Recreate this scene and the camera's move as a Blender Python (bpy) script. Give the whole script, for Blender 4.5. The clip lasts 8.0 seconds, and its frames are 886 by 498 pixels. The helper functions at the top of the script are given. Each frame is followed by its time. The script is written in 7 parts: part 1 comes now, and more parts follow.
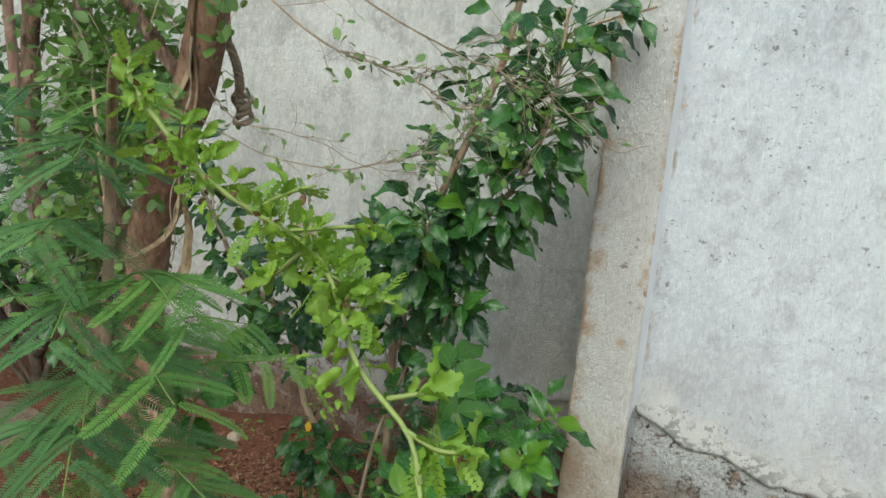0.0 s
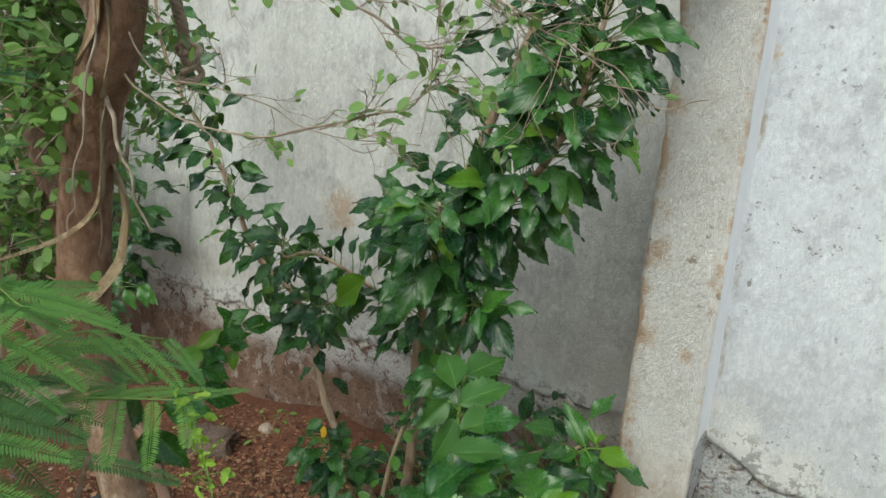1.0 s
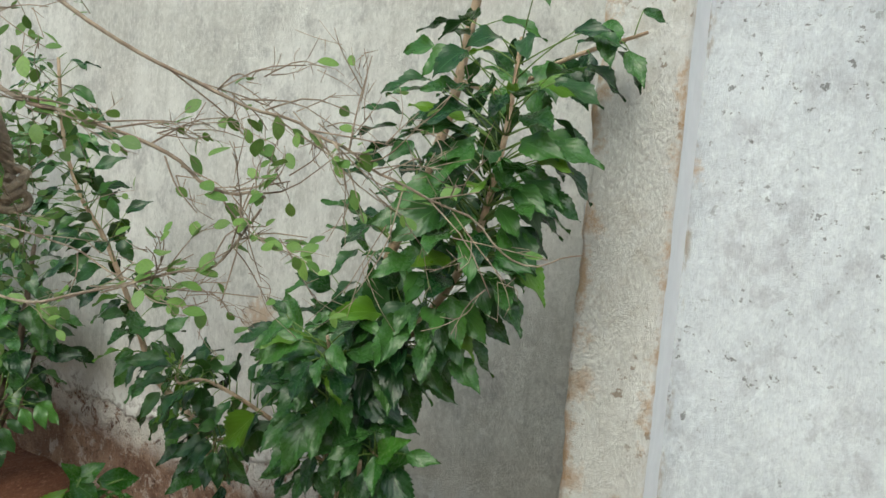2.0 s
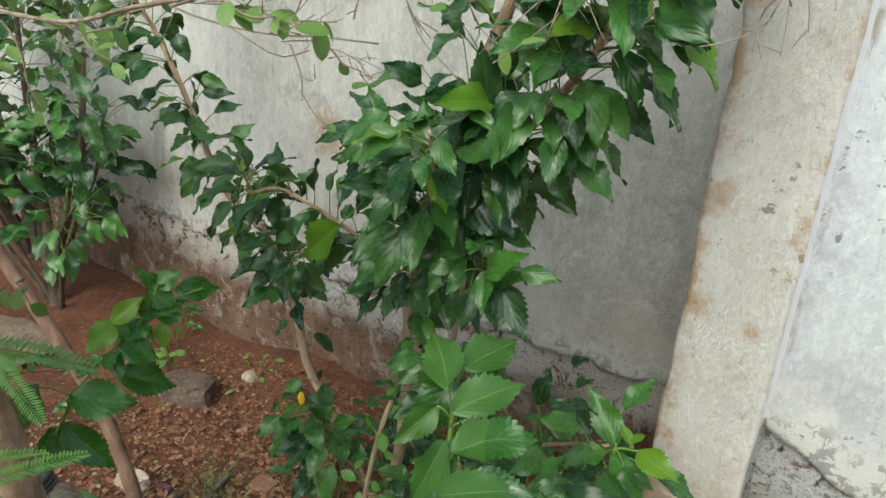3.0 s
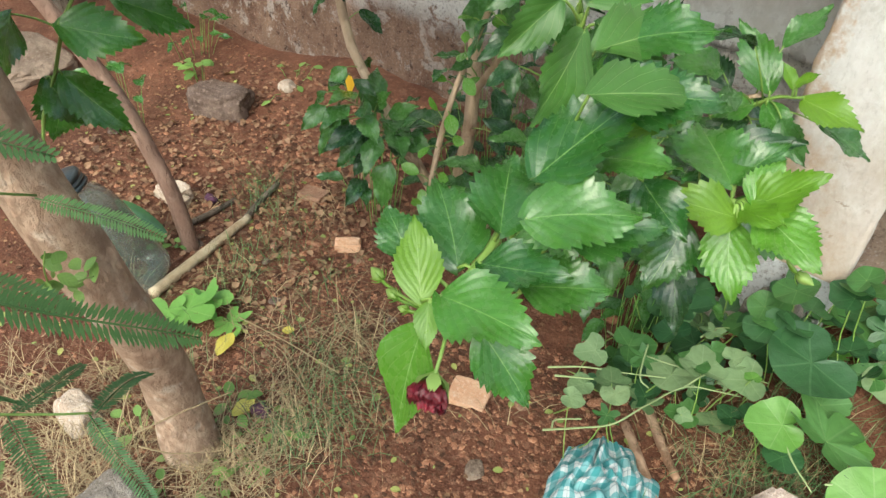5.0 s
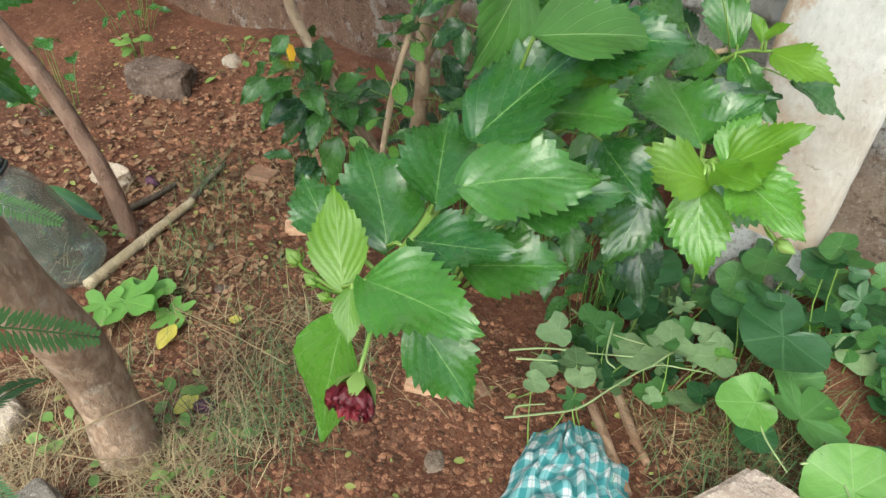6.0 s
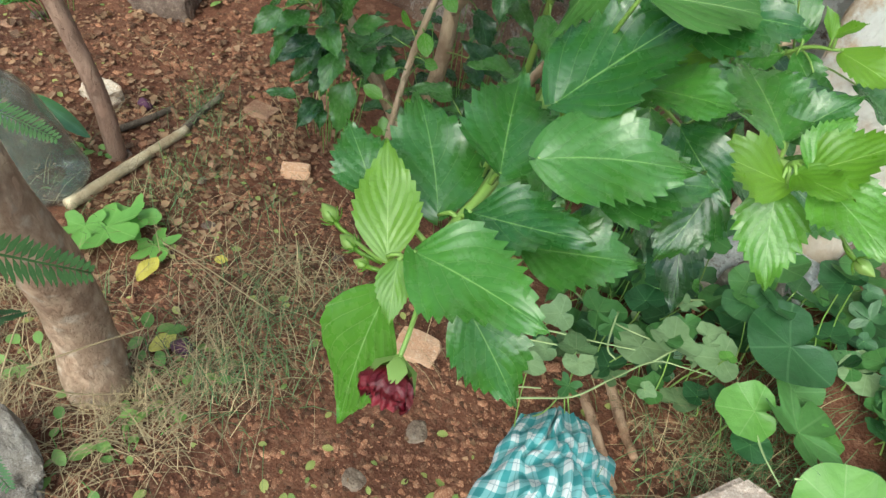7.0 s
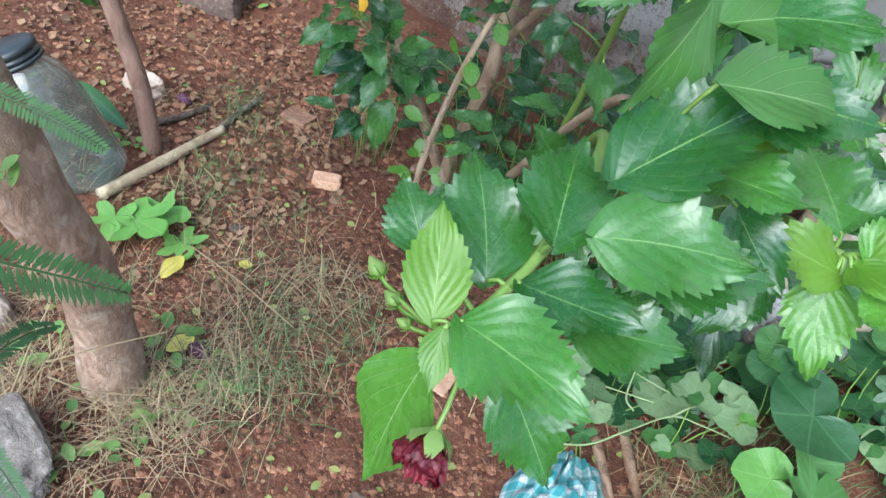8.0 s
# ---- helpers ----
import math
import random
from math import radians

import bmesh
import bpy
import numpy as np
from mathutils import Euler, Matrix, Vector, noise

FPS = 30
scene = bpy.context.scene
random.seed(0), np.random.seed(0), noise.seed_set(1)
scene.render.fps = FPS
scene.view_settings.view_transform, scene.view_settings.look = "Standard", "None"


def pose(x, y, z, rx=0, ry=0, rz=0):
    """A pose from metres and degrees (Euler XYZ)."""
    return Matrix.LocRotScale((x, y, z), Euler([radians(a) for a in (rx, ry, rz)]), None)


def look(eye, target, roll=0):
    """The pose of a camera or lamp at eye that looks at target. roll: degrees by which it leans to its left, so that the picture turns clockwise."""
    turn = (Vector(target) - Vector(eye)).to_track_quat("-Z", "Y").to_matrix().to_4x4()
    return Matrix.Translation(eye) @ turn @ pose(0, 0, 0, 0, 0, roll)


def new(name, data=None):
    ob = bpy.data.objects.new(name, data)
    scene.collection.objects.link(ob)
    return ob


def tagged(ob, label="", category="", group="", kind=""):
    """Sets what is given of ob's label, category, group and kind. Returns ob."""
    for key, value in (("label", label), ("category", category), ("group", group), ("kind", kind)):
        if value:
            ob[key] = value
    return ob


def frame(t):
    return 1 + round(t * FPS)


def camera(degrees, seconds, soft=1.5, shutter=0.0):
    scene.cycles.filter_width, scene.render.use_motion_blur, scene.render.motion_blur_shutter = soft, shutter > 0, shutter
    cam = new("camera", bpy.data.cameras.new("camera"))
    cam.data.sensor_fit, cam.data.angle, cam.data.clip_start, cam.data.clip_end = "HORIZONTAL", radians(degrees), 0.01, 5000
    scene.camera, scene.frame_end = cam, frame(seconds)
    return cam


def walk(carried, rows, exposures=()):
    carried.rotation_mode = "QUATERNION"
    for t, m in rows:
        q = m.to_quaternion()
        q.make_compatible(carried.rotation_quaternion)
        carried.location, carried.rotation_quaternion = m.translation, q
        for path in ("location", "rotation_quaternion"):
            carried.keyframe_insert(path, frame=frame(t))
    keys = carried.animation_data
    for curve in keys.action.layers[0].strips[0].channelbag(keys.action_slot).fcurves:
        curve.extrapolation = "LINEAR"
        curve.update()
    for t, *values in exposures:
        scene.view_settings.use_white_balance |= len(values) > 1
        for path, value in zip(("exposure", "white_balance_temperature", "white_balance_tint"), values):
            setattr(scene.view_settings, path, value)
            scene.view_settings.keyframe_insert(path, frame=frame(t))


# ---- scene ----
cam = camera(64.7, 8.0)
PATH = [
    (0, (1.082, 0.37, 1.426), (0.083, 2.074, 1.107), 5.4),
    (0.5, (1.074, 0.526, 1.421), (0.024, 2.193, 1.075), 4.2),
    (1, (1.031, 0.726, 1.417), (-0.156, 2.281, 1.0), 4.8),
    (1.2, (1.056, 0.813, 1.41), (-0.194, 2.359, 1.195), 4.9),
    (2.3, (0.986, 0.945, 1.505), (-0.135, 2.592, 1.324), 4.5),
    (2.5, (0.945, 0.962, 1.49), (-0.207, 2.579, 1.243), 5.1),
    (3, (0.839, 1.024, 1.386), (-0.323, 2.517, 0.739), 5.1),
    (3.5, (0.783, 1.056, 1.323), (-0.342, 2.456, 0.445), 5.7),
    (4, (0.73, 1.084, 1.242), (-0.417, 2.379, 0.236), 3.2),
    (4.5, (0.702, 1.098, 1.184), (-0.381, 2.368, 0.081), 2.8),
    (5, (0.689, 1.109, 1.117), (-0.296, 2.314, -0.138), 3.5),
    (5.2, (0.684, 1.108, 1.092), (-0.262, 2.286, -0.218), 3.8),
    (6.3, (0.658, 1.187, 1.063), (-0.19, 2.447, -0.237), 5.1),
    (6.5, (0.643, 1.184, 1.058), (-0.142, 2.454, -0.274), 7.2),
    (7, (0.611, 1.179, 1.033), (-0.174, 2.405, -0.338), 13.1),
    (7.5, (0.584, 1.179, 1.052), (-0.231, 2.397, -0.309), 16.3),
    (8, (0.578, 1.183, 1.047), (-0.254, 2.389, -0.314), 17.4),
]
EXPOSURES = [(0, -0.12, 5900, -5), (0.5, -0.12, 6000, -3), (1.0, -0.05, 5950, -5), (2.5, -0.08, 6150, -4), (3.0, 0.22, 6100, -4), (3.5, 0.58, 5950, -7), (4.5, 0.82, 6100, -4), (5.2, 0.9, 6150, 0), (6.5, 0.75, 5850, -5),
             (7.0, 0.78, 5800, -6), (7.5, 1.0, 5350, 0), (8.0, 1.06, 5120, 4)]
walk(cam, [(t, look(eye, target, roll)) for t, eye, target, roll in PATH], EXPOSURES)


# ---- light ----
SUN_EL, SUN_AZ = 47.0, 168.0
world = bpy.data.worlds.new("sky")
scene.world = world
world.use_nodes = True
wt = world.node_tree
sky = wt.nodes.new("ShaderNodeTexSky")
sky.sky_type = "NISHITA"
sky.sun_disc = False
sky.sun_elevation, sky.sun_rotation = radians(SUN_EL), radians(SUN_AZ)
sky.dust_density, sky.air_density, sky.ozone_density = 6.0, 1.0, 1.0
wt.links.new(sky.outputs[0], wt.nodes["Background"].inputs[0])
wt.nodes["Background"].inputs[1].default_value = 0.15
sun_data = bpy.data.lights.new("sun", "SUN")
sun_data.energy, sun_data.angle, sun_data.color = 1.5, radians(75), (1.0, 0.98, 0.95)
sun = new("sun", sun_data)
el, az = radians(SUN_EL), radians(SUN_AZ)
sun.matrix_world = look((4 * math.sin(az) * math.cos(el), 4 * math.cos(az) * math.cos(el), 4 * math.sin(el)), (0, 0, 0))


# ---- node helpers ----
def material(name):
    m = bpy.data.materials.new(name)
    m.use_nodes = True
    return m, m.node_tree, m.node_tree.nodes["Principled BSDF"]


def node(nt, kind, **kw):
    n = nt.nodes.new(kind)
    for key, value in kw.items():
        if key.startswith("i_"):
            slot = n.inputs[int(key[2:])]
            if hasattr(value, "is_output"):
                nt.links.new(value, slot)
            else:
                slot.default_value = value
        elif key == "op":
            n.operation = value
        elif key == "dtype":
            n.data_type = value
    return n


def maths(nt, op, a, b=0.0, clamp=False):
    n = node(nt, "ShaderNodeMath", op=op, i_0=a, i_1=b)
    n.use_clamp = clamp
    return n.outputs[0]


def noise_out(nt, vec, scale, detail=4.0, rough=0.55, distort=0.0):
    n = nt.nodes.new("ShaderNodeTexNoise")
    nt.links.new(vec, n.inputs["Vector"])
    n.inputs["Scale"].default_value = scale
    n.inputs["Detail"].default_value = detail
    n.inputs["Roughness"].default_value = rough
    n.inputs["Distortion"].default_value = distort
    return n.outputs[0]


def ramp(nt, value, lo, hi, a=0.0, b=1.0):
    n = nt.nodes.new("ShaderNodeMapRange")
    n.interpolation_type = "SMOOTHSTEP"
    nt.links.new(value, n.inputs[0])
    for i, v in enumerate((lo, hi, a, b)):
        n.inputs[i + 1].default_value = v
    return n.outputs[0]


def mix(nt, fac, a, b):
    n = nt.nodes.new("ShaderNodeMix")
    n.data_type = "RGBA"
    for slot, v in ((n.inputs[0], fac), (n.inputs[6], a), (n.inputs[7], b)):
        if hasattr(v, "is_output"):
            nt.links.new(v, slot)
        elif isinstance(v, (int, float)):
            slot.default_value = v
        else:
            slot.default_value = (*v, 1)
    return n.outputs[2]


def bump(nt, bsdf, height, strength, distance):
    n = nt.nodes.new("ShaderNodeBump")
    nt.links.new(height, n.inputs["Height"])
    n.inputs["Strength"].default_value = strength
    n.inputs["Distance"].default_value = distance
    nt.links.new(n.outputs[0], bsdf.inputs["Normal"])


def coords(nt, stretch=(1, 1, 1), kind="Object"):
    tc = nt.nodes.new("ShaderNodeTexCoord")
    mp = nt.nodes.new("ShaderNodeMapping")
    mp.inputs["Scale"].default_value = stretch
    nt.links.new(tc.outputs[kind], mp.inputs[0])
    return mp.outputs[0]


def split(nt, vec):
    n = nt.nodes.new("ShaderNodeSeparateXYZ")
    nt.links.new(vec, n.inputs[0])
    return n.outputs


def rand(nt, island=False):
    if island:
        return nt.nodes.new("ShaderNodeNewGeometry").outputs["Random Per Island"]
    return nt.nodes.new("ShaderNodeObjectInfo").outputs["Random"]


def spot(nt, vec, centre, size, grain=30.0):
    """A ragged round stain at a place on a surface."""
    n = nt.nodes.new("ShaderNodeVectorMath")
    n.operation = "DISTANCE"
    nt.links.new(vec, n.inputs[0])
    n.inputs[1].default_value = centre
    d = maths(nt, "DIVIDE", n.outputs["Value"], size)
    d = maths(nt, "ADD", d, maths(nt, "MULTIPLY", maths(nt, "SUBTRACT", noise_out(nt, vec, grain, 6, 0.7), 0.5), 3.2))
    return ramp(nt, d, 1.1, 0.1)


# ---- materials ----
PIER_X0, PIER_X1 = 0.476, 0.644
CORNER_X = 0.627


def plaster(name, light, grey, mould, cloud, rust=(), streak=0.5, specks=0.7, relief=1.0, edges=None, damp=0.0, seam=None):
    """Old limewash: cloudy tones, vertical streaks, mould specks, rusty stains, dirt above the broken foot."""
    m, nt, b = material(name)
    v = coords(nt)
    col = mix(nt, ramp(nt, noise_out(nt, v, 2.3, 6, 0.6), 0.35, 0.68), light, grey)
    cloudy = maths(nt, "MULTIPLY", ramp(nt, noise_out(nt, v, 7.5, 7, 0.68, 0.3), 0.48, 0.66), ramp(nt, noise_out(nt, v, 1.9, 3), 0.26, 0.52))
    col = mix(nt, maths(nt, "MULTIPLY", cloudy, 0.65), col, cloud)
    tall = coords(nt, (9, 9, 1.2))
    col = mix(nt, maths(nt, "MULTIPLY", ramp(nt, noise_out(nt, tall, 1.6, 5), 0.45, 0.75), streak), col, [c * 0.72 for c in grey])
    col = mix(nt, maths(nt, "MULTIPLY", ramp(nt, noise_out(nt, v, 38, 4), 0.5, 0.75), 0.35), col, [min(1, c * 1.22) for c in light])
    col = mix(nt, maths(nt, "MULTIPLY", ramp(nt, noise_out(nt, coords(nt, (1, 1, 0.5)), 130, 5, 0.7), 0.51, 0.68), 0.38), col, [c * 0.62 for c in grey])
    col = mix(nt, maths(nt, "MULTIPLY", ramp(nt, noise_out(nt, coords(nt, (1, 1, 0.6)), 82, 5, 0.7, 0.3), 0.46, 0.62), 0.30), col, [min(0.9, c * 1.25) for c in light])
    col = mix(nt, ramp(nt, noise_out(nt, v, 15, 7, 0.7, 0.6), 0.56, 0.68, 0.0, 0.38), col, cloud)
    where = ramp(nt, noise_out(nt, v, 2.6, 3), 0.34, 0.56)
    dots = maths(nt, "MULTIPLY", ramp(nt, noise_out(nt, v, 44, 5, 0.65), specks, specks + 0.05), where)
    col = mix(nt, maths(nt, "MULTIPLY", dots, 0.8), col, mould)
    for centre, size in rust:
        col = mix(nt, maths(nt, "MULTIPLY", spot(nt, v, centre, size, 30), 0.6), col, (0.46, 0.27, 0.12))
    if edges:
        x = split(nt, v)[0]
        wide = maths(nt, "MULTIPLY", maths(nt, "SUBTRACT", noise_out(nt, v, 13, 8, 0.75), 0.50), 0.24)
        for a, sgn in ((edges[0] - 0.004, 1.0), (edges[1] + 0.022, -1.0)):
            d = maths(nt, "MULTIPLY", maths(nt, "SUBTRACT", x, a), sgn)
            col = mix(nt, maths(nt, "MULTIPLY", ramp(nt, maths(nt, "SUBTRACT", d, wide), 0.030, -0.008), 0.68), col, (0.48, 0.28, 0.115))
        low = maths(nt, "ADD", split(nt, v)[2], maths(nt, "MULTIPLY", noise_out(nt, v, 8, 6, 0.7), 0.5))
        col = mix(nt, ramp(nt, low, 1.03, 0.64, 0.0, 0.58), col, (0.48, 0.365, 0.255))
    if seam:
        off = maths(nt, "ABSOLUTE", maths(nt, "SUBTRACT", split(nt, v)[0], seam))
        dirt = maths(nt, "MULTIPLY", ramp(nt, off, 0.014, 0.002), ramp(nt, noise_out(nt, coords(nt, (1, 1, 0.4)), 26, 7, 0.75), 0.47, 0.62))
        col = mix(nt, maths(nt, "MULTIPLY", dirt, 0.7), col, (0.30, 0.23, 0.15))
    uv = nt.nodes.new("ShaderNodeUVMap").outputs[0]
    above = split(nt, uv)[1]
    edge = maths(nt, "ADD", above, maths(nt, "MULTIPLY", maths(nt, "SUBTRACT", noise_out(nt, v, 11, 6, 0.65), 0.5), 0.30))
    col = mix(nt, ramp(nt, edge, 0.36, 0.08, 0.0, damp), col, (grey[0] * 0.70, grey[1] * 0.63, grey[2] * 0.56))
    col = mix(nt, ramp(nt, edge, 0.13, 0.04), col, (0.64, 0.64, 0.62))
    flaking = ramp(nt, noise_out(nt, v, 34, 6, 0.7), 0.50, 0.55)
    col = mix(nt, maths(nt, "MULTIPLY", ramp(nt, edge, 0.10, 0.02, 0.0, 0.6), flaking), col, mould)
    nt.links.new(col, b.inputs["Base Color"])
    b.inputs["Roughness"].default_value = 0.92
    b.inputs["Specular IOR Level"].default_value = 0.2
    h = maths(nt, "ADD", maths(nt, "MULTIPLY", noise_out(nt, coords(nt, (1, 1, 0.35)), 130, 6, 0.8), 1.5), maths(nt, "MULTIPLY", noise_out(nt, coords(nt, (1, 1, 0.5)), 24, 5, 0.6), 1.0))
    bump(nt, b, h, 0.55, 0.006 * relief)
    return m


def masonry(name, deep, mid, lime, dark, level):
    """Worn wall foot: brown smeared masonry under a mottled rest of lime near the plaster's edge."""
    m, nt, b = material(name)
    v = coords(nt)
    col = mix(nt, ramp(nt, noise_out(nt, v, 6, 6, 0.6), 0.35, 0.65), deep, mid)
    col = mix(nt, ramp(nt, noise_out(nt, coords(nt, (7, 7, 1.5)), 5, 5), 0.5, 0.75, 0.0, 0.5), col, [c * 1.35 for c in mid])
    col = mix(nt, ramp(nt, noise_out(nt, v, 11, 7, 0.7, 0.4), 0.53, 0.60, 0.0, 0.75), col, [0.5 * (c + d) for c, d in zip(mid, lime)])
    col = mix(nt, ramp(nt, noise_out(nt, v, 70, 5, 0.7), 0.55, 0.68, 0.0, 0.55), col, [c * 1.7 for c in mid])
    col = mix(nt, ramp(nt, noise_out(nt, v, 31, 6, 0.75), 0.56, 0.64, 0.0, 0.85), col, [c * 0.4 for c in deep])
    uv = nt.nodes.new("ShaderNodeUVMap").outputs[0]
    below = maths(nt, "ADD", split(nt, uv)[1], maths(nt, "MULTIPLY", maths(nt, "SUBTRACT", noise_out(nt, v, 7, 5), 0.5), 0.14))
    near = ramp(nt, below, -level, -level * 0.3)
    col = mix(nt, maths(nt, "MULTIPLY", near, ramp(nt, noise_out(nt, v, 22, 6, 0.7), 0.50, 0.56)), col, dark)
    col = mix(nt, maths(nt, "MULTIPLY", near, ramp(nt, noise_out(nt, v, 16, 9, 0.78, 0.5), 0.41, 0.49)), col, lime)
    col = mix(nt, ramp(nt, noise_out(nt, v, 150, 4, 0.7), 0.50, 0.66, 0.0, 0.5), col, [c * 0.45 for c in deep])
    col = mix(nt, ramp(nt, noise_out(nt, v, 190, 3, 0.7), 0.56, 0.70, 0.0, 0.5), col, [0.4 * c + 0.6 * d for c, d in zip(mid, lime)])
    nt.links.new(col, b.inputs["Base Color"])
    b.inputs["Roughness"].default_value = 0.95
    b.inputs["Specular IOR Level"].default_value = 0.2
    bump(nt, b, maths(nt, "ADD", noise_out(nt, v, 60, 8, 0.75), noise_out(nt, v, 9, 3)), 1.0, 0.025)
    return m


def rough_mineral(name, a, b_, c, scale, patch=None, patch_level=0.6, rough=0.95, depth=0.02, island=False, spread=0.25):
    """Soil, stone and worn masonry: three tones at two scales, with a patchy crust."""
    m, nt, b = material(name)
    v = coords(nt)
    col = mix(nt, ramp(nt, noise_out(nt, v, scale, 5, 0.6), 0.35, 0.65), a, b_)
    col = mix(nt, ramp(nt, noise_out(nt, v, scale * 7, 4, 0.6), 0.5, 0.72), col, c)
    col = mix(nt, ramp(nt, noise_out(nt, v, scale * 38, 3, 0.7), 0.45, 0.75, 0.0, 0.6), col, c)
    col = mix(nt, ramp(nt, noise_out(nt, v, scale * 24, 3, 0.7), 0.5, 0.7, 0.0, 0.5), col, [q * 0.6 for q in a])
    if patch:
        col = mix(nt, ramp(nt, noise_out(nt, v, scale * 2.1, 6, 0.65, 0.4), patch_level, patch_level + 0.05), col, patch)
    hsv = nt.nodes.new("ShaderNodeHueSaturation")
    nt.links.new(col, hsv.inputs["Color"])
    nt.links.new(ramp(nt, rand(nt, island), 0, 1, 1 - spread, 1 + spread), hsv.inputs["Value"])
    nt.links.new(hsv.outputs[0], b.inputs["Base Color"])
    b.inputs["Roughness"].default_value = rough
    b.inputs["Specular IOR Level"].default_value = 0.25
    bump(nt, b, maths(nt, "ADD", noise_out(nt, v, scale * 5, 6, 0.7), noise_out(nt, v, scale, 3)), 0.7, depth)
    return m


def leaf_stuff(name, deep, fresh, vein, gloss=0.35, veins=6.0, through_light=0.22, island=False, tilt=0.75, relief=0.10, sheen=0.5, lines=0.8, rib_width=0.011, ribs=0.8):
    """Leaf blade: midrib and side veins from the blade's own layout, tone by leaf, light passing through."""
    m, nt, b = material(name)
    uv = nt.nodes.new("ShaderNodeUVMap").outputs[0]
    xyz = split(nt, uv)
    side = maths(nt, "ABSOLUTE", maths(nt, "SUBTRACT", xyz[0], 0.5))
    run = maths(nt, "SUBTRACT", xyz[1], maths(nt, "MULTIPLY", side, tilt))
    tooth = maths(nt, "ABSOLUTE", maths(nt, "SUBTRACT", maths(nt, "FRACT", maths(nt, "MULTIPLY", run, veins)), 0.5))
    line = ramp(nt, tooth, 0.472, 0.494)
    rib = ramp(nt, side, rib_width, rib_width * 0.36)
    mask = maths(nt, "MAXIMUM", maths(nt, "MULTIPLY", line, lines), rib)
    r = rand(nt, island)
    v = coords(nt)
    col = mix(nt, r, deep, fresh)
    col = mix(nt, ramp(nt, noise_out(nt, v, 2.2, 4), 0.4, 0.75, 0.0, 0.35), col, [c * 0.6 for c in deep])
    col = mix(nt, ramp(nt, tooth, 0.30, 0.47, 0.0, 0.30 * lines), col, [c * 0.55 for c in deep])
    col = mix(nt, maths(nt, "MULTIPLY", mask, ribs), col, vein)
    nt.links.new(col, b.inputs["Base Color"])
    nt.links.new(ramp(nt, noise_out(nt, v, 9, 4), 0.3, 0.8, gloss - 0.06, gloss + 0.14), b.inputs["Roughness"])
    b.inputs["Specular IOR Level"].default_value = sheen
    cells = nt.nodes.new("ShaderNodeTexVoronoi")
    cells.feature = "DISTANCE_TO_EDGE"
    cells.inputs["Scale"].default_value = 16.0 if not island else 160.0
    nt.links.new(v, cells.inputs["Vector"])
    puff = ramp(nt, cells.outputs[0], 0.0, 0.3)
    hump = maths(nt, "COSINE", maths(nt, "MULTIPLY", tooth, 6.0))
    uneven = ramp(nt, noise_out(nt, v, 1.6, 2), 0.32, 0.65, 0.25, 0.85)
    swell = maths(nt, "SUBTRACT", maths(nt, "MULTIPLY", hump, maths(nt, "MULTIPLY", uneven, 0.6)), maths(nt, "MULTIPLY", rib, 0.8))
    bump(nt, b, maths(nt, "ADD", swell, maths(nt, "MULTIPLY", maths(nt, "ADD", noise_out(nt, v, 4, 3), maths(nt, "MULTIPLY", puff, 0.22)), 0.9)), relief, 0.006)
    tr = nt.nodes.new("ShaderNodeBsdfTranslucent")
    nt.links.new(mix(nt, 0.5, col, fresh), tr.inputs[0])
    sh = nt.nodes.new("ShaderNodeMixShader")
    sh.inputs[0].default_value = through_light
    nt.links.new(b.outputs[0], sh.inputs[1])
    nt.links.new(tr.outputs[0], sh.inputs[2])
    nt.links.new(sh.outputs[0], nt.nodes["Material Output"].inputs[0])
    return m


def bark(name, a, b_, c, scale=14.0, stretch=0.25, depth=0.02, rough=0.9, upper=None):
    m, nt, b = material(name)
    v = coords(nt, (1, 1, stretch))
    col = mix(nt, ramp(nt, noise_out(nt, v, scale, 6, 0.65), 0.35, 0.68), a, b_)
    col = mix(nt, ramp(nt, noise_out(nt, coords(nt), scale * 0.5, 4), 0.55, 0.72), col, c)
    if upper:
        high = maths(nt, "ADD", split(nt, coords(nt))[2], maths(nt, "MULTIPLY", noise_out(nt, coords(nt), 12, 5), 0.35))
        young = mix(nt, ramp(nt, noise_out(nt, v, scale * 0.8, 6, 0.65), 0.35, 0.68), upper[0], upper[1])
        col = mix(nt, ramp(nt, high, 0.86, 1.12), col, young)
    nt.links.new(col, b.inputs["Base Color"])
    b.inputs["Roughness"].default_value = rough
    b.inputs["Specular IOR Level"].default_value = 0.25
    cracks = ramp(nt, noise_out(nt, coords(nt, (1, 1, 0.5)), scale * 1.2, 7, 0.75, 0.6), 0.40, 0.56)
    bump(nt, b, maths(nt, "ADD", noise_out(nt, v, scale * 2.5, 6, 0.7), cracks), 0.8, depth)
    return m


def plain(name, colour, rough=0.6, vary=0.2, scale=20.0, island=False):
    m, nt, b = material(name)
    v = coords(nt)
    f = maths(nt, "ADD", maths(nt, "MULTIPLY", noise_out(nt, v, scale, 4), 0.6), maths(nt, "MULTIPLY", rand(nt, island), 0.5))
    col = mix(nt, f, [c * (1 - vary * 1.4) for c in colour], [min(1, c * (1 + vary * 1.4)) for c in colour])
    nt.links.new(col, b.inputs["Base Color"])
    b.inputs["Roughness"].default_value = rough
    bump(nt, b, noise_out(nt, v, scale * 4, 4), 0.3, 0.004)
    return m


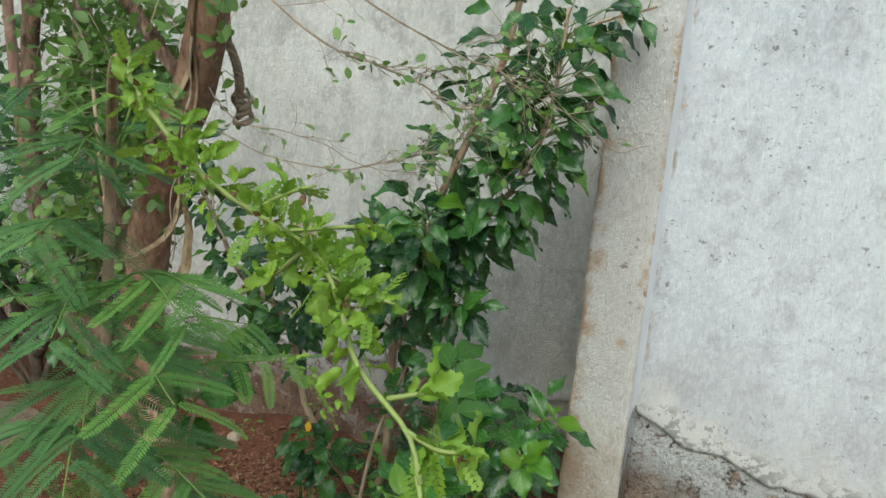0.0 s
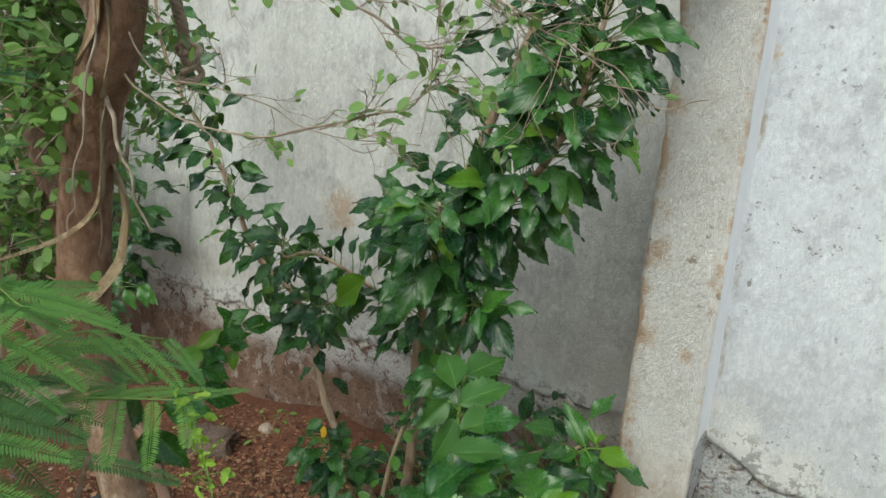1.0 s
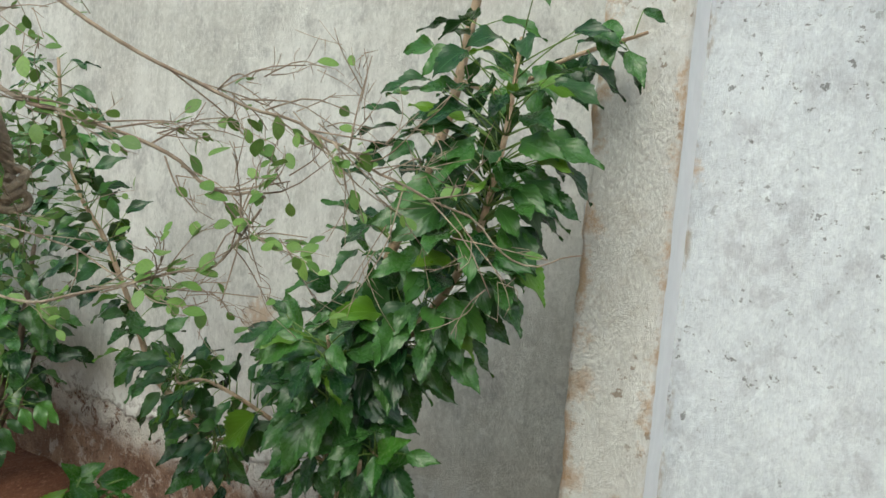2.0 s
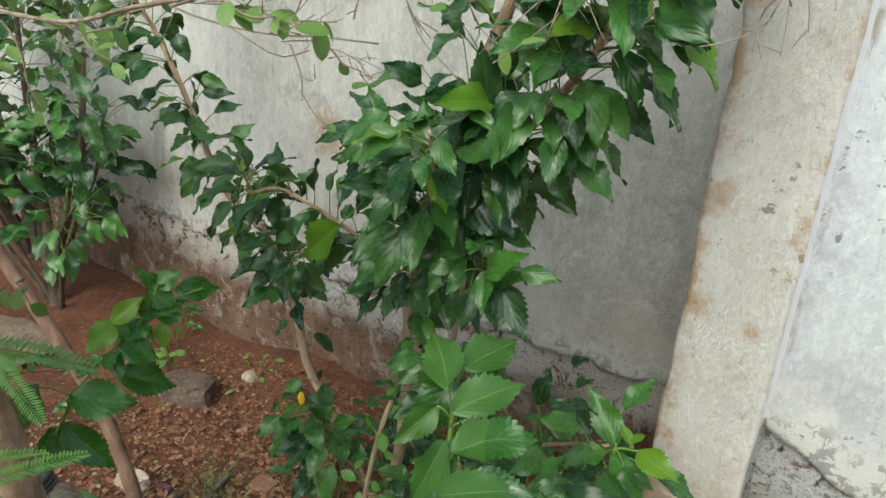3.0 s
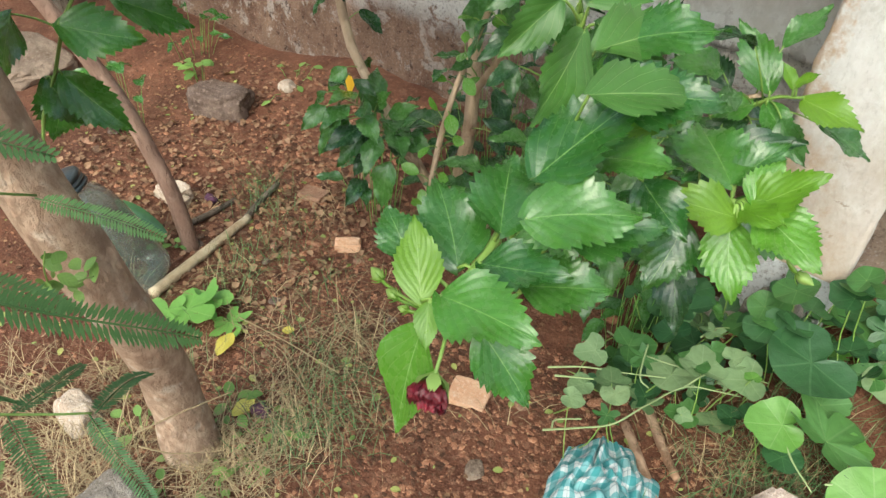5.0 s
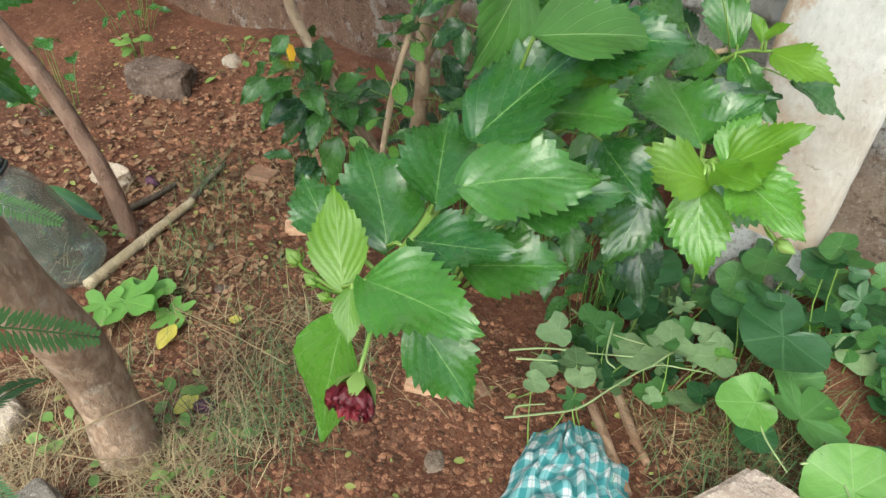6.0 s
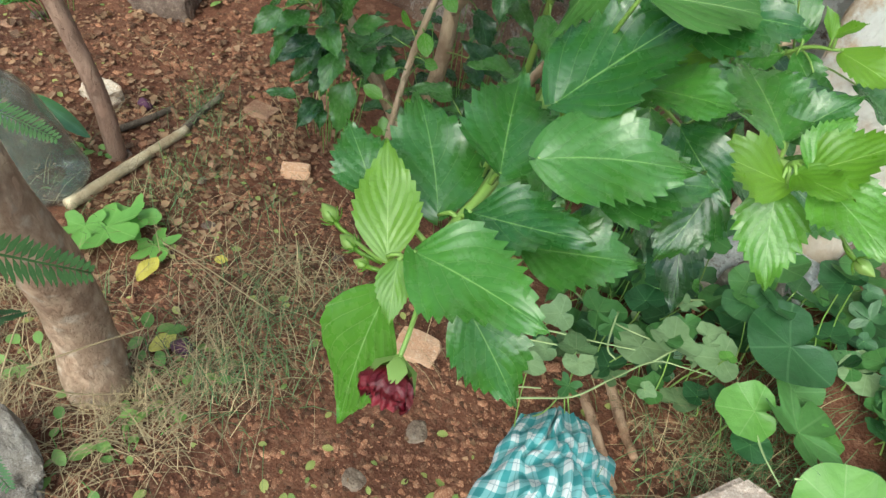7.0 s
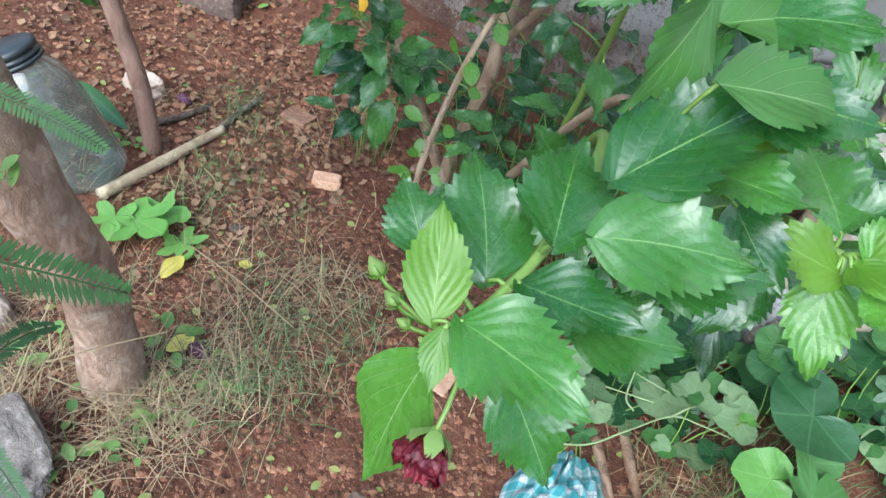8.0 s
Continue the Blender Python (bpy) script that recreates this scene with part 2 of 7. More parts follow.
BACK_PLASTER = plaster("grey_limewash", (0.715, 0.715, 0.69), (0.55, 0.545, 0.515), (0.20, 0.17, 0.15), (0.36, 0.36, 0.36), specks=0.72,
                       rust=(((-0.81, 2.5, 0.99), 0.10),), streak=0.5, damp=0.42, relief=3.6)
RIGHT_PLASTER = plaster("white_limewash", (0.68, 0.715, 0.76), (0.57, 0.60, 0.645), (0.15, 0.145, 0.145), (0.43, 0.435, 0.475), specks=0.615, streak=0.3, relief=1.1,
                        rust=(((0.636, 2.3, 1.565), 0.020), ((0.636, 2.3, 1.545), 0.018)), damp=0.3, seam=0.634)
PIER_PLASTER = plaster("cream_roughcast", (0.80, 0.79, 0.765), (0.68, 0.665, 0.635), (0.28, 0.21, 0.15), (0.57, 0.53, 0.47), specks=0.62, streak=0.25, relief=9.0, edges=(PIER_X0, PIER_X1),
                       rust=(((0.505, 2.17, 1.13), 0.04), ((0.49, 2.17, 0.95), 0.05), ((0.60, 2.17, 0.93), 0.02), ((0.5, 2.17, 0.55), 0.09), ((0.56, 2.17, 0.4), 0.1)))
LIMEWASH = plain("fresh_limewash", (0.70, 0.715, 0.74), 0.9, 0.12, 25.0)
MASONRY = masonry("worn_masonry", (0.165, 0.092, 0.062), (0.30, 0.192, 0.136), (0.72, 0.69, 0.65), (0.15, 0.095, 0.078), 0.17)
MASONRY_DARK = masonry("mouldy_masonry", (0.22, 0.150, 0.112), (0.42, 0.320, 0.250), (0.74, 0.75, 0.75), (0.07, 0.065, 0.065), 0.24)
SOIL = rough_mineral("red_soil", (0.085, 0.032, 0.017), (0.140, 0.057, 0.031), (0.205, 0.106, 0.066), 7.0, depth=0.02, spread=0.0)
GRIT = rough_mineral("red_grit", (0.105, 0.038, 0.020), (0.190, 0.085, 0.046), (0.34, 0.21, 0.13), 60.0, depth=0.002, island=True, spread=0.62)
GREY_STONE = rough_mineral("grey_stone", (0.21, 0.175, 0.145), (0.33, 0.29, 0.245), (0.45, 0.41, 0.36), 14.0, depth=0.012)
PINK_STONE = rough_mineral("pinkish_stone", (0.38, 0.285, 0.21), (0.50, 0.41, 0.32), (0.58, 0.51, 0.43), 22.0, (0.72, 0.68, 0.64), 0.66, depth=0.008)
BLOCK_STONE = rough_mineral("granular_stone", (0.30, 0.225, 0.18), (0.42, 0.335, 0.28), (0.52, 0.44, 0.375), 30.0, (0.66, 0.63, 0.60), 0.70, depth=0.008)
DARK_STONE = rough_mineral("earthy_stone", (0.095, 0.062, 0.048), (0.17, 0.12, 0.095), (0.27, 0.205, 0.165), 12.0, depth=0.015)
BRICK = rough_mineral("pale_brick", (0.50, 0.27, 0.15), (0.58, 0.36, 0.23), (0.62, 0.46, 0.34), 30.0, depth=0.004)
DARK_BRICK = rough_mineral("earthy_brick", (0.20, 0.10, 0.06), (0.29, 0.165, 0.105), (0.37, 0.25, 0.175), 30.0, depth=0.006)
# shaded copy of the leaf: its deep green is lowered to stand for shade
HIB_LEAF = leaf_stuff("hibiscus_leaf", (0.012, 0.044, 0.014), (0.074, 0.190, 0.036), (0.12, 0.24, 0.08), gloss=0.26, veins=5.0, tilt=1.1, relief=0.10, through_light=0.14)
# lit copy of the same leaf, light put into its raised deep tone
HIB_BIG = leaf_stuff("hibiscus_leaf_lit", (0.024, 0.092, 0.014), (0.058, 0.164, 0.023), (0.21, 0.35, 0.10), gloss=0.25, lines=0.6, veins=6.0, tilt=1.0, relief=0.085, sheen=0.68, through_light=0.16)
HIB_FRESH = leaf_stuff("hibiscus_leaf_fresh", (0.038, 0.132, 0.018), (0.072, 0.202, 0.027), (0.22, 0.38, 0.10), gloss=0.24, lines=0.55, veins=5.6, tilt=1.1, relief=0.10, sheen=0.6)
HIB_TENDER = leaf_stuff("hibiscus_leaf_tender", (0.100, 0.255, 0.028), (0.125, 0.295, 0.036), (0.30, 0.47, 0.17), gloss=0.26, lines=0.7, veins=5.6, tilt=1.1, relief=0.16, sheen=0.6, through_light=0.35)
HIB_YOUNG = leaf_stuff("hibiscus_leaf_young", (0.105, 0.245, 0.016), (0.165, 0.310, 0.024), (0.32, 0.46, 0.13), gloss=0.33, lines=0.45, veins=5.5, through_light=0.35, tilt=1.25, relief=0.14, sheen=0.6)
ROUND_LEAF = leaf_stuff("small_round_leaf", (0.120, 0.240, 0.050), (0.240, 0.390, 0.090), (0.22, 0.34, 0.12), gloss=0.42, veins=4.0, through_light=0.3)
ROUND_LEAF_MASS = leaf_stuff("small_round_leaf_mass", (0.095, 0.190, 0.038), (0.210, 0.350, 0.075), (0.22, 0.34, 0.12), gloss=0.45, veins=4.0, through_light=0.3, island=True)
# same shaded green as hibiscus_leaf, for leaves merged into one mesh
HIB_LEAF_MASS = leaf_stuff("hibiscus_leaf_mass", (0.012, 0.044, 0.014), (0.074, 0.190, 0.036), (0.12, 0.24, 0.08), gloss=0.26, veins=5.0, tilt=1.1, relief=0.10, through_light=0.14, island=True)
HIB_PALE = leaf_stuff("hibiscus_leaf_pale", (0.050, 0.138, 0.024), (0.082, 0.190, 0.034), (0.27, 0.40, 0.14), gloss=0.36, lines=0.65, veins=5.6, tilt=1.0, relief=0.10, sheen=0.45)
FROND = leaf_stuff("feather_leaf", (0.046, 0.130, 0.046), (0.145, 0.295, 0.080), (0.22, 0.38, 0.12), gloss=0.55, veins=1.0, through_light=0.3)
FROND_YOUNG = leaf_stuff("feather_shoot", (0.170, 0.320, 0.028), (0.310, 0.480, 0.050), (0.40, 0.52, 0.16), gloss=0.5, veins=5.0, through_light=0.35)
CREEPER = leaf_stuff("creeper_leaf", (0.045, 0.130, 0.030), (0.085, 0.205, 0.048), (0.20, 0.32, 0.13), rib_width=0.030, ribs=0.28, gloss=0.42, veins=3.4, through_light=0.2, tilt=0.9, lines=0.35, relief=0.10)
CREEPER_DARK = leaf_stuff("creeper_leaf_dark", (0.020, 0.072, 0.022), (0.046, 0.125, 0.038), (0.14, 0.25, 0.11), rib_width=0.030, ribs=0.28, gloss=0.40, veins=3.4, through_light=0.15, tilt=0.9, lines=0.35, relief=0.10)
CREEPER_PALE = leaf_stuff("creeper_leaf_pale", (0.105, 0.190, 0.070), (0.235, 0.330, 0.155), (0.34, 0.43, 0.23), rib_width=0.024, ribs=0.28, gloss=0.62, veins=3.4, through_light=0.2, tilt=0.9, lines=0.3, relief=0.10)
CREEPER_FRESH = leaf_stuff("creeper_leaf_fresh", (0.080, 0.215, 0.030), (0.140, 0.300, 0.050), (0.26, 0.40, 0.14), rib_width=0.024, ribs=0.28, gloss=0.42, veins=3.4, through_light=0.25, tilt=0.9, lines=0.35, relief=0.10)
VINE = plain("pale_vine", (0.27, 0.34, 0.15), 0.6, 0.25, 60.0)
YELLOW_LEAF = leaf_stuff("yellowed_leaf", (0.50, 0.42, 0.06), (0.62, 0.56, 0.12), (0.66, 0.62, 0.26), gloss=0.5, veins=5.0)
FALLEN = leaf_stuff("fallen_leaf", (0.14, 0.24, 0.05), (0.42, 0.42, 0.12), (0.5, 0.5, 0.2), gloss=0.5, veins=4.0, island=True)
PALE_LITTER = leaf_stuff("bleached_leaf_litter", (0.13, 0.055, 0.028), (0.36, 0.225, 0.13), (0.36, 0.25, 0.15), gloss=0.8, veins=4.0, through_light=0.1, island=True, lines=0.2)
DRY_LEAF = leaf_stuff("dry_leaf", (0.070, 0.032, 0.016), (0.33, 0.19, 0.095), (0.38, 0.26, 0.15), gloss=0.8, veins=5.0, through_light=0.1, island=True)
TREE_BARK = bark("tree_bark", (0.36, 0.235, 0.16), (0.55, 0.40, 0.285), (0.60, 0.49, 0.385), 55.0, 0.6, 0.0035, upper=((0.24, 0.135, 0.085), (0.40, 0.255, 0.175)))
SMOOTH_BARK = bark("smooth_red_bark", (0.25, 0.15, 0.11), (0.36, 0.235, 0.175), (0.42, 0.30, 0.23), 30.0, 0.25, 0.003, 0.7)
UPPER_BARK = bark("upper_bark", (0.19, 0.115, 0.08), (0.33, 0.22, 0.16), (0.42, 0.32, 0.25), 40.0, 0.4, 0.010)
HIB_BARK = bark("hibiscus_bark", (0.44, 0.315, 0.21), (0.57, 0.44, 0.31), (0.33, 0.22, 0.145), 30.0, 0.3, 0.005, 0.75)
WEED_LEAF = leaf_stuff("weed_leaf", (0.120, 0.290, 0.050), (0.190, 0.390, 0.080), (0.26, 0.42, 0.12), rib_width=0.014, gloss=0.45, veins=3.0, through_light=0.3, lines=0.0, relief=0.03)
FROND_LIGHT = leaf_stuff("feather_leaf_light", (0.110, 0.255, 0.055), (0.190, 0.370, 0.070), (0.26, 0.42, 0.12), gloss=0.55, veins=1.0, through_light=0.3)
TWIG = bark("twig_bark", (0.33, 0.25, 0.19), (0.48, 0.40, 0.31), (0.22, 0.16, 0.12), 40.0, 0.4, 0.003)
YOUNG_STEM = plain("young_stem", (0.25, 0.31, 0.085), 0.6, 0.3, 60.0)
GREEN_STEM = plain("green_stem", (0.16, 0.26, 0.05), 0.5)
STRAW = plain("dry_straw", (0.30, 0.228, 0.125), 0.8, 0.6, island=True)
GRASS = plain("green_grass", (0.085, 0.155, 0.05), 0.6, 0.35, island=True)
BAMBOO = bark("pale_cane", (0.44, 0.35, 0.22), (0.56, 0.475, 0.33), (0.24, 0.165, 0.095), 16.0, 0.3, 0.003, 0.6)
DARK_WOOD = bark("dark_wood", (0.10, 0.08, 0.06), (0.17, 0.13, 0.10), (0.22, 0.18, 0.14), 20.0, 0.3, 0.006)
BROWN_WOOD = bark("brown_wood", (0.30, 0.17, 0.10), (0.40, 0.25, 0.16), (0.46, 0.33, 0.23), 18.0, 0.2, 0.006)
ROPE = bark("old_rope", (0.44, 0.34, 0.24), (0.60, 0.50, 0.37), (0.30, 0.22, 0.15), 60.0, 1.0, 0.004)
TAN_STONE = rough_mineral("tan_stone", (0.16, 0.112, 0.080), (0.24, 0.178, 0.132), (0.30, 0.24, 0.185), 12.0, depth=0.012)
SHEATH = bark("dry_sheath", (0.36, 0.26, 0.15), (0.52, 0.41, 0.26), (0.22, 0.14, 0.08), 60.0, 0.12, 0.004)
PETAL = plain("wine_petal", (0.095, 0.0025, 0.009), 0.42, 0.6, 140.0)
PETAL_YELLOW = plain("yellow_petal", (0.75, 0.45, 0.03), 0.5, 0.15)
DRY_PETAL = plain("withered_petal", (0.07, 0.02, 0.05), 0.7, 0.3)


# ---- mesh helpers ----
class Mesh:
    """Collects points and faces of one part in world places."""

    def __init__(self):
        self.v, self.f, self.uv, self.mi = [], [], [], []

    def add(self, verts, faces, uvs=None, slot=0):
        k = len(self.v)
        self.v.extend(verts)
        self.uv.extend(uvs if uvs is not None else [(0.5, 0.5)] * len(verts))
        self.f.extend([tuple(i + k for i in f) for f in faces])
        self.mi.extend([slot] * len(faces))

    def data(self, name, mats, origin=(0, 0, 0), smooth=True):
        me = bpy.data.meshes.new(name)
        o = origin
        me.from_pydata([(p[0] - o[0], p[1] - o[1], p[2] - o[2]) for p in self.v], [], self.f)
        for m in mats:
            me.materials.append(m)
        layer = me.uv_layers.new(name="UVMap")
        idx = np.zeros(len(me.loops), dtype=np.int32)
        me.loops.foreach_get("vertex_index", idx)
        layer.data.foreach_set("uv", np.array(self.uv, dtype=np.float32)[idx].ravel())
        me.polygons.foreach_set("material_index", np.array(self.mi, dtype=np.int32))
        me.polygons.foreach_set("use_smooth", np.full(len(me.polygons), smooth))
        me.update()
        return me


def thing(name, at, label, category, group="", kind=""):
    ob = new(name)
    ob.location = at
    ob.empty_display_size = 0.05
    return tagged(ob, label, category, group, kind)


def root_of(parent):
    p = Vector((0, 0, 0))
    while parent:
        p = p + Vector(parent.location)
        parent = parent.parent
    return p


def part(name, mesh, mats, parent, label="", smooth=True, kind=""):
    """Links one mesh under a thing or part; the mesh's points are world places."""
    at = root_of(parent)
    ob = new(name, mesh.data(name, mats if isinstance(mats, (list, tuple)) else [mats], at, smooth))
    ob.parent = parent
    return tagged(ob, label, "", "", kind)


def lone(name, mesh, mats, at, label="", category="", group="", kind="", smooth=True):
    ob = new(name, mesh.data(name, mats if isinstance(mats, (list, tuple)) else [mats], at, smooth))
    ob.location = at
    return tagged(ob, label, category, group, kind)


def placed(name, data, parent, m):
    """A piece that shares its mesh with others, at the world pose m under a thing."""
    ob = new(name, data)
    ob.parent = parent
    ob.matrix_basis = Matrix.Translation(-root_of(parent)) @ m
    return ob


def axes(base, tip, up, size=None):
    """Pose with its y axis from base to tip, its z axis near up, scaled to the length."""
    base, y = Vector(base), Vector(tip) - Vector(base)
    n = size or y.length
    y.normalize()
    z = Vector(up) - y * Vector(up).dot(y)
    if z.length < 1e-4:
        z = y.orthogonal()
    z.normalize()
    x = y.cross(z)
    m = Matrix((x, y, z)).transposed().to_4x4()
    return Matrix.Translation(base) @ m @ Matrix.Scale(n, 4)


def spline(pts, n):
    """n points on a smooth line through pts."""
    p = [Vector(q) for q in pts]
    p = [p[0] * 2 - p[1]] + p + [p[-1] * 2 - p[-2]]
    out, spans = [], len(p) - 3
    for i in range(n):
        s = i / (n - 1) * spans
        k = min(int(s), spans - 1)
        u = s - k
        a, b, c, d = p[k:k + 4]
        out.append(0.5 * (2 * b + (c - a) * u + (2 * a - 5 * b + 4 * c - d) * u * u + (3 * b - a - 3 * c + d) * u ** 3))
    return out


def tube(mesh, pts, r0, r1, n=14, sides=7, rough=0.0, slot=0, knots=0.0, raw=False, cap=True, radii=None):
    line = [Vector(p) for p in pts] if raw else spline(pts, n)
    n = len(line)
    ref = Vector((0.31, 0.92, 0.2))
    verts, faces, uvs = [], [], []
    for i, p in enumerate(line):
        d = (line[min(i + 1, n - 1)] - line[max(i - 1, 0)]).normalized()
        x = d.cross(ref).normalized()
        y = d.cross(x)
        k = i / (n - 1)
        r = r0 + (r1 - r0) * k if radii is None else float(np.interp(k, np.linspace(0, 1, len(radii)), radii))
        if knots:
            r *= 1 + knots * max(0, math.cos(i * 2.4)) ** 6
        for j in range(sides):
            a = 2 * math.pi * j / sides
            q = x * math.cos(a) + y * math.sin(a)
            rr = r * (1 + rough * noise.noise((p + q * r * 2) * (0.35 / max(r, 0.004))))
            verts.append(p + q * rr)
            uvs.append((j / sides, k))
    for i in range(n - 1):
        for j in range(sides):
            a, b = i * sides + j, i * sides + (j + 1) % sides
            faces.append((a, b, b + sides, a + sides))
    if cap:
        faces.append(tuple(range(sides))[::-1])
        faces.append(tuple(range((n - 1) * sides, n * sides)))
    mesh.add(verts, faces, uvs, slot)
    return line


def leaf_shape(width, rows=14, cols=3, teeth=0, tooth=0.1, fold=0.25, droop=0.25, wave=0.0, belly=0.42, heart=0.0, tipped=1.0, seed=0, twist=0.0):
    """A leaf one long: base at the origin, along y, face up z. Toothed edge, folded along the midrib, drooping to the tip."""
    rng = random.Random(seed)
    mesh = Mesh()
    verts, uvs, faces = [], [], []
    ph = rng.random() * 6
    for i in range(rows + 1):
        v = i / rows
        if v < belly:
            w = math.sin(0.5 * math.pi * (v / belly)) ** 0.75
        else:
            w = math.cos(0.5 * math.pi * (v - belly) / (1 - belly)) ** tipped
        w = max(w, 0.0) * width * 0.5
        t = v * teeth
        saw = (t - math.floor(t + 1e-6))
        grip = min(1.0, max(0.0, (v - 0.16) / 0.25))
        for j in range(-cols, cols + 1):
            s = j / cols
            k = w * (1 + (grip * tooth * (saw * 1.5 - 0.5) if teeth and abs(j) == cols and v < 0.985 else 0))
            push = (grip * saw * tooth * 0.35 * width if teeth and abs(j) == cols and v < 0.98 else 0)
            x = s * k
            y = v + push - heart * abs(s) ** 1.5 * (1 - v) ** 6
            z = abs(s) * k * fold * (1 - 0.3 * v) - droop * v * v * 0.5
            z += wave * math.sin(v * 11 + ph + (2.0 if s > 0 else 0)) * abs(s) ** 2 * width * 0.5
            x += twist * v * v * width
            verts.append((x, y, z))
            uvs.append((0.5 + s * 0.5, v))
    c = 2 * cols + 1
    for i in range(rows):
        for j in range(c - 1):
            a = i * c + j
            faces.append((a, a + 1, a + c + 1, a + c))
    mesh.add(verts, faces, uvs)
    return mesh


def lobed_shape(radii, seed=0, cup=0.25, rings=5, wave=0.03):
    """A broad palmate leaf, about one across: outline radii from the tip round to the notch, five veins from the stalk."""
    rng = random.Random(seed)
    mesh = Mesh()
    n, m = 60, len(radii) - 1
    sides = [[r * rng.uniform(0.93, 1.07) for r in radii[:-1]] + [radii[-1]] for k in range(2)]
    sides[1][0] = sides[0][0]
    verts, uvs, faces = [(0, 0, 0)], [(0.5, 0.0)], []
    for r in range(1, rings + 1):
        q = r / rings
        for i in range(n):
            a = 2 * math.pi * i / n - math.pi
            t = abs(a) / math.pi * m
            k = min(int(t), m - 1)
            u = t - k
            u = u * u * (3 - 2 * u)
            side = sides[0 if a > 0 else 1]
            rad = side[k] * (1 - u) + side[k + 1] * u
            x, y = math.sin(a) * rad * q, math.cos(a) * rad * q
            step = math.radians(56)
            nearest = max(-2, min(2, round(a / step)))
            away = a - nearest * step
            z = cup * (x * x + y * y) + 0.035 * q * abs(math.sin(away)) * min(1.0, q * 2) - 0.12 * y * abs(y)
            z += wave * q * q * math.sin(a * 4 + seed * 1.7)
            verts.append((x, y, z))
            uvs.append((0.5 + 0.5 * max(-1, min(1, q * 1.9 * math.sin(away))), q * 0.95))
    for i in range(n):
        faces.append((0, 1 + (i + 1) % n, 1 + i))
        for r in range(rings - 1):
            a, b = 1 + r * n + i, 1 + r * n + (i + 1) % n
            faces.append((a, b, b + n, a + n))
    mesh.add(verts, faces, uvs)
    return mesh


def frond_shape(pairs=26, length=0.16, width=0.045, droop=0.2, seed=0, lean=0.35):
    """A feather leaf one long: a thin midrib with paired narrow leaflets."""
    rng = random.Random(seed)
    mesh = Mesh()

    def at(v):
        return Vector((0.03 * math.sin(v * 3 + seed), v, -droop * v * v))

    tube(mesh, [at(0), at(0.35), at(0.7), at(1)], 0.008, 0.004, 8, 4)
    for i in range(pairs):
        v = 0.06 + 0.93 * i / (pairs - 1)
        env = min(1.0, 0.55 + v * 3) * (1 - max(0, (v - 0.7) / 0.3) ** 2 * 0.62)
        for s in (-1, 1):
            p = at(v)
            n = length * env * (0.93 + 0.14 * rng.random())
            d = Vector((s, lean + 0.25 * v + 0.08 * rng.random(), -0.10 + 0.16 * rng.random())).normalized()
            w = Vector((-d.y * s, abs(d.x), 0)) * width * 0.5
            q = [p, p + d * n * 0.35 + w, p + d * n, p + d * n * 0.45 - w, p + d * n * 0.8 + w * 0.8]
            mesh.add(q, [(0, 3, 2, 4, 1)], [(0.5, 0), (0.9, 0.4), (0.5, 1), (0.1, 0.4), (0.8, 0.8)])
    return mesh


def stone_mesh(at, size, seed, sub=3, rough=0.35, flat=0.0):
    bm = bmesh.new()
    bmesh.ops.create_icosphere(bm, subdivisions=sub, radius=1)
    off = Vector((seed * 3.7, seed * 1.3, seed * 2.1))
    for v in bm.verts:
        d = v.co.normalized()
        k = 1 + rough * noise.noise(d * 1.1 + off) + rough * 0.4 * noise.noise(d * 2.7 + off) + rough * 0.12 * noise.noise(d * 8 + off)
        c = d * k
        c = Vector([math.copysign(abs(a) ** (1 - flat * 0.5), a) for a in c])
        v.co = Vector((at[0] + c.x * size[0], at[1] + c.y * size[1], at[2] + c.z * size[2]))
    mesh = Mesh()
    bm.verts.ensure_lookup_table()
    mesh.add([tuple(v.co) for v in bm.verts], [tuple(v.index for v in f.verts) for f in bm.faces])
    bm.free()
    return mesh


# ---- ground ----
XS = np.array([-3.0, -1.2, -0.35, 0.0, 0.4, 0.7, 2.0, 4.0])
ZS = np.array([-0.03, 0.0, 0.0, 0.075, 0.125, 0.19, 0.24, 0.25])


def ground_z(x, y):
    z = float(np.interp(x, XS, ZS))
    k = min(1.0, max(0.0, (y - 2.0) / 0.5))
    z += 0.09 * k * k * (3 - 2 * k)
    k = min(1.0, max(0.0, (x - 0.3) / 0.25)) * min(1.0, max(0.0, (y - 1.92) / 0.22))
    z += 0.07 * k * k * (3 - 2 * k)
    k = min(1.0, max(0.0, (x + 1.4) / 0.7)) * min(1.0, max(0.0, (y - 2.2) / 0.28)) * min(1.0, max(0.0, (0.5 - x) / 0.4))
    z += 0.11 * k * k * (3 - 2 * k)
    if abs(x) < 5 and -2 < y < 3:
        p = Vector((x, y, 0))
        z += 0.018 * noise.noise(p * 3.1) + 0.007 * noise.noise(p * 11) + 0.003 * noise.noise(p * 34)
    return z


def build_ground():
    xs = np.concatenate([[-60, -20, -8, -5], np.arange(-3.2, 1.6, 0.03), [2, 3, 5, 10, 25, 60]])
    ys = np.concatenate([[-60, -20, -8, -4, -2, -1, 0, 0.5], np.arange(0.9, 2.62, 0.03), [3, 4, 8, 20, 60]])
    mesh = Mesh()
    verts = [(float(x), float(y), ground_z(float(x), float(y))) for y in ys for x in xs]
    n = len(xs)
    faces = [(j * n + i, j * n + i + 1, (j + 1) * n + i + 1, (j + 1) * n + i) for j in range(len(ys) - 1) for i in range(n - 1)]
    mesh.add(verts, faces)
    lone("ground", mesh, SOIL, (0, 0, 0), "bare red soil strewn with grit, sloping up beside the wall", "ground", kind="structure")


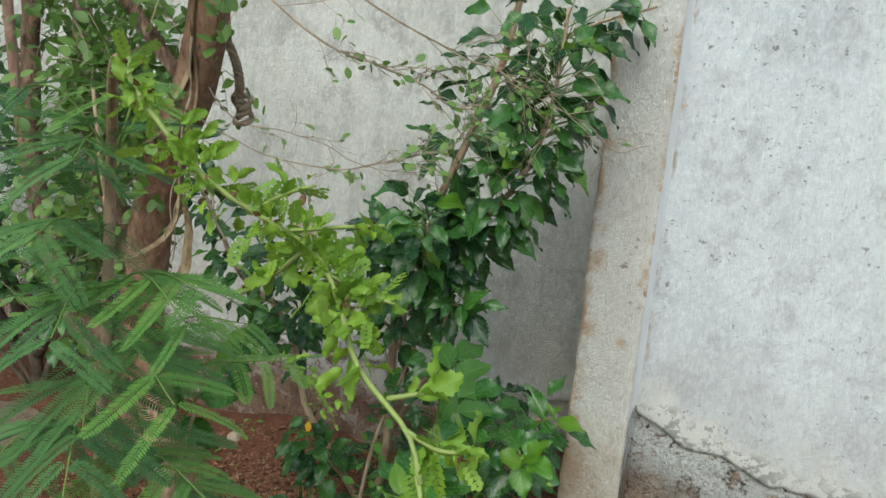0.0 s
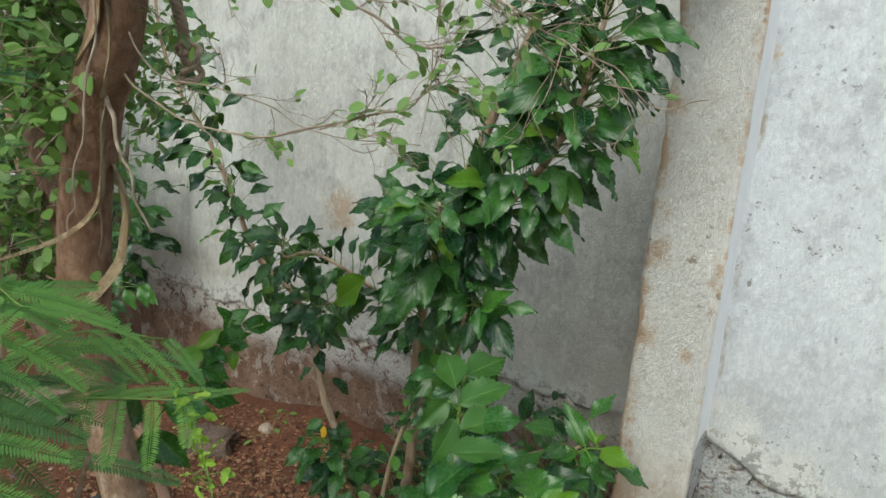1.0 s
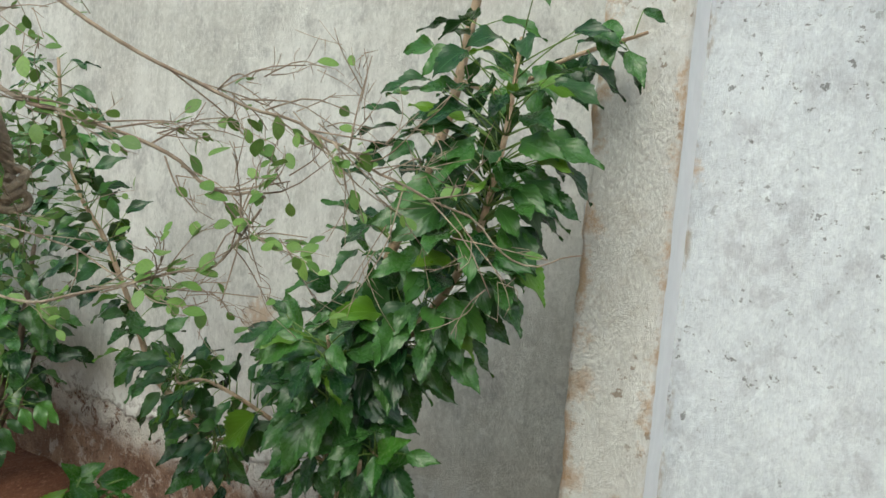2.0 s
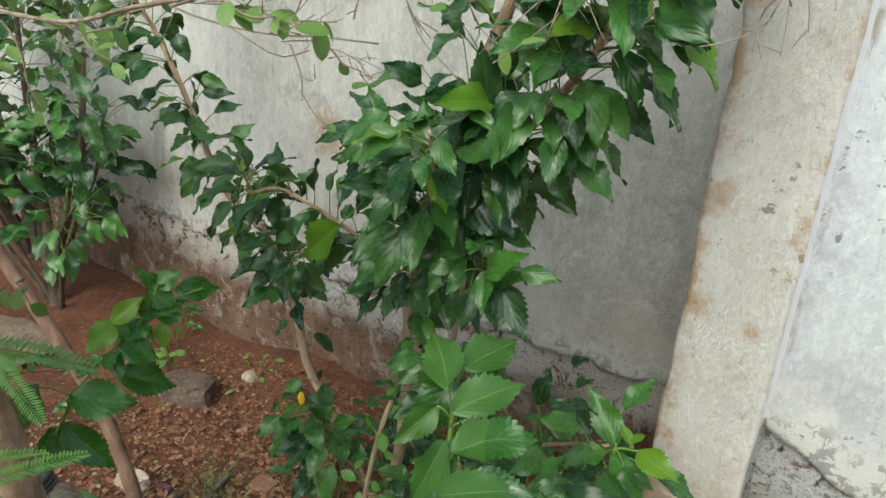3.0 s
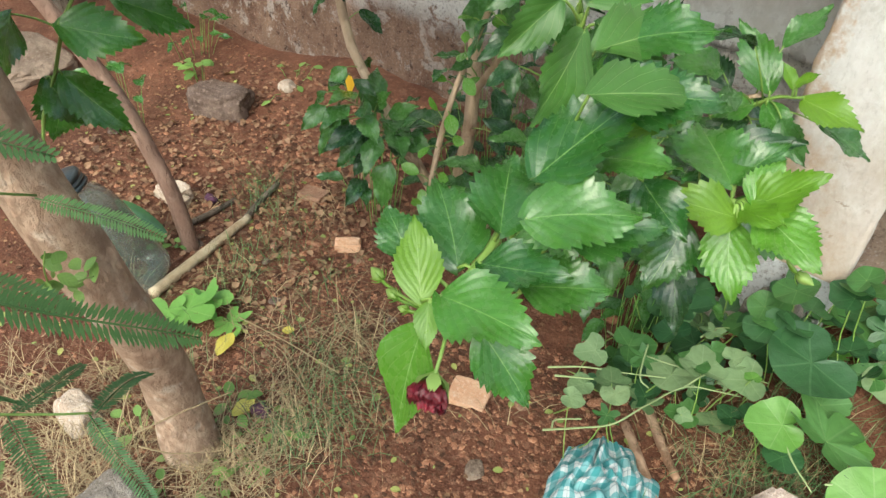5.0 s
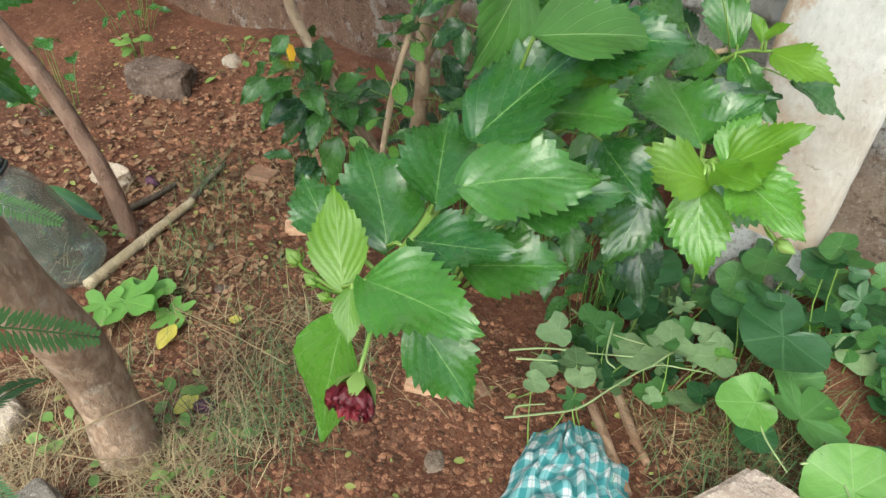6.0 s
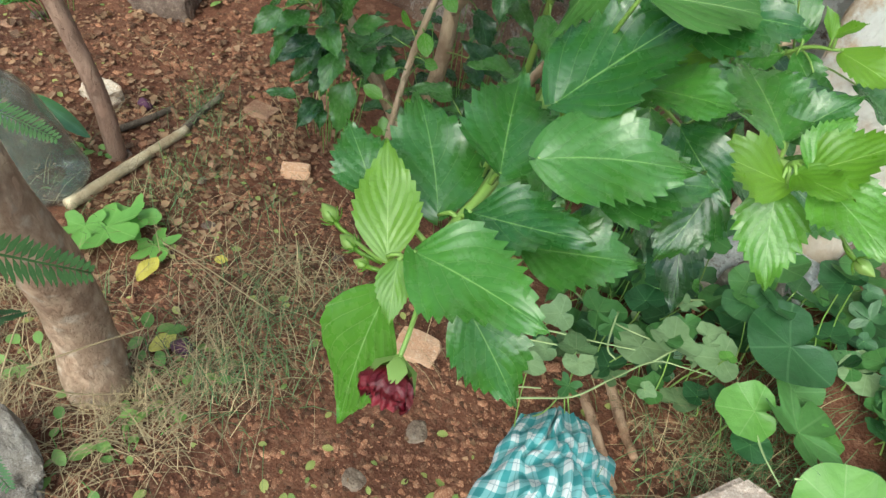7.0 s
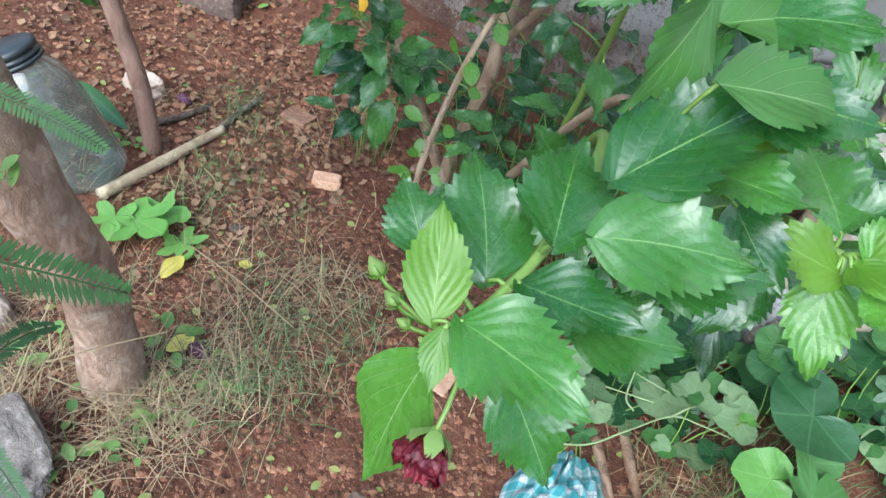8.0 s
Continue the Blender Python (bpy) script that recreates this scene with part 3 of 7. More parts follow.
build_ground()

# ---- walls ----
BACK_Y, RIGHT_Y, PIER_Y = 2.505, 2.31, 2.17
TOP = 2.7


def box_verts(x0, x1, y0, y1, z0, z1):
    v = [(x, y, z) for z in (z0, z1) for y in (y0, y1) for x in (x0, x1)]
    f = [(0, 2, 3, 1), (4, 5, 7, 6), (0, 1, 5, 4), (2, 6, 7, 3), (0, 4, 6, 2), (1, 3, 7, 5)]
    return v, f


def wall(name, x0, x1, y, low, mat, core_mat, seed, label):
    """A thick wall of worn masonry; its plaster coat is broken away along the foot."""
    core = Mesh()
    step = 0.025
    xs = np.arange(x0, x1 + 0.001, (x1 - x0) / max(2, round((x1 - x0) / step)))
    zs = list(np.arange(-0.25, 1.0, 0.02)) + [TOP]
    verts = []
    for z in zs:
        for x in xs:
            p = Vector((float(x), seed, float(z)))
            d = 0.010 * noise.noise(p * 6) + 0.008 * noise.noise(p * 15) + 0.005 * noise.noise(p * 38) if z < 1.0 else 0
            verts.append((float(x), y + 0.010 + max(-0.005 if z > low(float(x)) - 0.03 else -0.022, d), float(z)))
    n = len(xs)
    faces = [(j * n + i, j * n + i + 1, (j + 1) * n + i + 1, (j + 1) * n + i) for j in range(len(zs) - 1) for i in range(n - 1)]
    core.add(verts, faces, [(p[0], p[2] - low(p[0])) for p in verts])
    core.add(*box_verts(x0, x1, y + 0.06, y + 0.24, -0.3, TOP))
    ob = lone(name, core, core_mat, (0, 0, 0), label, "wall", kind="structure")
    coat = Mesh()
    step = 0.02 if x1 - x0 < 4 else 0.03
    xs = np.arange(x0, x1 + 0.001, (x1 - x0) / round((x1 - x0) / step))
    rows = [0, 0.0, 0.012, 0.03, 0.06, 0.1, 0.16, 0.25, 0.4, 0.6, 0.85, 1.15, 1.5, TOP]
    verts, uvs = [], []
    for r, up in enumerate(rows):
        for x in xs:
            x = float(x)
            p = Vector((x, seed * 1.7, 0))
            base = low(x) + 0.035 * noise.noise(p * 6) + 0.022 * noise.noise(p * 21) + 0.012 * noise.noise(p * 60)
            z = min(base + up, TOP) if up < 1.5 else (base + up if up < TOP else TOP)
            q = Vector((x, seed, z))
            bulge = 0.004 * noise.noise(q * 2.2) + 0.0015 * noise.noise(q * 9)
            yy = y + bulge + (0.035 if r == 0 else (0.003 if r == 1 else 0))
            verts.append((x, yy, z))
            uvs.append((x, z - base))
    n = len(xs)
    faces = [(j * n + i, j * n + i + 1, (j + 1) * n + i + 1, (j + 1) * n + i) for j in range(len(rows) - 1) for i in range(n - 1)]
    coat.add(verts, faces, uvs)
    part("plaster_coat", coat, mat, ob)
    return ob


wall("wall_back", -7.0, PIER_X0 + 0.03, BACK_Y, lambda x: float(np.interp(x, [-7, -2.4, -2.04, -1.5, -0.875, -0.7, -0.54, 0.0, 0.2, 0.37], [0.45, 0.48, 0.468, 0.465, 0.495, 0.518, 0.535, 0.57, 0.58, 0.597])),
     BACK_PLASTER, MASONRY, 1.0, "grey limewashed boundary wall, plaster broken off along its damp foot")
wall("wall_right", CORNER_X - 0.02, 6.0, RIGHT_Y, lambda x: float(np.interp(x, [0.6, 0.66, 0.70, 0.76, 0.9, 1.1, 3], [0.72, 0.695, 0.676, 0.655, 0.62, 0.60, 0.58])),
     RIGHT_PLASTER, MASONRY_DARK, 5.0, "white limewashed boundary wall with black mould, foot worn bare")


FLAKE = 0.715
FOOT = 0.37


def build_pier():
    mesh = Mesh()
    zs = np.arange(-0.2, TOP + 0.001, 0.025)
    ring = [(PIER_X0, 2.53), (PIER_X0, PIER_Y + 0.012), (PIER_X0 + 0.003, PIER_Y + 0.003), (PIER_X0 + 0.012, PIER_Y)]
    ring += [(PIER_X0 + 0.03 + 0.02 * k, PIER_Y) for k in range(5)]
    ring += [(PIER_X1 - 0.01, PIER_Y), (PIER_X1 - 0.002, PIER_Y + 0.003), (PIER_X1, PIER_Y + 0.012), (CORNER_X + 0.006, 2.25), (CORNER_X + 0.001, 2.299), (CORNER_X + 0.008, RIGHT_Y + 0.012)]
    verts, uvs = [], []
    for z in zs:
        for k, (x, y) in enumerate(ring):
            p = Vector((x * 1.0, y, float(z)))
            e = 1.0 if k in (1, 2, 3) else 0.35
            w = e * (0.006 * noise.noise(p * 9) + 0.004 * noise.noise(p * 27) + 0.003 * noise.noise(p * 70))
            verts.append((x + w * (1 if k < 7 else -1) * (0.3 if k > 11 else 1.0), y + 0.5 * w, float(z)))
            uvs.append((x, 1.0 if k < len(ring) - 4 and z > FOOT else float(z) - FOOT if k < len(ring) - 4 else float(z) - FLAKE))
    n = len(ring)
    faces = [(j * n + i, j * n + i + 1, (j + 1) * n + i + 1, (j + 1) * n + i) for j in range(len(zs) - 1) for i in range(n - 1)]
    mesh.add(verts, [], uvs)
    for f in (f for k, f in enumerate(faces) if k % (n - 1) < n - 4):
        mesh.f.append(f)
        rim = FOOT + 0.05 * noise.noise(Vector((verts[f[0]][0] * 14, 0, verts[f[0]][2] * 4)))
        mesh.mi.append(0 if verts[f[0]][2] > rim else 2)
    for f in (f for k, f in enumerate(faces) if k % (n - 1) >= n - 4):
        mesh.f.append(f)
        mesh.mi.append(1 if verts[f[0]][2] > FLAKE else 2)
    top = (len(zs) - 1) * n
    mesh.add(verts[top:], [tuple(range(n))])
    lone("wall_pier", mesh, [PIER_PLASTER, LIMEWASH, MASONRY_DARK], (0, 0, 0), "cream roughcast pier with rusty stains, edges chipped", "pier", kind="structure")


build_pier()


# ---- leaf meshes, shared by alike leaves ----
def shared(shapes, mat, name):
    return [s.data(name, [mat]) for s in shapes]


BIG_SHAPES = [leaf_shape(0.66 + 0.05 * (i % 3), 52, 4, 11 + i % 3, 0.16, 0.16 + 0.10 * (i % 2), 0.16 + 0.12 * (i % 3), 0.16, 0.33, 0.06, 1.30, i, 0.08 * (i - 2)) for i in range(5)]
OVATE_SHAPES = [leaf_shape(0.56, 44, 4, 11, 0.11, 0.24, 0.20, 0.10, 0.36, 0.05, 1.25, 81, -0.06), leaf_shape(0.60, 44, 4, 8, 0.04, 0.20, 0.16, 0.08, 0.40, 0.0, 1.35, 82, -0.16)]
MID_SHAPES = [leaf_shape(0.48 + 0.05 * (i % 3), 36, 3, 8 + i % 3, 0.11, 0.26 + 0.14 * (i % 2), 0.3 + 0.22 * (i % 3), 0.2, 0.37, 0.03, 1.15, i + 10, 0.12 * (i - 2)) for i in range(5)]
# LIT sets use the lit copy of the leaf green, DARK sets the shaded
BIG_LIT = shared(BIG_SHAPES, HIB_BIG, "leaf")
COLUMN_SHAPES = [leaf_shape(0.49 + 0.03 * (i % 3), 48, 4, 10 + i % 3, 0.17, 0.30 + 0.12 * (i % 2), 0.10 + 0.12 * (i % 3), 0.16, 0.34, 0.05, 1.25, i + 110, 0.10 * (i - 2)) for i in range(5)]
BIG_PALE = shared(COLUMN_SHAPES, HIB_PALE, "leaf")
COLUMN_FRESH = shared(COLUMN_SHAPES, HIB_FRESH, "leaf")
COLUMN_YOUNG = shared(COLUMN_SHAPES, HIB_YOUNG, "leaf")
COLUMN_DARK = shared(COLUMN_SHAPES, HIB_LEAF, "leaf")
BIG_FRESH = shared(BIG_SHAPES, HIB_FRESH, "leaf")
BIG_TENDER = shared(BIG_SHAPES, HIB_TENDER, "leaf")
BIG_YOUNG = shared(BIG_SHAPES, HIB_YOUNG, "leaf")
OVATE_FRESH = shared(OVATE_SHAPES, HIB_TENDER, "leaf")
OVATE_YOUNG = shared(OVATE_SHAPES, HIB_YOUNG, "leaf")
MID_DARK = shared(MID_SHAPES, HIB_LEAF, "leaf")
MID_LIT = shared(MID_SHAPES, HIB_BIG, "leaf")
MID_FRESH = shared(MID_SHAPES, HIB_FRESH, "leaf")
MID_YOUNG = shared(MID_SHAPES, HIB_YOUNG, "leaf")
OVAL_SHAPES = [leaf_shape(0.62, 8, 1, 0, 0, 0.2, 0.15 + 0.1 * i, 0, 0.5, 0, 0.62, i + 30) for i in range(3)]
OVAL = shared(OVAL_SHAPES, ROUND_LEAF, "leaf")
TWIG_OVAL = shared(OVAL_SHAPES, HIB_TENDER, "leaf")
FRONDS = shared([frond_shape(34, 0.125, 0.0255, 0.10 + 0.10 * i, i, 0.30) for i in range(4)], FROND, "frond")
NARROW = shared([frond_shape(38, 0.100, 0.0235, 0.04 + 0.06 * i, i + 20, 0.30) for i in range(3)], FROND, "frond")
FRONDS_FRESH = shared([frond_shape(31, 0.130, 0.027, 0.05 + 0.15 * i, i + 9, 0.30) for i in range(2)], FROND_LIGHT, "frond")
CURLED = shared([leaf_shape(0.46 + 0.06 * (i % 2), 14, 2, 7, 0.35, 0.5, 0.5 - 0.5 * (i % 2), 0.3, 0.55, 0, 0.6, i + 50) for i in range(4)], FROND_YOUNG, "young_leaf")
MINI = shared([frond_shape(6, 0.34 - 0.04 * (i % 2), 0.20, 0.15 * (i - 1), i + 40, 0.6) for i in range(3)], FROND_YOUNG, "young_leaf")
BROWNED = shared([leaf_shape(0.6, 8, 1, 4, 0.3, 0.6, 0.6, 0.4, 0.5, 0, 0.6, 60)], DRY_LEAF, "young_leaf")


def toward(rng, amount=1.0):
    return Vector((rng.uniform(-1, 1), rng.uniform(-1, 1), rng.uniform(-1, 1))) * amount


def leafy(owner, stalks, line, count, size, datas, rng, start=0.1, end=1.0, reach=0.05, sag=0.55, face=(0.2, -0.5, 0.8), spread=1.0, name="leaf", mass=None):
    """Leaves set spirally along a shoot, on short stalks, hanging outwards and turned to the light."""
    pts = spline(line, 40)
    for i in range(count):
        k = start + (end - start) * (i + 0.5 * rng.random()) / count
        q = min(38, int(k * 39))
        p, d = pts[q], (pts[q + 1] - pts[q]).normalized()
        a = i * 2.4 + rng.uniform(-0.5, 0.5)
        x = d.cross(Vector((0.2, 0.5, 0.84))).normalized()
        out = x * math.cos(a) + d.cross(x) * math.sin(a)
        out = (out * spread + Vector((0.15, -0.35, 0.1)) + d * 0.35).normalized()
        n = size * rng.uniform(0.72, 1.2) * (0.75 if k > 0.93 else 1)
        stalk = reach * rng.uniform(0.6, 1.4)
        base = p + out * stalk + Vector((0, 0, stalk * 0.15))
        tip = base + (out + Vector((0, 0, -sag * rng.uniform(0.4, 1.5))) + toward(rng, 0.25)).normalized() * n
        up = Vector(face) + toward(rng, 0.55)
        if mass:
            s, mm = MID_SHAPES[rng.randrange(5)], axes(base, tip, up, n)
            mass.add([mm @ Vector(q_) for q_ in s.v], s.f, s.uv)
        else:
            placed(name, datas[rng.randrange(len(datas))], owner, axes(base, tip, up, n))
        tube(stalks, [p, p + (base - p) * 0.5 + Vector((0, 0, 0.004)), base], 0.0016, 0.0011, 4, 4)


# ---- hibiscus bush against the wall ----
def hibiscus_bush():
    rng = random.Random(4)
    base = (-0.14, 2.12, ground_z(-0.14, 2.12))
    b = thing("hibiscus_bush", base, "tall hibiscus bush with dark glossy toothed leaves, growing by the wall", "bush")
    stalks, mass = Mesh(), Mesh()
    stems = [
        ([(-0.14, 2.12, 0.02), (-0.10, 2.11, 0.28), (-0.07, 2.1, 0.46), (-0.075, 2.1, 0.8), (0.0, 2.07, 1.1), (0.12, 2.06, 1.38), (0.2, 2.09, 1.62), (0.24, 2.1, 1.85), (0.3, 2.12, 2.15)], 0.016, 0.008),
        ([(-0.13, 2.12, 0.16), (-0.26, 2.1, 0.33), (-0.41, 2.1, 0.48), (-0.47, 2.1, 0.66), (-0.55, 2.08, 0.80), (-0.72, 2.06, 0.9), (-0.83, 2.06, 1.05), (-1.0, 2.06, 1.25), (-1.13, 2.05, 1.37), (-1.25, 2.05, 1.55), (-1.3, 2.05, 1.8)], 0.013, 0.005),
        ([(-0.12, 2.05, 0.1), (-0.09, 2.0, 0.26), (-0.045, 2.0, 0.52), (0.04, 2.0, 0.76), (0.1, 1.96, 0.92)], 0.007, 0.004),
        ([(0.0, 2.07, 1.08), (0.12, 1.97, 1.12), (0.28, 1.91, 1.22), (0.4, 1.9, 1.38), (0.43, 1.93, 1.56), (0.42, 1.98, 1.75)], 0.010, 0.004),
        ([(-0.075, 2.1, 0.82), (-0.16, 2.0, 0.93), (-0.3, 1.93, 1.0), (-0.45, 1.95, 0.96), (-0.56, 2.04, 0.99)], 0.006, 0.003),
        ([(-0.07, 2.1, 0.5), (0.04, 2.03, 0.64), (0.17, 1.93, 0.82), (0.25, 1.84, 1.0)], 0.008, 0.004),
        ([(-0.10, 2.10, 0.05), (0.09, 2.06, 0.36), (0.3, 2.03, 0.62), (0.47, 1.99, 0.735)], 0.007, 0.003),
        ([(-0.04, 2.08, 0.78), (0.06, 1.95, 0.95), (0.16, 1.86, 1.1), (0.2, 1.79, 1.22)], 0.006, 0.003),
        ([(0.22, 2.1, 1.7), (0.33, 2.09, 1.68), (0.45, 2.08, 1.73), (0.6, 2.08, 1.77)], 0.006, 0.003),
        ([(0.05, 2.07, 0.3), (0.2, 1.93, 0.56), (0.32, 1.78, 0.72), (0.4, 1.66, 0.76)], 0.007, 0.0045),
        ([(-0.2, 2.1, 0.26), (-0.26, 2.03, 0.38), (-0.32, 1.99, 0.45)], 0.004, 0.002),
        ([(-0.08, 2.08, 1.0), (-0.03, 1.98, 1.1), (0.0, 1.9, 1.18)], 0.005, 0.0025),
        ([(-0.45, 2.09, 0.72), (-0.36, 2.0, 0.82), (-0.2, 1.9, 0.9)], 0.005, 0.0025),
        ([(0.0, 2.07, 1.05), (0.10, 1.98, 0.99), (0.20, 1.91, 1.0), (0.295, 1.835, 1.02)], 0.005, 0.002),
    ]
    for pts, r0, r1 in stems:
        m = Mesh()
        tube(m, pts, r0, r1, 30, 8, 0.12, knots=0.04)
        part("stem", m, HIB_BARK, b)
    s = [p for p, _, _ in stems]
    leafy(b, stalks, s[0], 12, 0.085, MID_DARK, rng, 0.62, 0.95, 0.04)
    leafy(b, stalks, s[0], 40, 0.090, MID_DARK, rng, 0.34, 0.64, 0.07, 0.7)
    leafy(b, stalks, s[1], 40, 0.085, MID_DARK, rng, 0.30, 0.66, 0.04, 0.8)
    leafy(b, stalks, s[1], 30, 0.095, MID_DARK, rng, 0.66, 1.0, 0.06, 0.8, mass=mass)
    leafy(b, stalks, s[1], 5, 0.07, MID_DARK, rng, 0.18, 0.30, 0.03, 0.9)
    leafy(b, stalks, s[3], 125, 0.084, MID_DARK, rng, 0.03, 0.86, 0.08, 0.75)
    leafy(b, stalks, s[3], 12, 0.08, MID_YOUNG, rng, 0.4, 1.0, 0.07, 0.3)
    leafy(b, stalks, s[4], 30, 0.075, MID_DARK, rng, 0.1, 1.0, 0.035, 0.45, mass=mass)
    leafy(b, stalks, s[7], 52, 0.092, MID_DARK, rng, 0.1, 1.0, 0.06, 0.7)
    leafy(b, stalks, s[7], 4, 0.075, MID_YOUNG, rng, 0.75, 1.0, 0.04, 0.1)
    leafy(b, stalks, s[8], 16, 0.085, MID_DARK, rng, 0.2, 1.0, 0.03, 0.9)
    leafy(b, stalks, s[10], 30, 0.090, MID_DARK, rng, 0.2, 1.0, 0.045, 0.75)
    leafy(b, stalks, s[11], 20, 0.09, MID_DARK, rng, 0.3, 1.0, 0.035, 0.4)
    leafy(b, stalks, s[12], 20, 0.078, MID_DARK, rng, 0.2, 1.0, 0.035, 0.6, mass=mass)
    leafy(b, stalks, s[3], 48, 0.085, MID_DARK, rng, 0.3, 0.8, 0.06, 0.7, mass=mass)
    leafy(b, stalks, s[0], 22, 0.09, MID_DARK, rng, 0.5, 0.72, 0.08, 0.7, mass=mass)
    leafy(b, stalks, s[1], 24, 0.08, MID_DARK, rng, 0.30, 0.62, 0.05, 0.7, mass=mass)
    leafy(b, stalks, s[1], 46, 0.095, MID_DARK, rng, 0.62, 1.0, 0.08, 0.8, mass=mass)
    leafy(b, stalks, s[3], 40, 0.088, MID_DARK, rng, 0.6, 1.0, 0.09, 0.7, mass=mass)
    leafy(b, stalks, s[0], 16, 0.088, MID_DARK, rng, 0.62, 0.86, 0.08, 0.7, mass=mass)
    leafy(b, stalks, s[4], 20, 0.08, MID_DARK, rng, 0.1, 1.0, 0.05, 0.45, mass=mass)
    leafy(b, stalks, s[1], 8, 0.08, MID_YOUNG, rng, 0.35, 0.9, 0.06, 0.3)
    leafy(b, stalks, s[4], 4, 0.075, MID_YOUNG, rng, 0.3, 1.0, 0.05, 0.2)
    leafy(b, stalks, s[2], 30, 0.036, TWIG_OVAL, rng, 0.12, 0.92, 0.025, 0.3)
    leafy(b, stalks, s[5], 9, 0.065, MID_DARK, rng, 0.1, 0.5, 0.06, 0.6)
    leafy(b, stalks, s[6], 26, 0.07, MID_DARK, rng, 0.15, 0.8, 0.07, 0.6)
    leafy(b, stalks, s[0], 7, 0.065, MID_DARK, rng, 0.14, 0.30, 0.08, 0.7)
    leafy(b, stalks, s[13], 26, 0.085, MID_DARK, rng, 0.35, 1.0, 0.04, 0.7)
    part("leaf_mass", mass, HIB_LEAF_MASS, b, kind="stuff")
    tube(stalks, [(-0.03, 1.98, 1.10), (-0.035, 1.91, 1.05), (-0.044, 1.850, 1.004)], 0.0016, 0.0011, 6, 4)
    part("stalk_mass", stalks, GREEN_STEM, b, kind="stuff")
    for base_, tip_, data, up in (((0.298, 1.830, 1.023), (0.362, 1.820, 1.073), COLUMN_FRESH[1], (0.0, -0.8, 0.5)), ((0.292, 1.830, 1.021), (0.322, 1.794, 0.974), COLUMN_FRESH[3], (0.2, -0.9, 0.3)),
                                  ((0.303, 1.860, 0.999), (0.371, 1.840, 0.936), COLUMN_DARK[2], (0.4, -0.8, 0.4)), ((0.289, 1.870, 1.001), (0.353, 1.850, 1.026), COLUMN_DARK[0], (0.0, -0.8, 0.5)), ((0.245, 1.880, 1.071), (0.304, 1.860, 1.033), COLUMN_DARK[4], (0.3, -0.8, 0.5))):
        placed("leaf", data, b, axes(base_, tip_, up))
    placed("leaf", COLUMN_YOUNG[3], b, axes((-0.044, 1.850, 1.004), (-0.147, 1.850, 0.906), (0.3, -0.8, 0.4)))
    bloom = Mesh()
    for i in range(3):
        bloom.add([(-0.298 + 0.004 * i, 1.985, 0.50), (-0.292 + 0.006 * i, 1.983, 0.485), (-0.302 + 0.003 * i, 1.986, 0.455), (-0.312, 1.987 + 0.003 * i, 0.48)], [(0, 1, 2, 3)])
    part("yellow_leaf", bloom, PETAL_YELLOW, b, "small withered yellow leaf")
    return b


bush = hibiscus_bush()


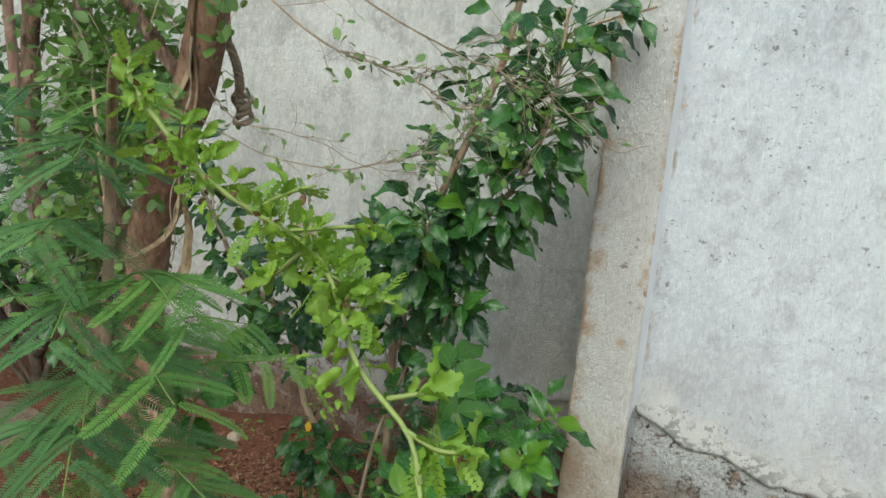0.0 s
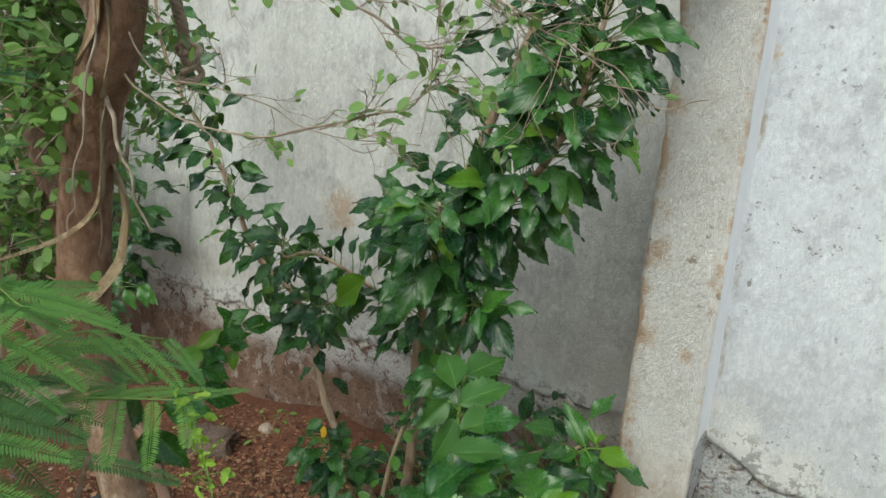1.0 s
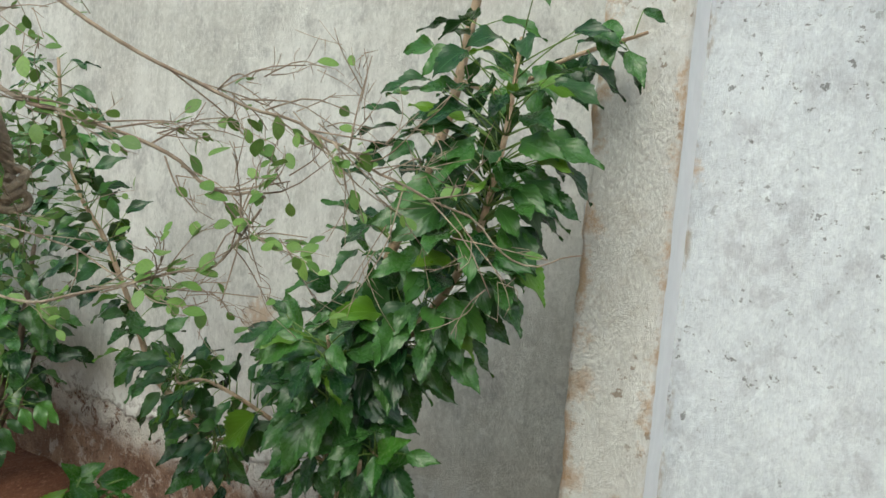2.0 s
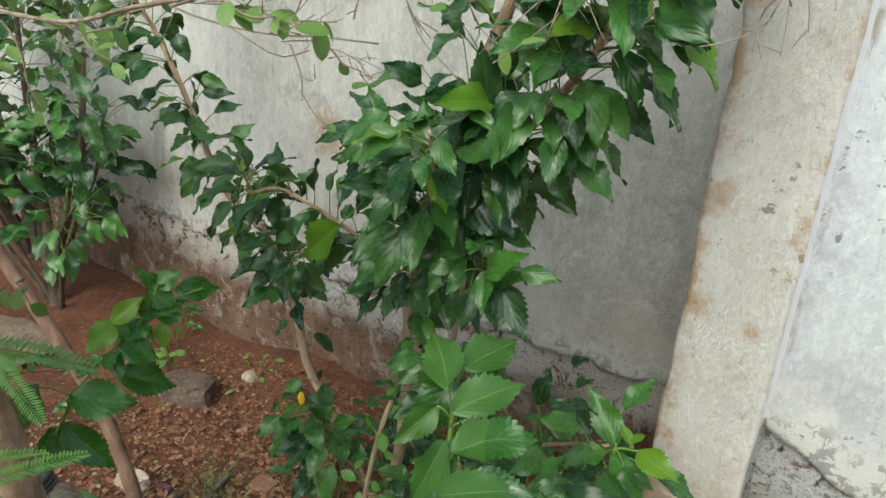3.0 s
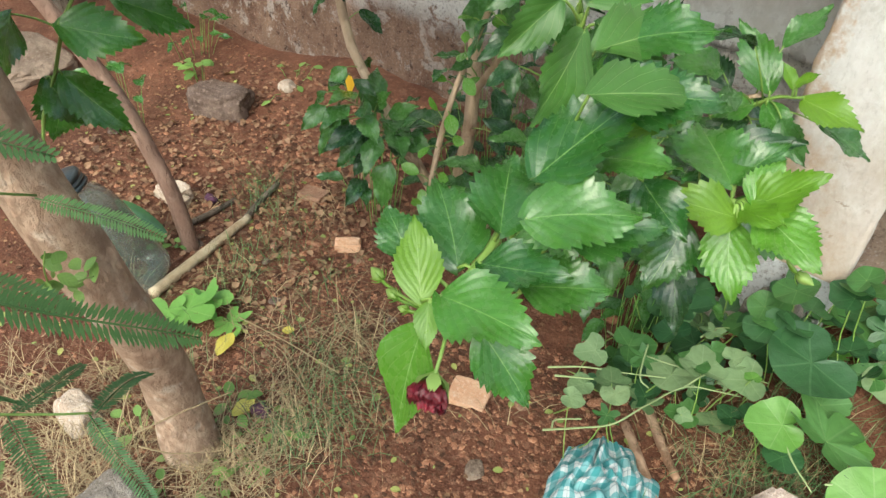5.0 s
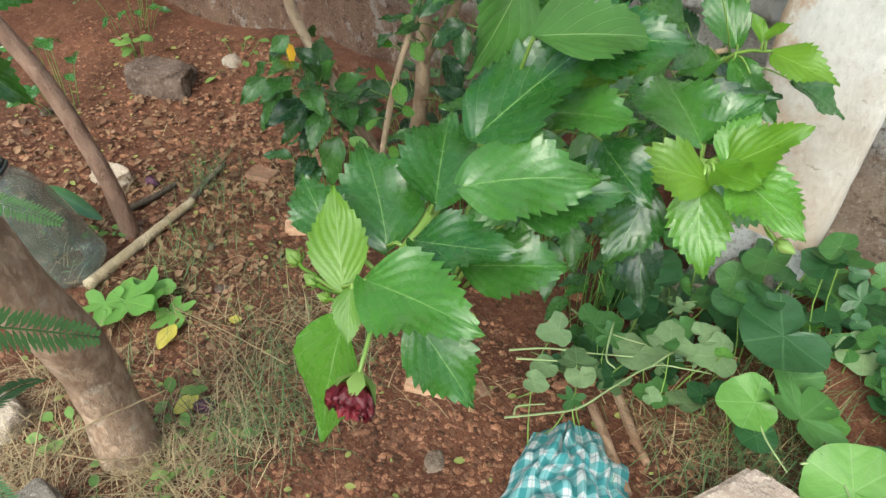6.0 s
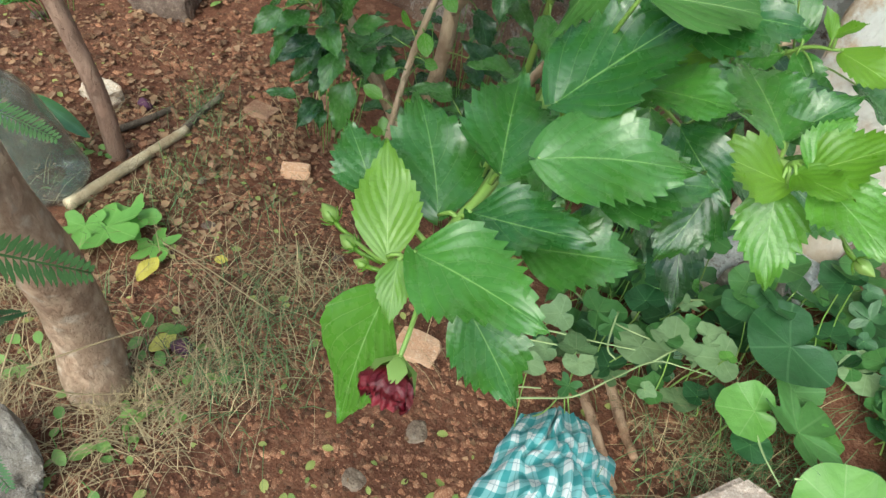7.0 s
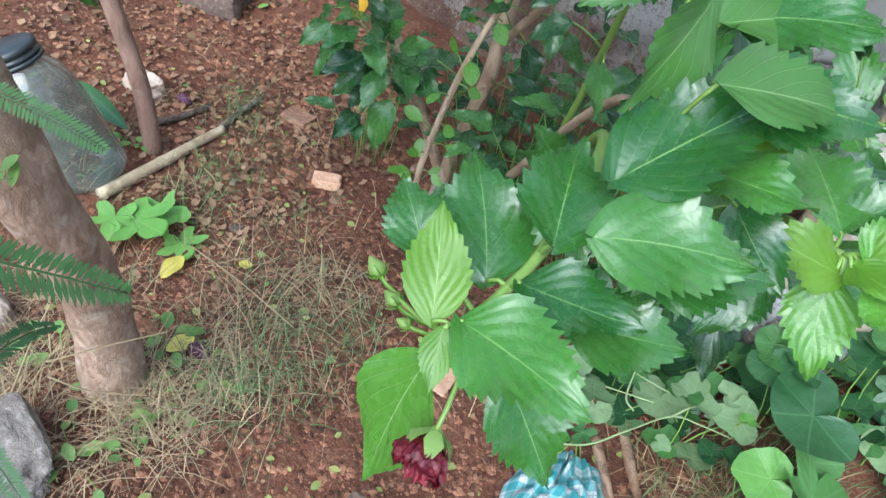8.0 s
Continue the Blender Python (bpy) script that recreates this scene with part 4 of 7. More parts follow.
# ---- hibiscus shoots reaching out towards the yard ----
def hibiscus_shoots():
    rng = random.Random(11)
    b = thing("hibiscus_shoots", (0.1, 2.04, ground_z(0.1, 2.04)), "hibiscus shoots with broad bright leaves, buds and a wilted bloom", "bush")
    stalks = Mesh()
    lines = [
        ([(0.06, 2.06, 0.05), (0.2, 1.93, 0.45), (0.32, 1.76, 0.68), (0.40, 1.6, 0.76), (0.44, 1.5, 0.785), (0.455, 1.43, 0.775), (0.456, 1.392, 0.77)], 0.008, 0.003),
        ([(0.08, 2.04, 0.08), (0.3, 1.9, 0.5), (0.48, 1.74, 0.72), (0.565, 1.652, 0.785)], 0.006, 0.003),
        ([(0.1, 2.05, 0.08), (0.28, 2.03, 0.42), (0.41, 2.01, 0.64), (0.475, 1.992, 0.728), (0.517, 1.985, 0.750)], 0.006, 0.0016),
        ([(0.07, 2.05, 0.1), (0.18, 1.95, 0.52), (0.25, 1.85, 0.80), (0.325, 1.74, 0.89), (0.39, 1.65, 0.875), (0.445, 1.56, 0.84), (0.462, 1.50, 0.805)], 0.0055, 0.0022),
        ([(0.2, 1.93, 0.45), (0.33, 1.83, 0.62), (0.43, 1.76, 0.75), (0.45, 1.7, 0.82)], 0.005, 0.003),
    ]
    for pts, r0, r1 in lines:
        m = Mesh()
        tube(m, pts, r0, r1, 26, 7, 0.1)
        part("stem", m, GREEN_STEM, b)
    s = [p for p, _, _ in lines]
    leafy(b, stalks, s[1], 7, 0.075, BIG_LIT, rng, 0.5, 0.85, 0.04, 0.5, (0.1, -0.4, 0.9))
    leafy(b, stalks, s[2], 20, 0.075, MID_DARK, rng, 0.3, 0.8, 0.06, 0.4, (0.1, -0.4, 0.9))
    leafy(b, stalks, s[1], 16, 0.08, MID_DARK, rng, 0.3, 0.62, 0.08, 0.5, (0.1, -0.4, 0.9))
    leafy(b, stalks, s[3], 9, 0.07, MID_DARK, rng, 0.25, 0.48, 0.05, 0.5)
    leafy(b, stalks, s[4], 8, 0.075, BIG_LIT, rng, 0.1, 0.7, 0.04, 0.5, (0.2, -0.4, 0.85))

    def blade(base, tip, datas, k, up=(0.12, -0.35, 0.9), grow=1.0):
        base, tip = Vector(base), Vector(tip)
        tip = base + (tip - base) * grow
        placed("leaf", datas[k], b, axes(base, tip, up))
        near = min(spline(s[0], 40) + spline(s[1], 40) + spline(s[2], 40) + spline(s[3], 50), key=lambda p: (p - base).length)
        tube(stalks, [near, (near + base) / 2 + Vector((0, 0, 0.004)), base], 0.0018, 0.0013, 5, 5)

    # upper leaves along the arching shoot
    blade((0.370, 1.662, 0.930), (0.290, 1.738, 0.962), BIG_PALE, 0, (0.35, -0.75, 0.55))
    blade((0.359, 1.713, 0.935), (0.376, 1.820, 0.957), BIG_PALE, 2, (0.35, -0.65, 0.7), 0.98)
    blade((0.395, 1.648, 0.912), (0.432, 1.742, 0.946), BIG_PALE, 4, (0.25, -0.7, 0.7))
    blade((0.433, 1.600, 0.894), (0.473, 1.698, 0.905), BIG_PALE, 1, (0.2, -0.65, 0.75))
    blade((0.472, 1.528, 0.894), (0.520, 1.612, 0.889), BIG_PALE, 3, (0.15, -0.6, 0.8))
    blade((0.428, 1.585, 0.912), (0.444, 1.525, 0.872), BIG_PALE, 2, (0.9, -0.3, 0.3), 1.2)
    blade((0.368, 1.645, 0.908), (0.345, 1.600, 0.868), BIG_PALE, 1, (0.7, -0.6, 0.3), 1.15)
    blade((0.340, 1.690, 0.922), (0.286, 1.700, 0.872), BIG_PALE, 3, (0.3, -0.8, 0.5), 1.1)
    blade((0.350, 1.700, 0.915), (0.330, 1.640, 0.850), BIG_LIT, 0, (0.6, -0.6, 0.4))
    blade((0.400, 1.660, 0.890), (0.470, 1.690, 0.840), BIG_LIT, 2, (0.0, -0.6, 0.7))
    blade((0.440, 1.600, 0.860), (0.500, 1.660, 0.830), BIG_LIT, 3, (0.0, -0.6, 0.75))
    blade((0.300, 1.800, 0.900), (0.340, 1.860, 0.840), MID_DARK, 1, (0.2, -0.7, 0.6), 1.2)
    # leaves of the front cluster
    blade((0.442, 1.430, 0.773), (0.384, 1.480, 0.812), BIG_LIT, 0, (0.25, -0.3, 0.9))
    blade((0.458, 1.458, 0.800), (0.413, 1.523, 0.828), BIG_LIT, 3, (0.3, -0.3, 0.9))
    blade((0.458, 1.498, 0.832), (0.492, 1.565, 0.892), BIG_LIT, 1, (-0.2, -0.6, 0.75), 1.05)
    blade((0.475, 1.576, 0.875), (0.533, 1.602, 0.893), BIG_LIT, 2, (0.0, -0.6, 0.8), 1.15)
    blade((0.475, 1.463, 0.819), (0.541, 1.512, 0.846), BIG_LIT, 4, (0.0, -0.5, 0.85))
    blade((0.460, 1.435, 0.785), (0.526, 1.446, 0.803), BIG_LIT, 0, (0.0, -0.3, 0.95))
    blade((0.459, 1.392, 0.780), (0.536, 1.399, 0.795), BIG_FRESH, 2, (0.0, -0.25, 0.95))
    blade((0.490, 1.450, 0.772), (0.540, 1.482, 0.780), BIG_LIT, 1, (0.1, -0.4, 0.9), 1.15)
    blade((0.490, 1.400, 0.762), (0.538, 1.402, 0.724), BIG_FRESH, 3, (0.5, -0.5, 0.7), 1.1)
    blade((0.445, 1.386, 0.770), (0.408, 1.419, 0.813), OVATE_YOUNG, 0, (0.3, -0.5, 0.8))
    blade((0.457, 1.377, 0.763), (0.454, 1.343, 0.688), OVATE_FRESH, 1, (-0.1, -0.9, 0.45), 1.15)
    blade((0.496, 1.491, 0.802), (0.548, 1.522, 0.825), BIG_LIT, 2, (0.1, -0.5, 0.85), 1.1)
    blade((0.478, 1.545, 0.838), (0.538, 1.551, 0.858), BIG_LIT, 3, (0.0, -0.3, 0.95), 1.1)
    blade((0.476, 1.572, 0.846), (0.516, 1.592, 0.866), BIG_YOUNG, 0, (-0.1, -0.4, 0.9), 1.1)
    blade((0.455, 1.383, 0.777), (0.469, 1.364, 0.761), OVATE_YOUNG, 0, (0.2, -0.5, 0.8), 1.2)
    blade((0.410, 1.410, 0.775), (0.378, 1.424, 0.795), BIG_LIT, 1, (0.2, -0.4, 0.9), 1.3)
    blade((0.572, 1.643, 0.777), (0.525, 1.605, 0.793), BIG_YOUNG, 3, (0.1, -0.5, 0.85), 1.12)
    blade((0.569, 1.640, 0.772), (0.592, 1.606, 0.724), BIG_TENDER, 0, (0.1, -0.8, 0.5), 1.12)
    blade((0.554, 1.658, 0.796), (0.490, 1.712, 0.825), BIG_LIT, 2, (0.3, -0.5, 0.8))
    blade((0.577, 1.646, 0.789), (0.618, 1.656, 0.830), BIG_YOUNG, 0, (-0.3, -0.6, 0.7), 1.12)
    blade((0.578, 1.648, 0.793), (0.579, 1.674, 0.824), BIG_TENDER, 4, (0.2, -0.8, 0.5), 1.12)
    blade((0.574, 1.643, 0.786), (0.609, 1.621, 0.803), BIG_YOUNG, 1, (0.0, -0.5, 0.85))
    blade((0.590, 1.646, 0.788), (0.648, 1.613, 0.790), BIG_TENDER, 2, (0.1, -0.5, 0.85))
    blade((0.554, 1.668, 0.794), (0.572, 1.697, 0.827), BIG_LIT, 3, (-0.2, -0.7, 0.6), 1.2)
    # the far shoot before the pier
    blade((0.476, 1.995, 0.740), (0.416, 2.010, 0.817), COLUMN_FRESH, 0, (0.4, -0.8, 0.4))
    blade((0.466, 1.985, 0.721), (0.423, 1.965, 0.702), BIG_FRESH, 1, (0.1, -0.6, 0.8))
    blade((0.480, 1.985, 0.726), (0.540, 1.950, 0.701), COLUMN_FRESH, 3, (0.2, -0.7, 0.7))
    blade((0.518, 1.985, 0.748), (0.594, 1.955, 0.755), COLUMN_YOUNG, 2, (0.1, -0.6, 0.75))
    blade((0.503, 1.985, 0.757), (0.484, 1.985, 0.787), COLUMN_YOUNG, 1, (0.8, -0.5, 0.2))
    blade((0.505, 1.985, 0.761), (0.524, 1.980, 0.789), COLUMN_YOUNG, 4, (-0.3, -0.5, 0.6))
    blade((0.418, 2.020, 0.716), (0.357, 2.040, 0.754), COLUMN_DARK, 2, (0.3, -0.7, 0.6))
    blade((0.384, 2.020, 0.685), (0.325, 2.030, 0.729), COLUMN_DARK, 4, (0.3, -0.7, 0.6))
    blade((0.463, 1.990, 0.696), (0.403, 1.960, 0.654), COLUMN_DARK, 0, (0.1, -0.6, 0.75))
    blade((0.488, 1.994, 0.700), (0.520, 1.975, 0.650), COLUMN_DARK, 1, (0.3, -0.7, 0.6))
    blade((0.432, 1.635, 0.890), (0.499, 1.663, 0.926), BIG_LIT, 4, (-0.1, -0.5, 0.85), 1.1)
    blade((0.432, 1.575, 0.855), (0.418, 1.634, 0.899), BIG_LIT, 1, (-0.5, -0.5, 0.7), 1.1)
    blade((0.500, 1.60, 0.800), (0.545, 1.575, 0.785), BIG_LIT, 0, (0.1, -0.5, 0.85), 1.2)
    part("stalk_mass", stalks, GREEN_STEM, b, kind="stuff")

    def bud(at, size, ang):
        m = Mesh()
        at = Vector(at)
        rows, sides = 7, 10
        d = Vector(ang).normalized()
        x = d.orthogonal().normalized()
        y = d.cross(x)
        prof = [0.35, 0.8, 1.0, 0.95, 0.72, 0.42, 0.08]
        v = [at + d * (size * 1.5 * i / (rows - 1)) + (x * math.cos(a) + y * math.sin(a)) * size * 0.5 * prof[i] * (1 + 0.06 * (j % 2))
             for i in range(rows) for j, a in enumerate([2 * math.pi * q / sides for q in range(sides)])]
        m.add(v, [(i * sides + j, i * sides + (j + 1) % sides, (i + 1) * sides + (j + 1) % sides, (i + 1) * sides + j) for i in range(rows - 1) for j in range(sides)])
        br = Mesh()
        for j in range(7):
            a = j * 0.9
            o = x * math.cos(a) + y * math.sin(a)
            tube(br, [at, at + o * size * 0.45 + d * size * 0.1, at + o * size * 0.8 + d * size * 0.55], 0.0009, 0.0004, 4, 3)
        tube(m, [at - d * size * 1.6 + Vector((0.004, 0.004, 0)), at - d * size * 0.6, at], 0.0013, 0.0016, 5, 5)
        ob = part("bud", m, HIB_YOUNG, b, "pale green closed bud")
        part("bracts", br, HIB_YOUNG, ob, kind="stuff")

    bud((0.398, 1.393, 0.757), 0.0095, (-0.9, 0.1, 0.25))
    bud((0.418, 1.390, 0.753), 0.0085, (-0.9, 0.0, 0.05))
    bud((0.432, 1.386, 0.752), 0.006, (-0.9, -0.2, -0.1))
    bud((0.634, 1.628, 0.762), 0.010, (0.9, -0.2, -0.1))
    m = Mesh()
    tube(m, [(0.456, 1.392, 0.770), (0.44, 1.39, 0.76), (0.41, 1.392, 0.755)], 0.0016, 0.0012, 8, 5)
    part("flower_stalk", m, GREEN_STEM, b)
    m = Mesh()
    tube(m, [(0.585, 1.645, 0.785), (0.615, 1.635, 0.77), (0.634, 1.628, 0.762)], 0.0014, 0.0012, 8, 5)
    part("flower_stalk", m, GREEN_STEM, b)
    m = Mesh()
    tube(m, [(0.462, 1.392, 0.768), (0.475, 1.38, 0.764), (0.484, 1.364, 0.758), (0.488, 1.3545, 0.7515)], 0.0016, 0.0014, 8, 6)
    part("flower_stalk", m, GREEN_STEM, b)
    # wilted bloom, hanging mouth downwards
    c, d = Vector((0.489, 1.352, 0.748)), Vector((0.28, -0.62, -0.62)).normalized()
    x = d.orthogonal().normalized()
    y = d.cross(x)
    cal = Mesh()
    for j in range(5):
        a = j * 1.2566
        o, w = x * math.cos(a) + y * math.sin(a), x * -math.sin(a) + y * math.cos(a)
        p = c - d * 0.006
        cal.add([p + w * 0.002, p - w * 0.002, p + o * 0.010 + d * 0.006 - w * 0.0055, p + o * 0.010 + d * 0.006 + w * 0.0055, p + o * 0.014 + d * 0.017], [(0, 1, 2, 3), (3, 2, 4)])
    bloom = part("bloom", cal, HIB_YOUNG, b, "wilted bloom with fresh green calyx")
    for j in range(16):
        pm = Mesh()
        a = j * 2.4
        n, q = 14, 15
        v = []
        core = 0.0125 * (1 - j / 19)
        for i in range(n):
            k = i / (n - 1)
            for l in range(q):
                s_ = (l / (q - 1) - 0.5) * 1.5
                aa = a + s_ * (0.6 + 0.5 * k)
                ruf = math.sin(l * 1.15 + j * 1.3) * 0.0014 * k
                r = 0.003 + core * math.sin(k * 2.35) ** 0.8 + ruf + 0.0034 * k * noise.noise(Vector((k * 9, s_ * 9, j * 5.1)))
                h = k * (0.0165 - 0.002 * math.cos(j) + 0.0025 * math.sin(j * 2.1)) + ruf * 0.8 + 0.005 * k * noise.noise(Vector((s_ * 9, k * 7, j * 3.3)))
                v.append(c + (x * math.cos(aa) + y * math.sin(aa)) * r + d * h)
        pm.add(v, [(i * q + l, i * q + l + 1, (i + 1) * q + l + 1, (i + 1) * q + l) for i in range(n - 1) for l in range(q - 1)])
        part("petal", pm, PETAL, bloom, "crumpled wine-red petal" if j == 0 else "")
    return b


hibiscus_shoots()


def far_shrub():
    rng = random.Random(21)
    b = thing("hibiscus_shrub", (-2.2, 2.2, ground_z(-2.2, 2.2)), "dark leafy shrub in the shade at the wall's foot", "shrub")
    stalks = Mesh()
    low = Mesh()
    for pts, n, size in (([(-2.15, 2.2, 0.0), (-2.0, 2.15, 0.25), (-1.85, 2.1, 0.45), (-1.7, 2.1, 0.6)], 26, 0.11), ([(-2.2, 2.2, 0.0), (-2.3, 2.1, 0.3), (-2.35, 2.0, 0.6), (-2.3, 1.95, 0.9)], 70, 0.12),
                         ([(-2.25, 2.2, 0.0), (-2.5, 2.1, 0.3), (-2.7, 2.05, 0.7), (-2.8, 2.0, 1.2)], 80, 0.13), ([(-2.2, 2.2, 0.0), (-2.1, 2.25, 0.35), (-1.95, 2.3, 0.65), (-1.85, 2.3, 0.9)], 30, 0.11)):
        m = Mesh()
        tube(m, pts, 0.012, 0.005, 14, 6, 0.2)
        part("stem", m, DARK_WOOD, b)
        leafy(b, stalks, pts, n, size, MID_DARK, rng, 0.5, 1.0, 0.12, 0.6, mass=low)
    part("leaf_mass", low, HIB_LEAF_MASS, b, kind="stuff")
    for pts, n in (([(-2.2, 2.2, -0.05), (-2.22, 2.2, 0.4), (-2.15, 2.15, 0.8), (-2.1, 2.12, 1.3)], 60), ([(-2.2, 2.2, 0.1), (-2.4, 2.2, 0.5), (-2.6, 2.15, 0.9), (-2.6, 2.1, 1.5)], 60),
                   ([(-2.2, 2.2, 0.2), (-2.0, 2.2, 0.5), (-1.85, 2.2, 0.75), (-1.75, 2.2, 1.15)], 46), ([(-2.3, 2.2, 0.2), (-2.4, 2.1, 0.9), (-2.3, 2.0, 1.5), (-2.1, 1.9, 2.1)], 80), ([(-2.4, 2.2, 0.2), (-2.7, 2.0, 0.9), (-2.8, 1.8, 1.5), (-2.7, 1.6, 2.1)], 80)):
        m = Mesh()
        tube(m, pts, 0.028, 0.008, 18, 7, 0.2)
        part("stem", m, DARK_WOOD, b)
        leafy(b, stalks, pts, n, 0.12, MID_DARK, rng, 0.45, 1.0, 0.13, 0.6)
    part("stalk_mass", stalks, GREEN_STEM, b, kind="stuff")


far_shrub()


# ---- tree with small round leaves ----
STRIPS = (([(-0.09, 1.27, 1.33), (-0.038, 1.29, 1.22), (-0.025, 1.28, 1.156), (-0.016, 1.262, 1.117), (-0.005, 1.208, 1.069), (0.007, 1.163, 1.045)], 0.034),
          ([(-0.03, 1.25, 1.40), (0.003, 1.235, 1.286), (0.006, 1.222, 1.221), (0.010, 1.172, 1.180), (0.004, 1.088, 1.153)], 0.014),
          ([(0.05, 1.215, 1.62), (0.04, 1.215, 1.5), (0.0, 1.2, 1.42)], 0.014), ([(0.04, 1.215, 1.58), (0.055, 1.22, 1.48), (0.045, 1.215, 1.38)], 0.010))


def round_leaf_tree():
    rng = random.Random(8)
    b = thing("thorny_tree", (-0.09, 1.40, ground_z(-0.09, 1.40)), "leaning brown-barked tree with thorny twigs and small round leaves", "tree")
    m = Mesh()
    tube(m, [(-0.08, 1.40, -0.04), (-0.098, 1.405, 0.10), (-0.104, 1.404, 0.20), (-0.090, 1.390, 0.30), (-0.064, 1.366, 0.40), (-0.056, 1.336, 0.50), (-0.075, 1.319, 0.60), (-0.105, 1.306, 0.70), (-0.147, 1.275, 0.95), (-0.121, 1.262, 1.17), (-0.065, 1.254, 1.35), (0.02, 1.25, 1.5), (0.06, 1.26, 1.8), (0.1, 1.3, 2.4)],
         0.042, 0.031, 110, 20, 0.10, radii=(0.056, 0.047, 0.042, 0.040, 0.039, 0.039, 0.038, 0.038, 0.040, 0.041, 0.040, 0.038, 0.035, 0.030))
    part("trunk", m, TREE_BARK, b)
    limbs = [
        ([(-0.13, 1.275, 1.05), (-0.25, 1.26, 1.25), (-0.36, 1.27, 1.5), (-0.42, 1.3, 2.0)], 0.026, 0.018),
        ([(-0.10, 1.315, 0.74), (-0.33, 1.25, 1.0), (-0.5, 1.24, 1.3), (-0.6, 1.3, 1.9)], 0.018, 0.020),
        ([(0.0, 1.25, 1.46), (-0.15, 1.22, 1.62), (-0.3, 1.2, 1.75), (-0.5, 1.2, 1.85)], 0.014, 0.008),
        ([(0.05, 1.255, 1.72), (0.2, 1.2, 1.64), (0.374, 1.205, 1.54), (0.447, 1.264, 1.514), (0.522, 1.306, 1.475), (0.56, 1.33, 1.468)], 0.0026, 0.0012),
        ([(0.06, 1.2, 1.55), (0.075, 1.18, 1.40), (0.073, 1.16, 1.27), (0.07, 1.15, 1.2)], 0.0022, 0.0012),
        ([(-0.02, 1.25, 1.45), (-0.005, 1.24, 1.36), (-0.008, 1.235, 1.25), (-0.012, 1.23, 1.14)], 0.0016, 0.0008),
        ([(0.07, 1.265, 1.9), (0.3, 1.23, 1.68), (0.463, 1.275, 1.58), (0.528, 1.322, 1.55), (0.596, 1.358, 1.523), (0.638, 1.392, 1.494), (0.695, 1.441, 1.46), (0.736, 1.47, 1.426), (0.784, 1.489, 1.442)], 0.0022, 0.0006),
        ([(0.0, 1.26, 1.42), (0.2, 1.22, 1.37), (0.388, 1.215, 1.362), (0.457, 1.268, 1.379), (0.519, 1.312, 1.407), (0.556, 1.33, 1.455)], 0.0016, 0.0010),
        ([(0.02, 1.25, 1.5), (0.12, 1.25, 1.42), (0.24, 1.3, 1.40), (0.34, 1.36, 1.36), (0.45, 1.42, 1.36)], 0.0014, 0.0007),
        ([(-0.02, 1.25, 1.4), (0.08, 1.22, 1.3), (0.12, 1.24, 1.2)], 0.004, 0.0015),
    ]
    for pts, r0, r1 in limbs:
        m = Mesh()
        if r0 < 0.01:
            pts = [Vector(p) + toward(rng, 0.004) for p in spline(pts, 2 * len(pts) + 3)]
        tube(m, pts, r0, r1, 40, 8 if r0 > 0.01 else 6, 0.15, knots=0.1)
        part("branch", m, UPPER_BARK if r0 > 0.01 else TWIG, b)
    twigs = Mesh()

    def fork(p, d, length, depth, leaf_chance):
        mid = p + d * length * 0.5 + toward(rng, length * 0.10)
        end = p + d * length + toward(rng, length * 0.16)
        end.x = min(end.x, 0.76 - 0.02 * rng.random())
        tube(twigs, [p, mid, end], 0.0004 + 0.00025 * depth, 0.0003 + 0.0001 * depth, 6, 4)
        for k in range(3 + depth):
            q = p + (end - p) * rng.uniform(0.15, 1.0)
            if rng.random() < leaf_chance:
                t = (d + toward(rng, 0.9)).normalized()
                n = rng.uniform(0.010, 0.022)
                placed("leaf", OVAL[rng.randrange(3)], b, axes(q, q + t * n, Vector((0.1, -0.5, 0.8)) + toward(rng, 0.5), n))
            elif rng.random() < 0.25:
                t = (d * 0.3 + toward(rng, 0.9)).normalized()
                tube(twigs, [q, q + t * 0.006, q + t * 0.013], 0.0006, 0.0002, 3, 3)
        if depth > 0:
            for k in range(2):
                q = p + (end - p) * rng.uniform(0.3, 0.95)
                fork(q, (d + toward(rng, 0.75)).normalized(), length * rng.uniform(0.5, 0.8), depth - 1, leaf_chance)

    for li, n, chance, ln in ((3, 14, 0.20, 0.085), (6, 18, 0.10, 0.09), (7, 9, 0.36, 0.07), (8, 7, 0.10, 0.07)):
        pts = spline(limbs[li][0], 30)
        for k in range(n):
            q = 8 + int((14 if li == 6 else 21) * (k + rng.random()) / n)
            q = min(q, 28)
            d = (pts[q + 1] - pts[q]).normalized()
            fork(pts[q], (d * 0.8 + toward(rng, 0.75)).normalized(), ln * rng.uniform(0.6, 1.2), 2, chance)
    # low sprig of round leaves beside the trunk
    for pts in ([(-0.09, 1.30, 0.52), (-0.02, 1.275, 0.56), (0.0, 1.27, 0.60), (0.01, 1.275, 0.63)], [(-0.05, 1.285, 0.54), (0.0, 1.29, 0.57), (0.02, 1.31, 0.58)]):
        m = Mesh()
        tube(m, pts, 0.0014, 0.0008, 14, 6, 0.1)
        part("branch", m, GREEN_STEM, b)
        line = spline(pts, 20)
        for k in range(9):
            q = line[6 + int(13 * k / 9)] + toward(rng, 0.012)
            t = (toward(rng) + Vector((0.3, 0.1, 0.2))).normalized()
            n = rng.uniform(0.014, 0.026)
            placed("leaf", OVAL[k % 3], b, axes(q, q + t * n, Vector((0.3, -0.4, 0.8)) + toward(rng, 0.4), n))
    m = Mesh()
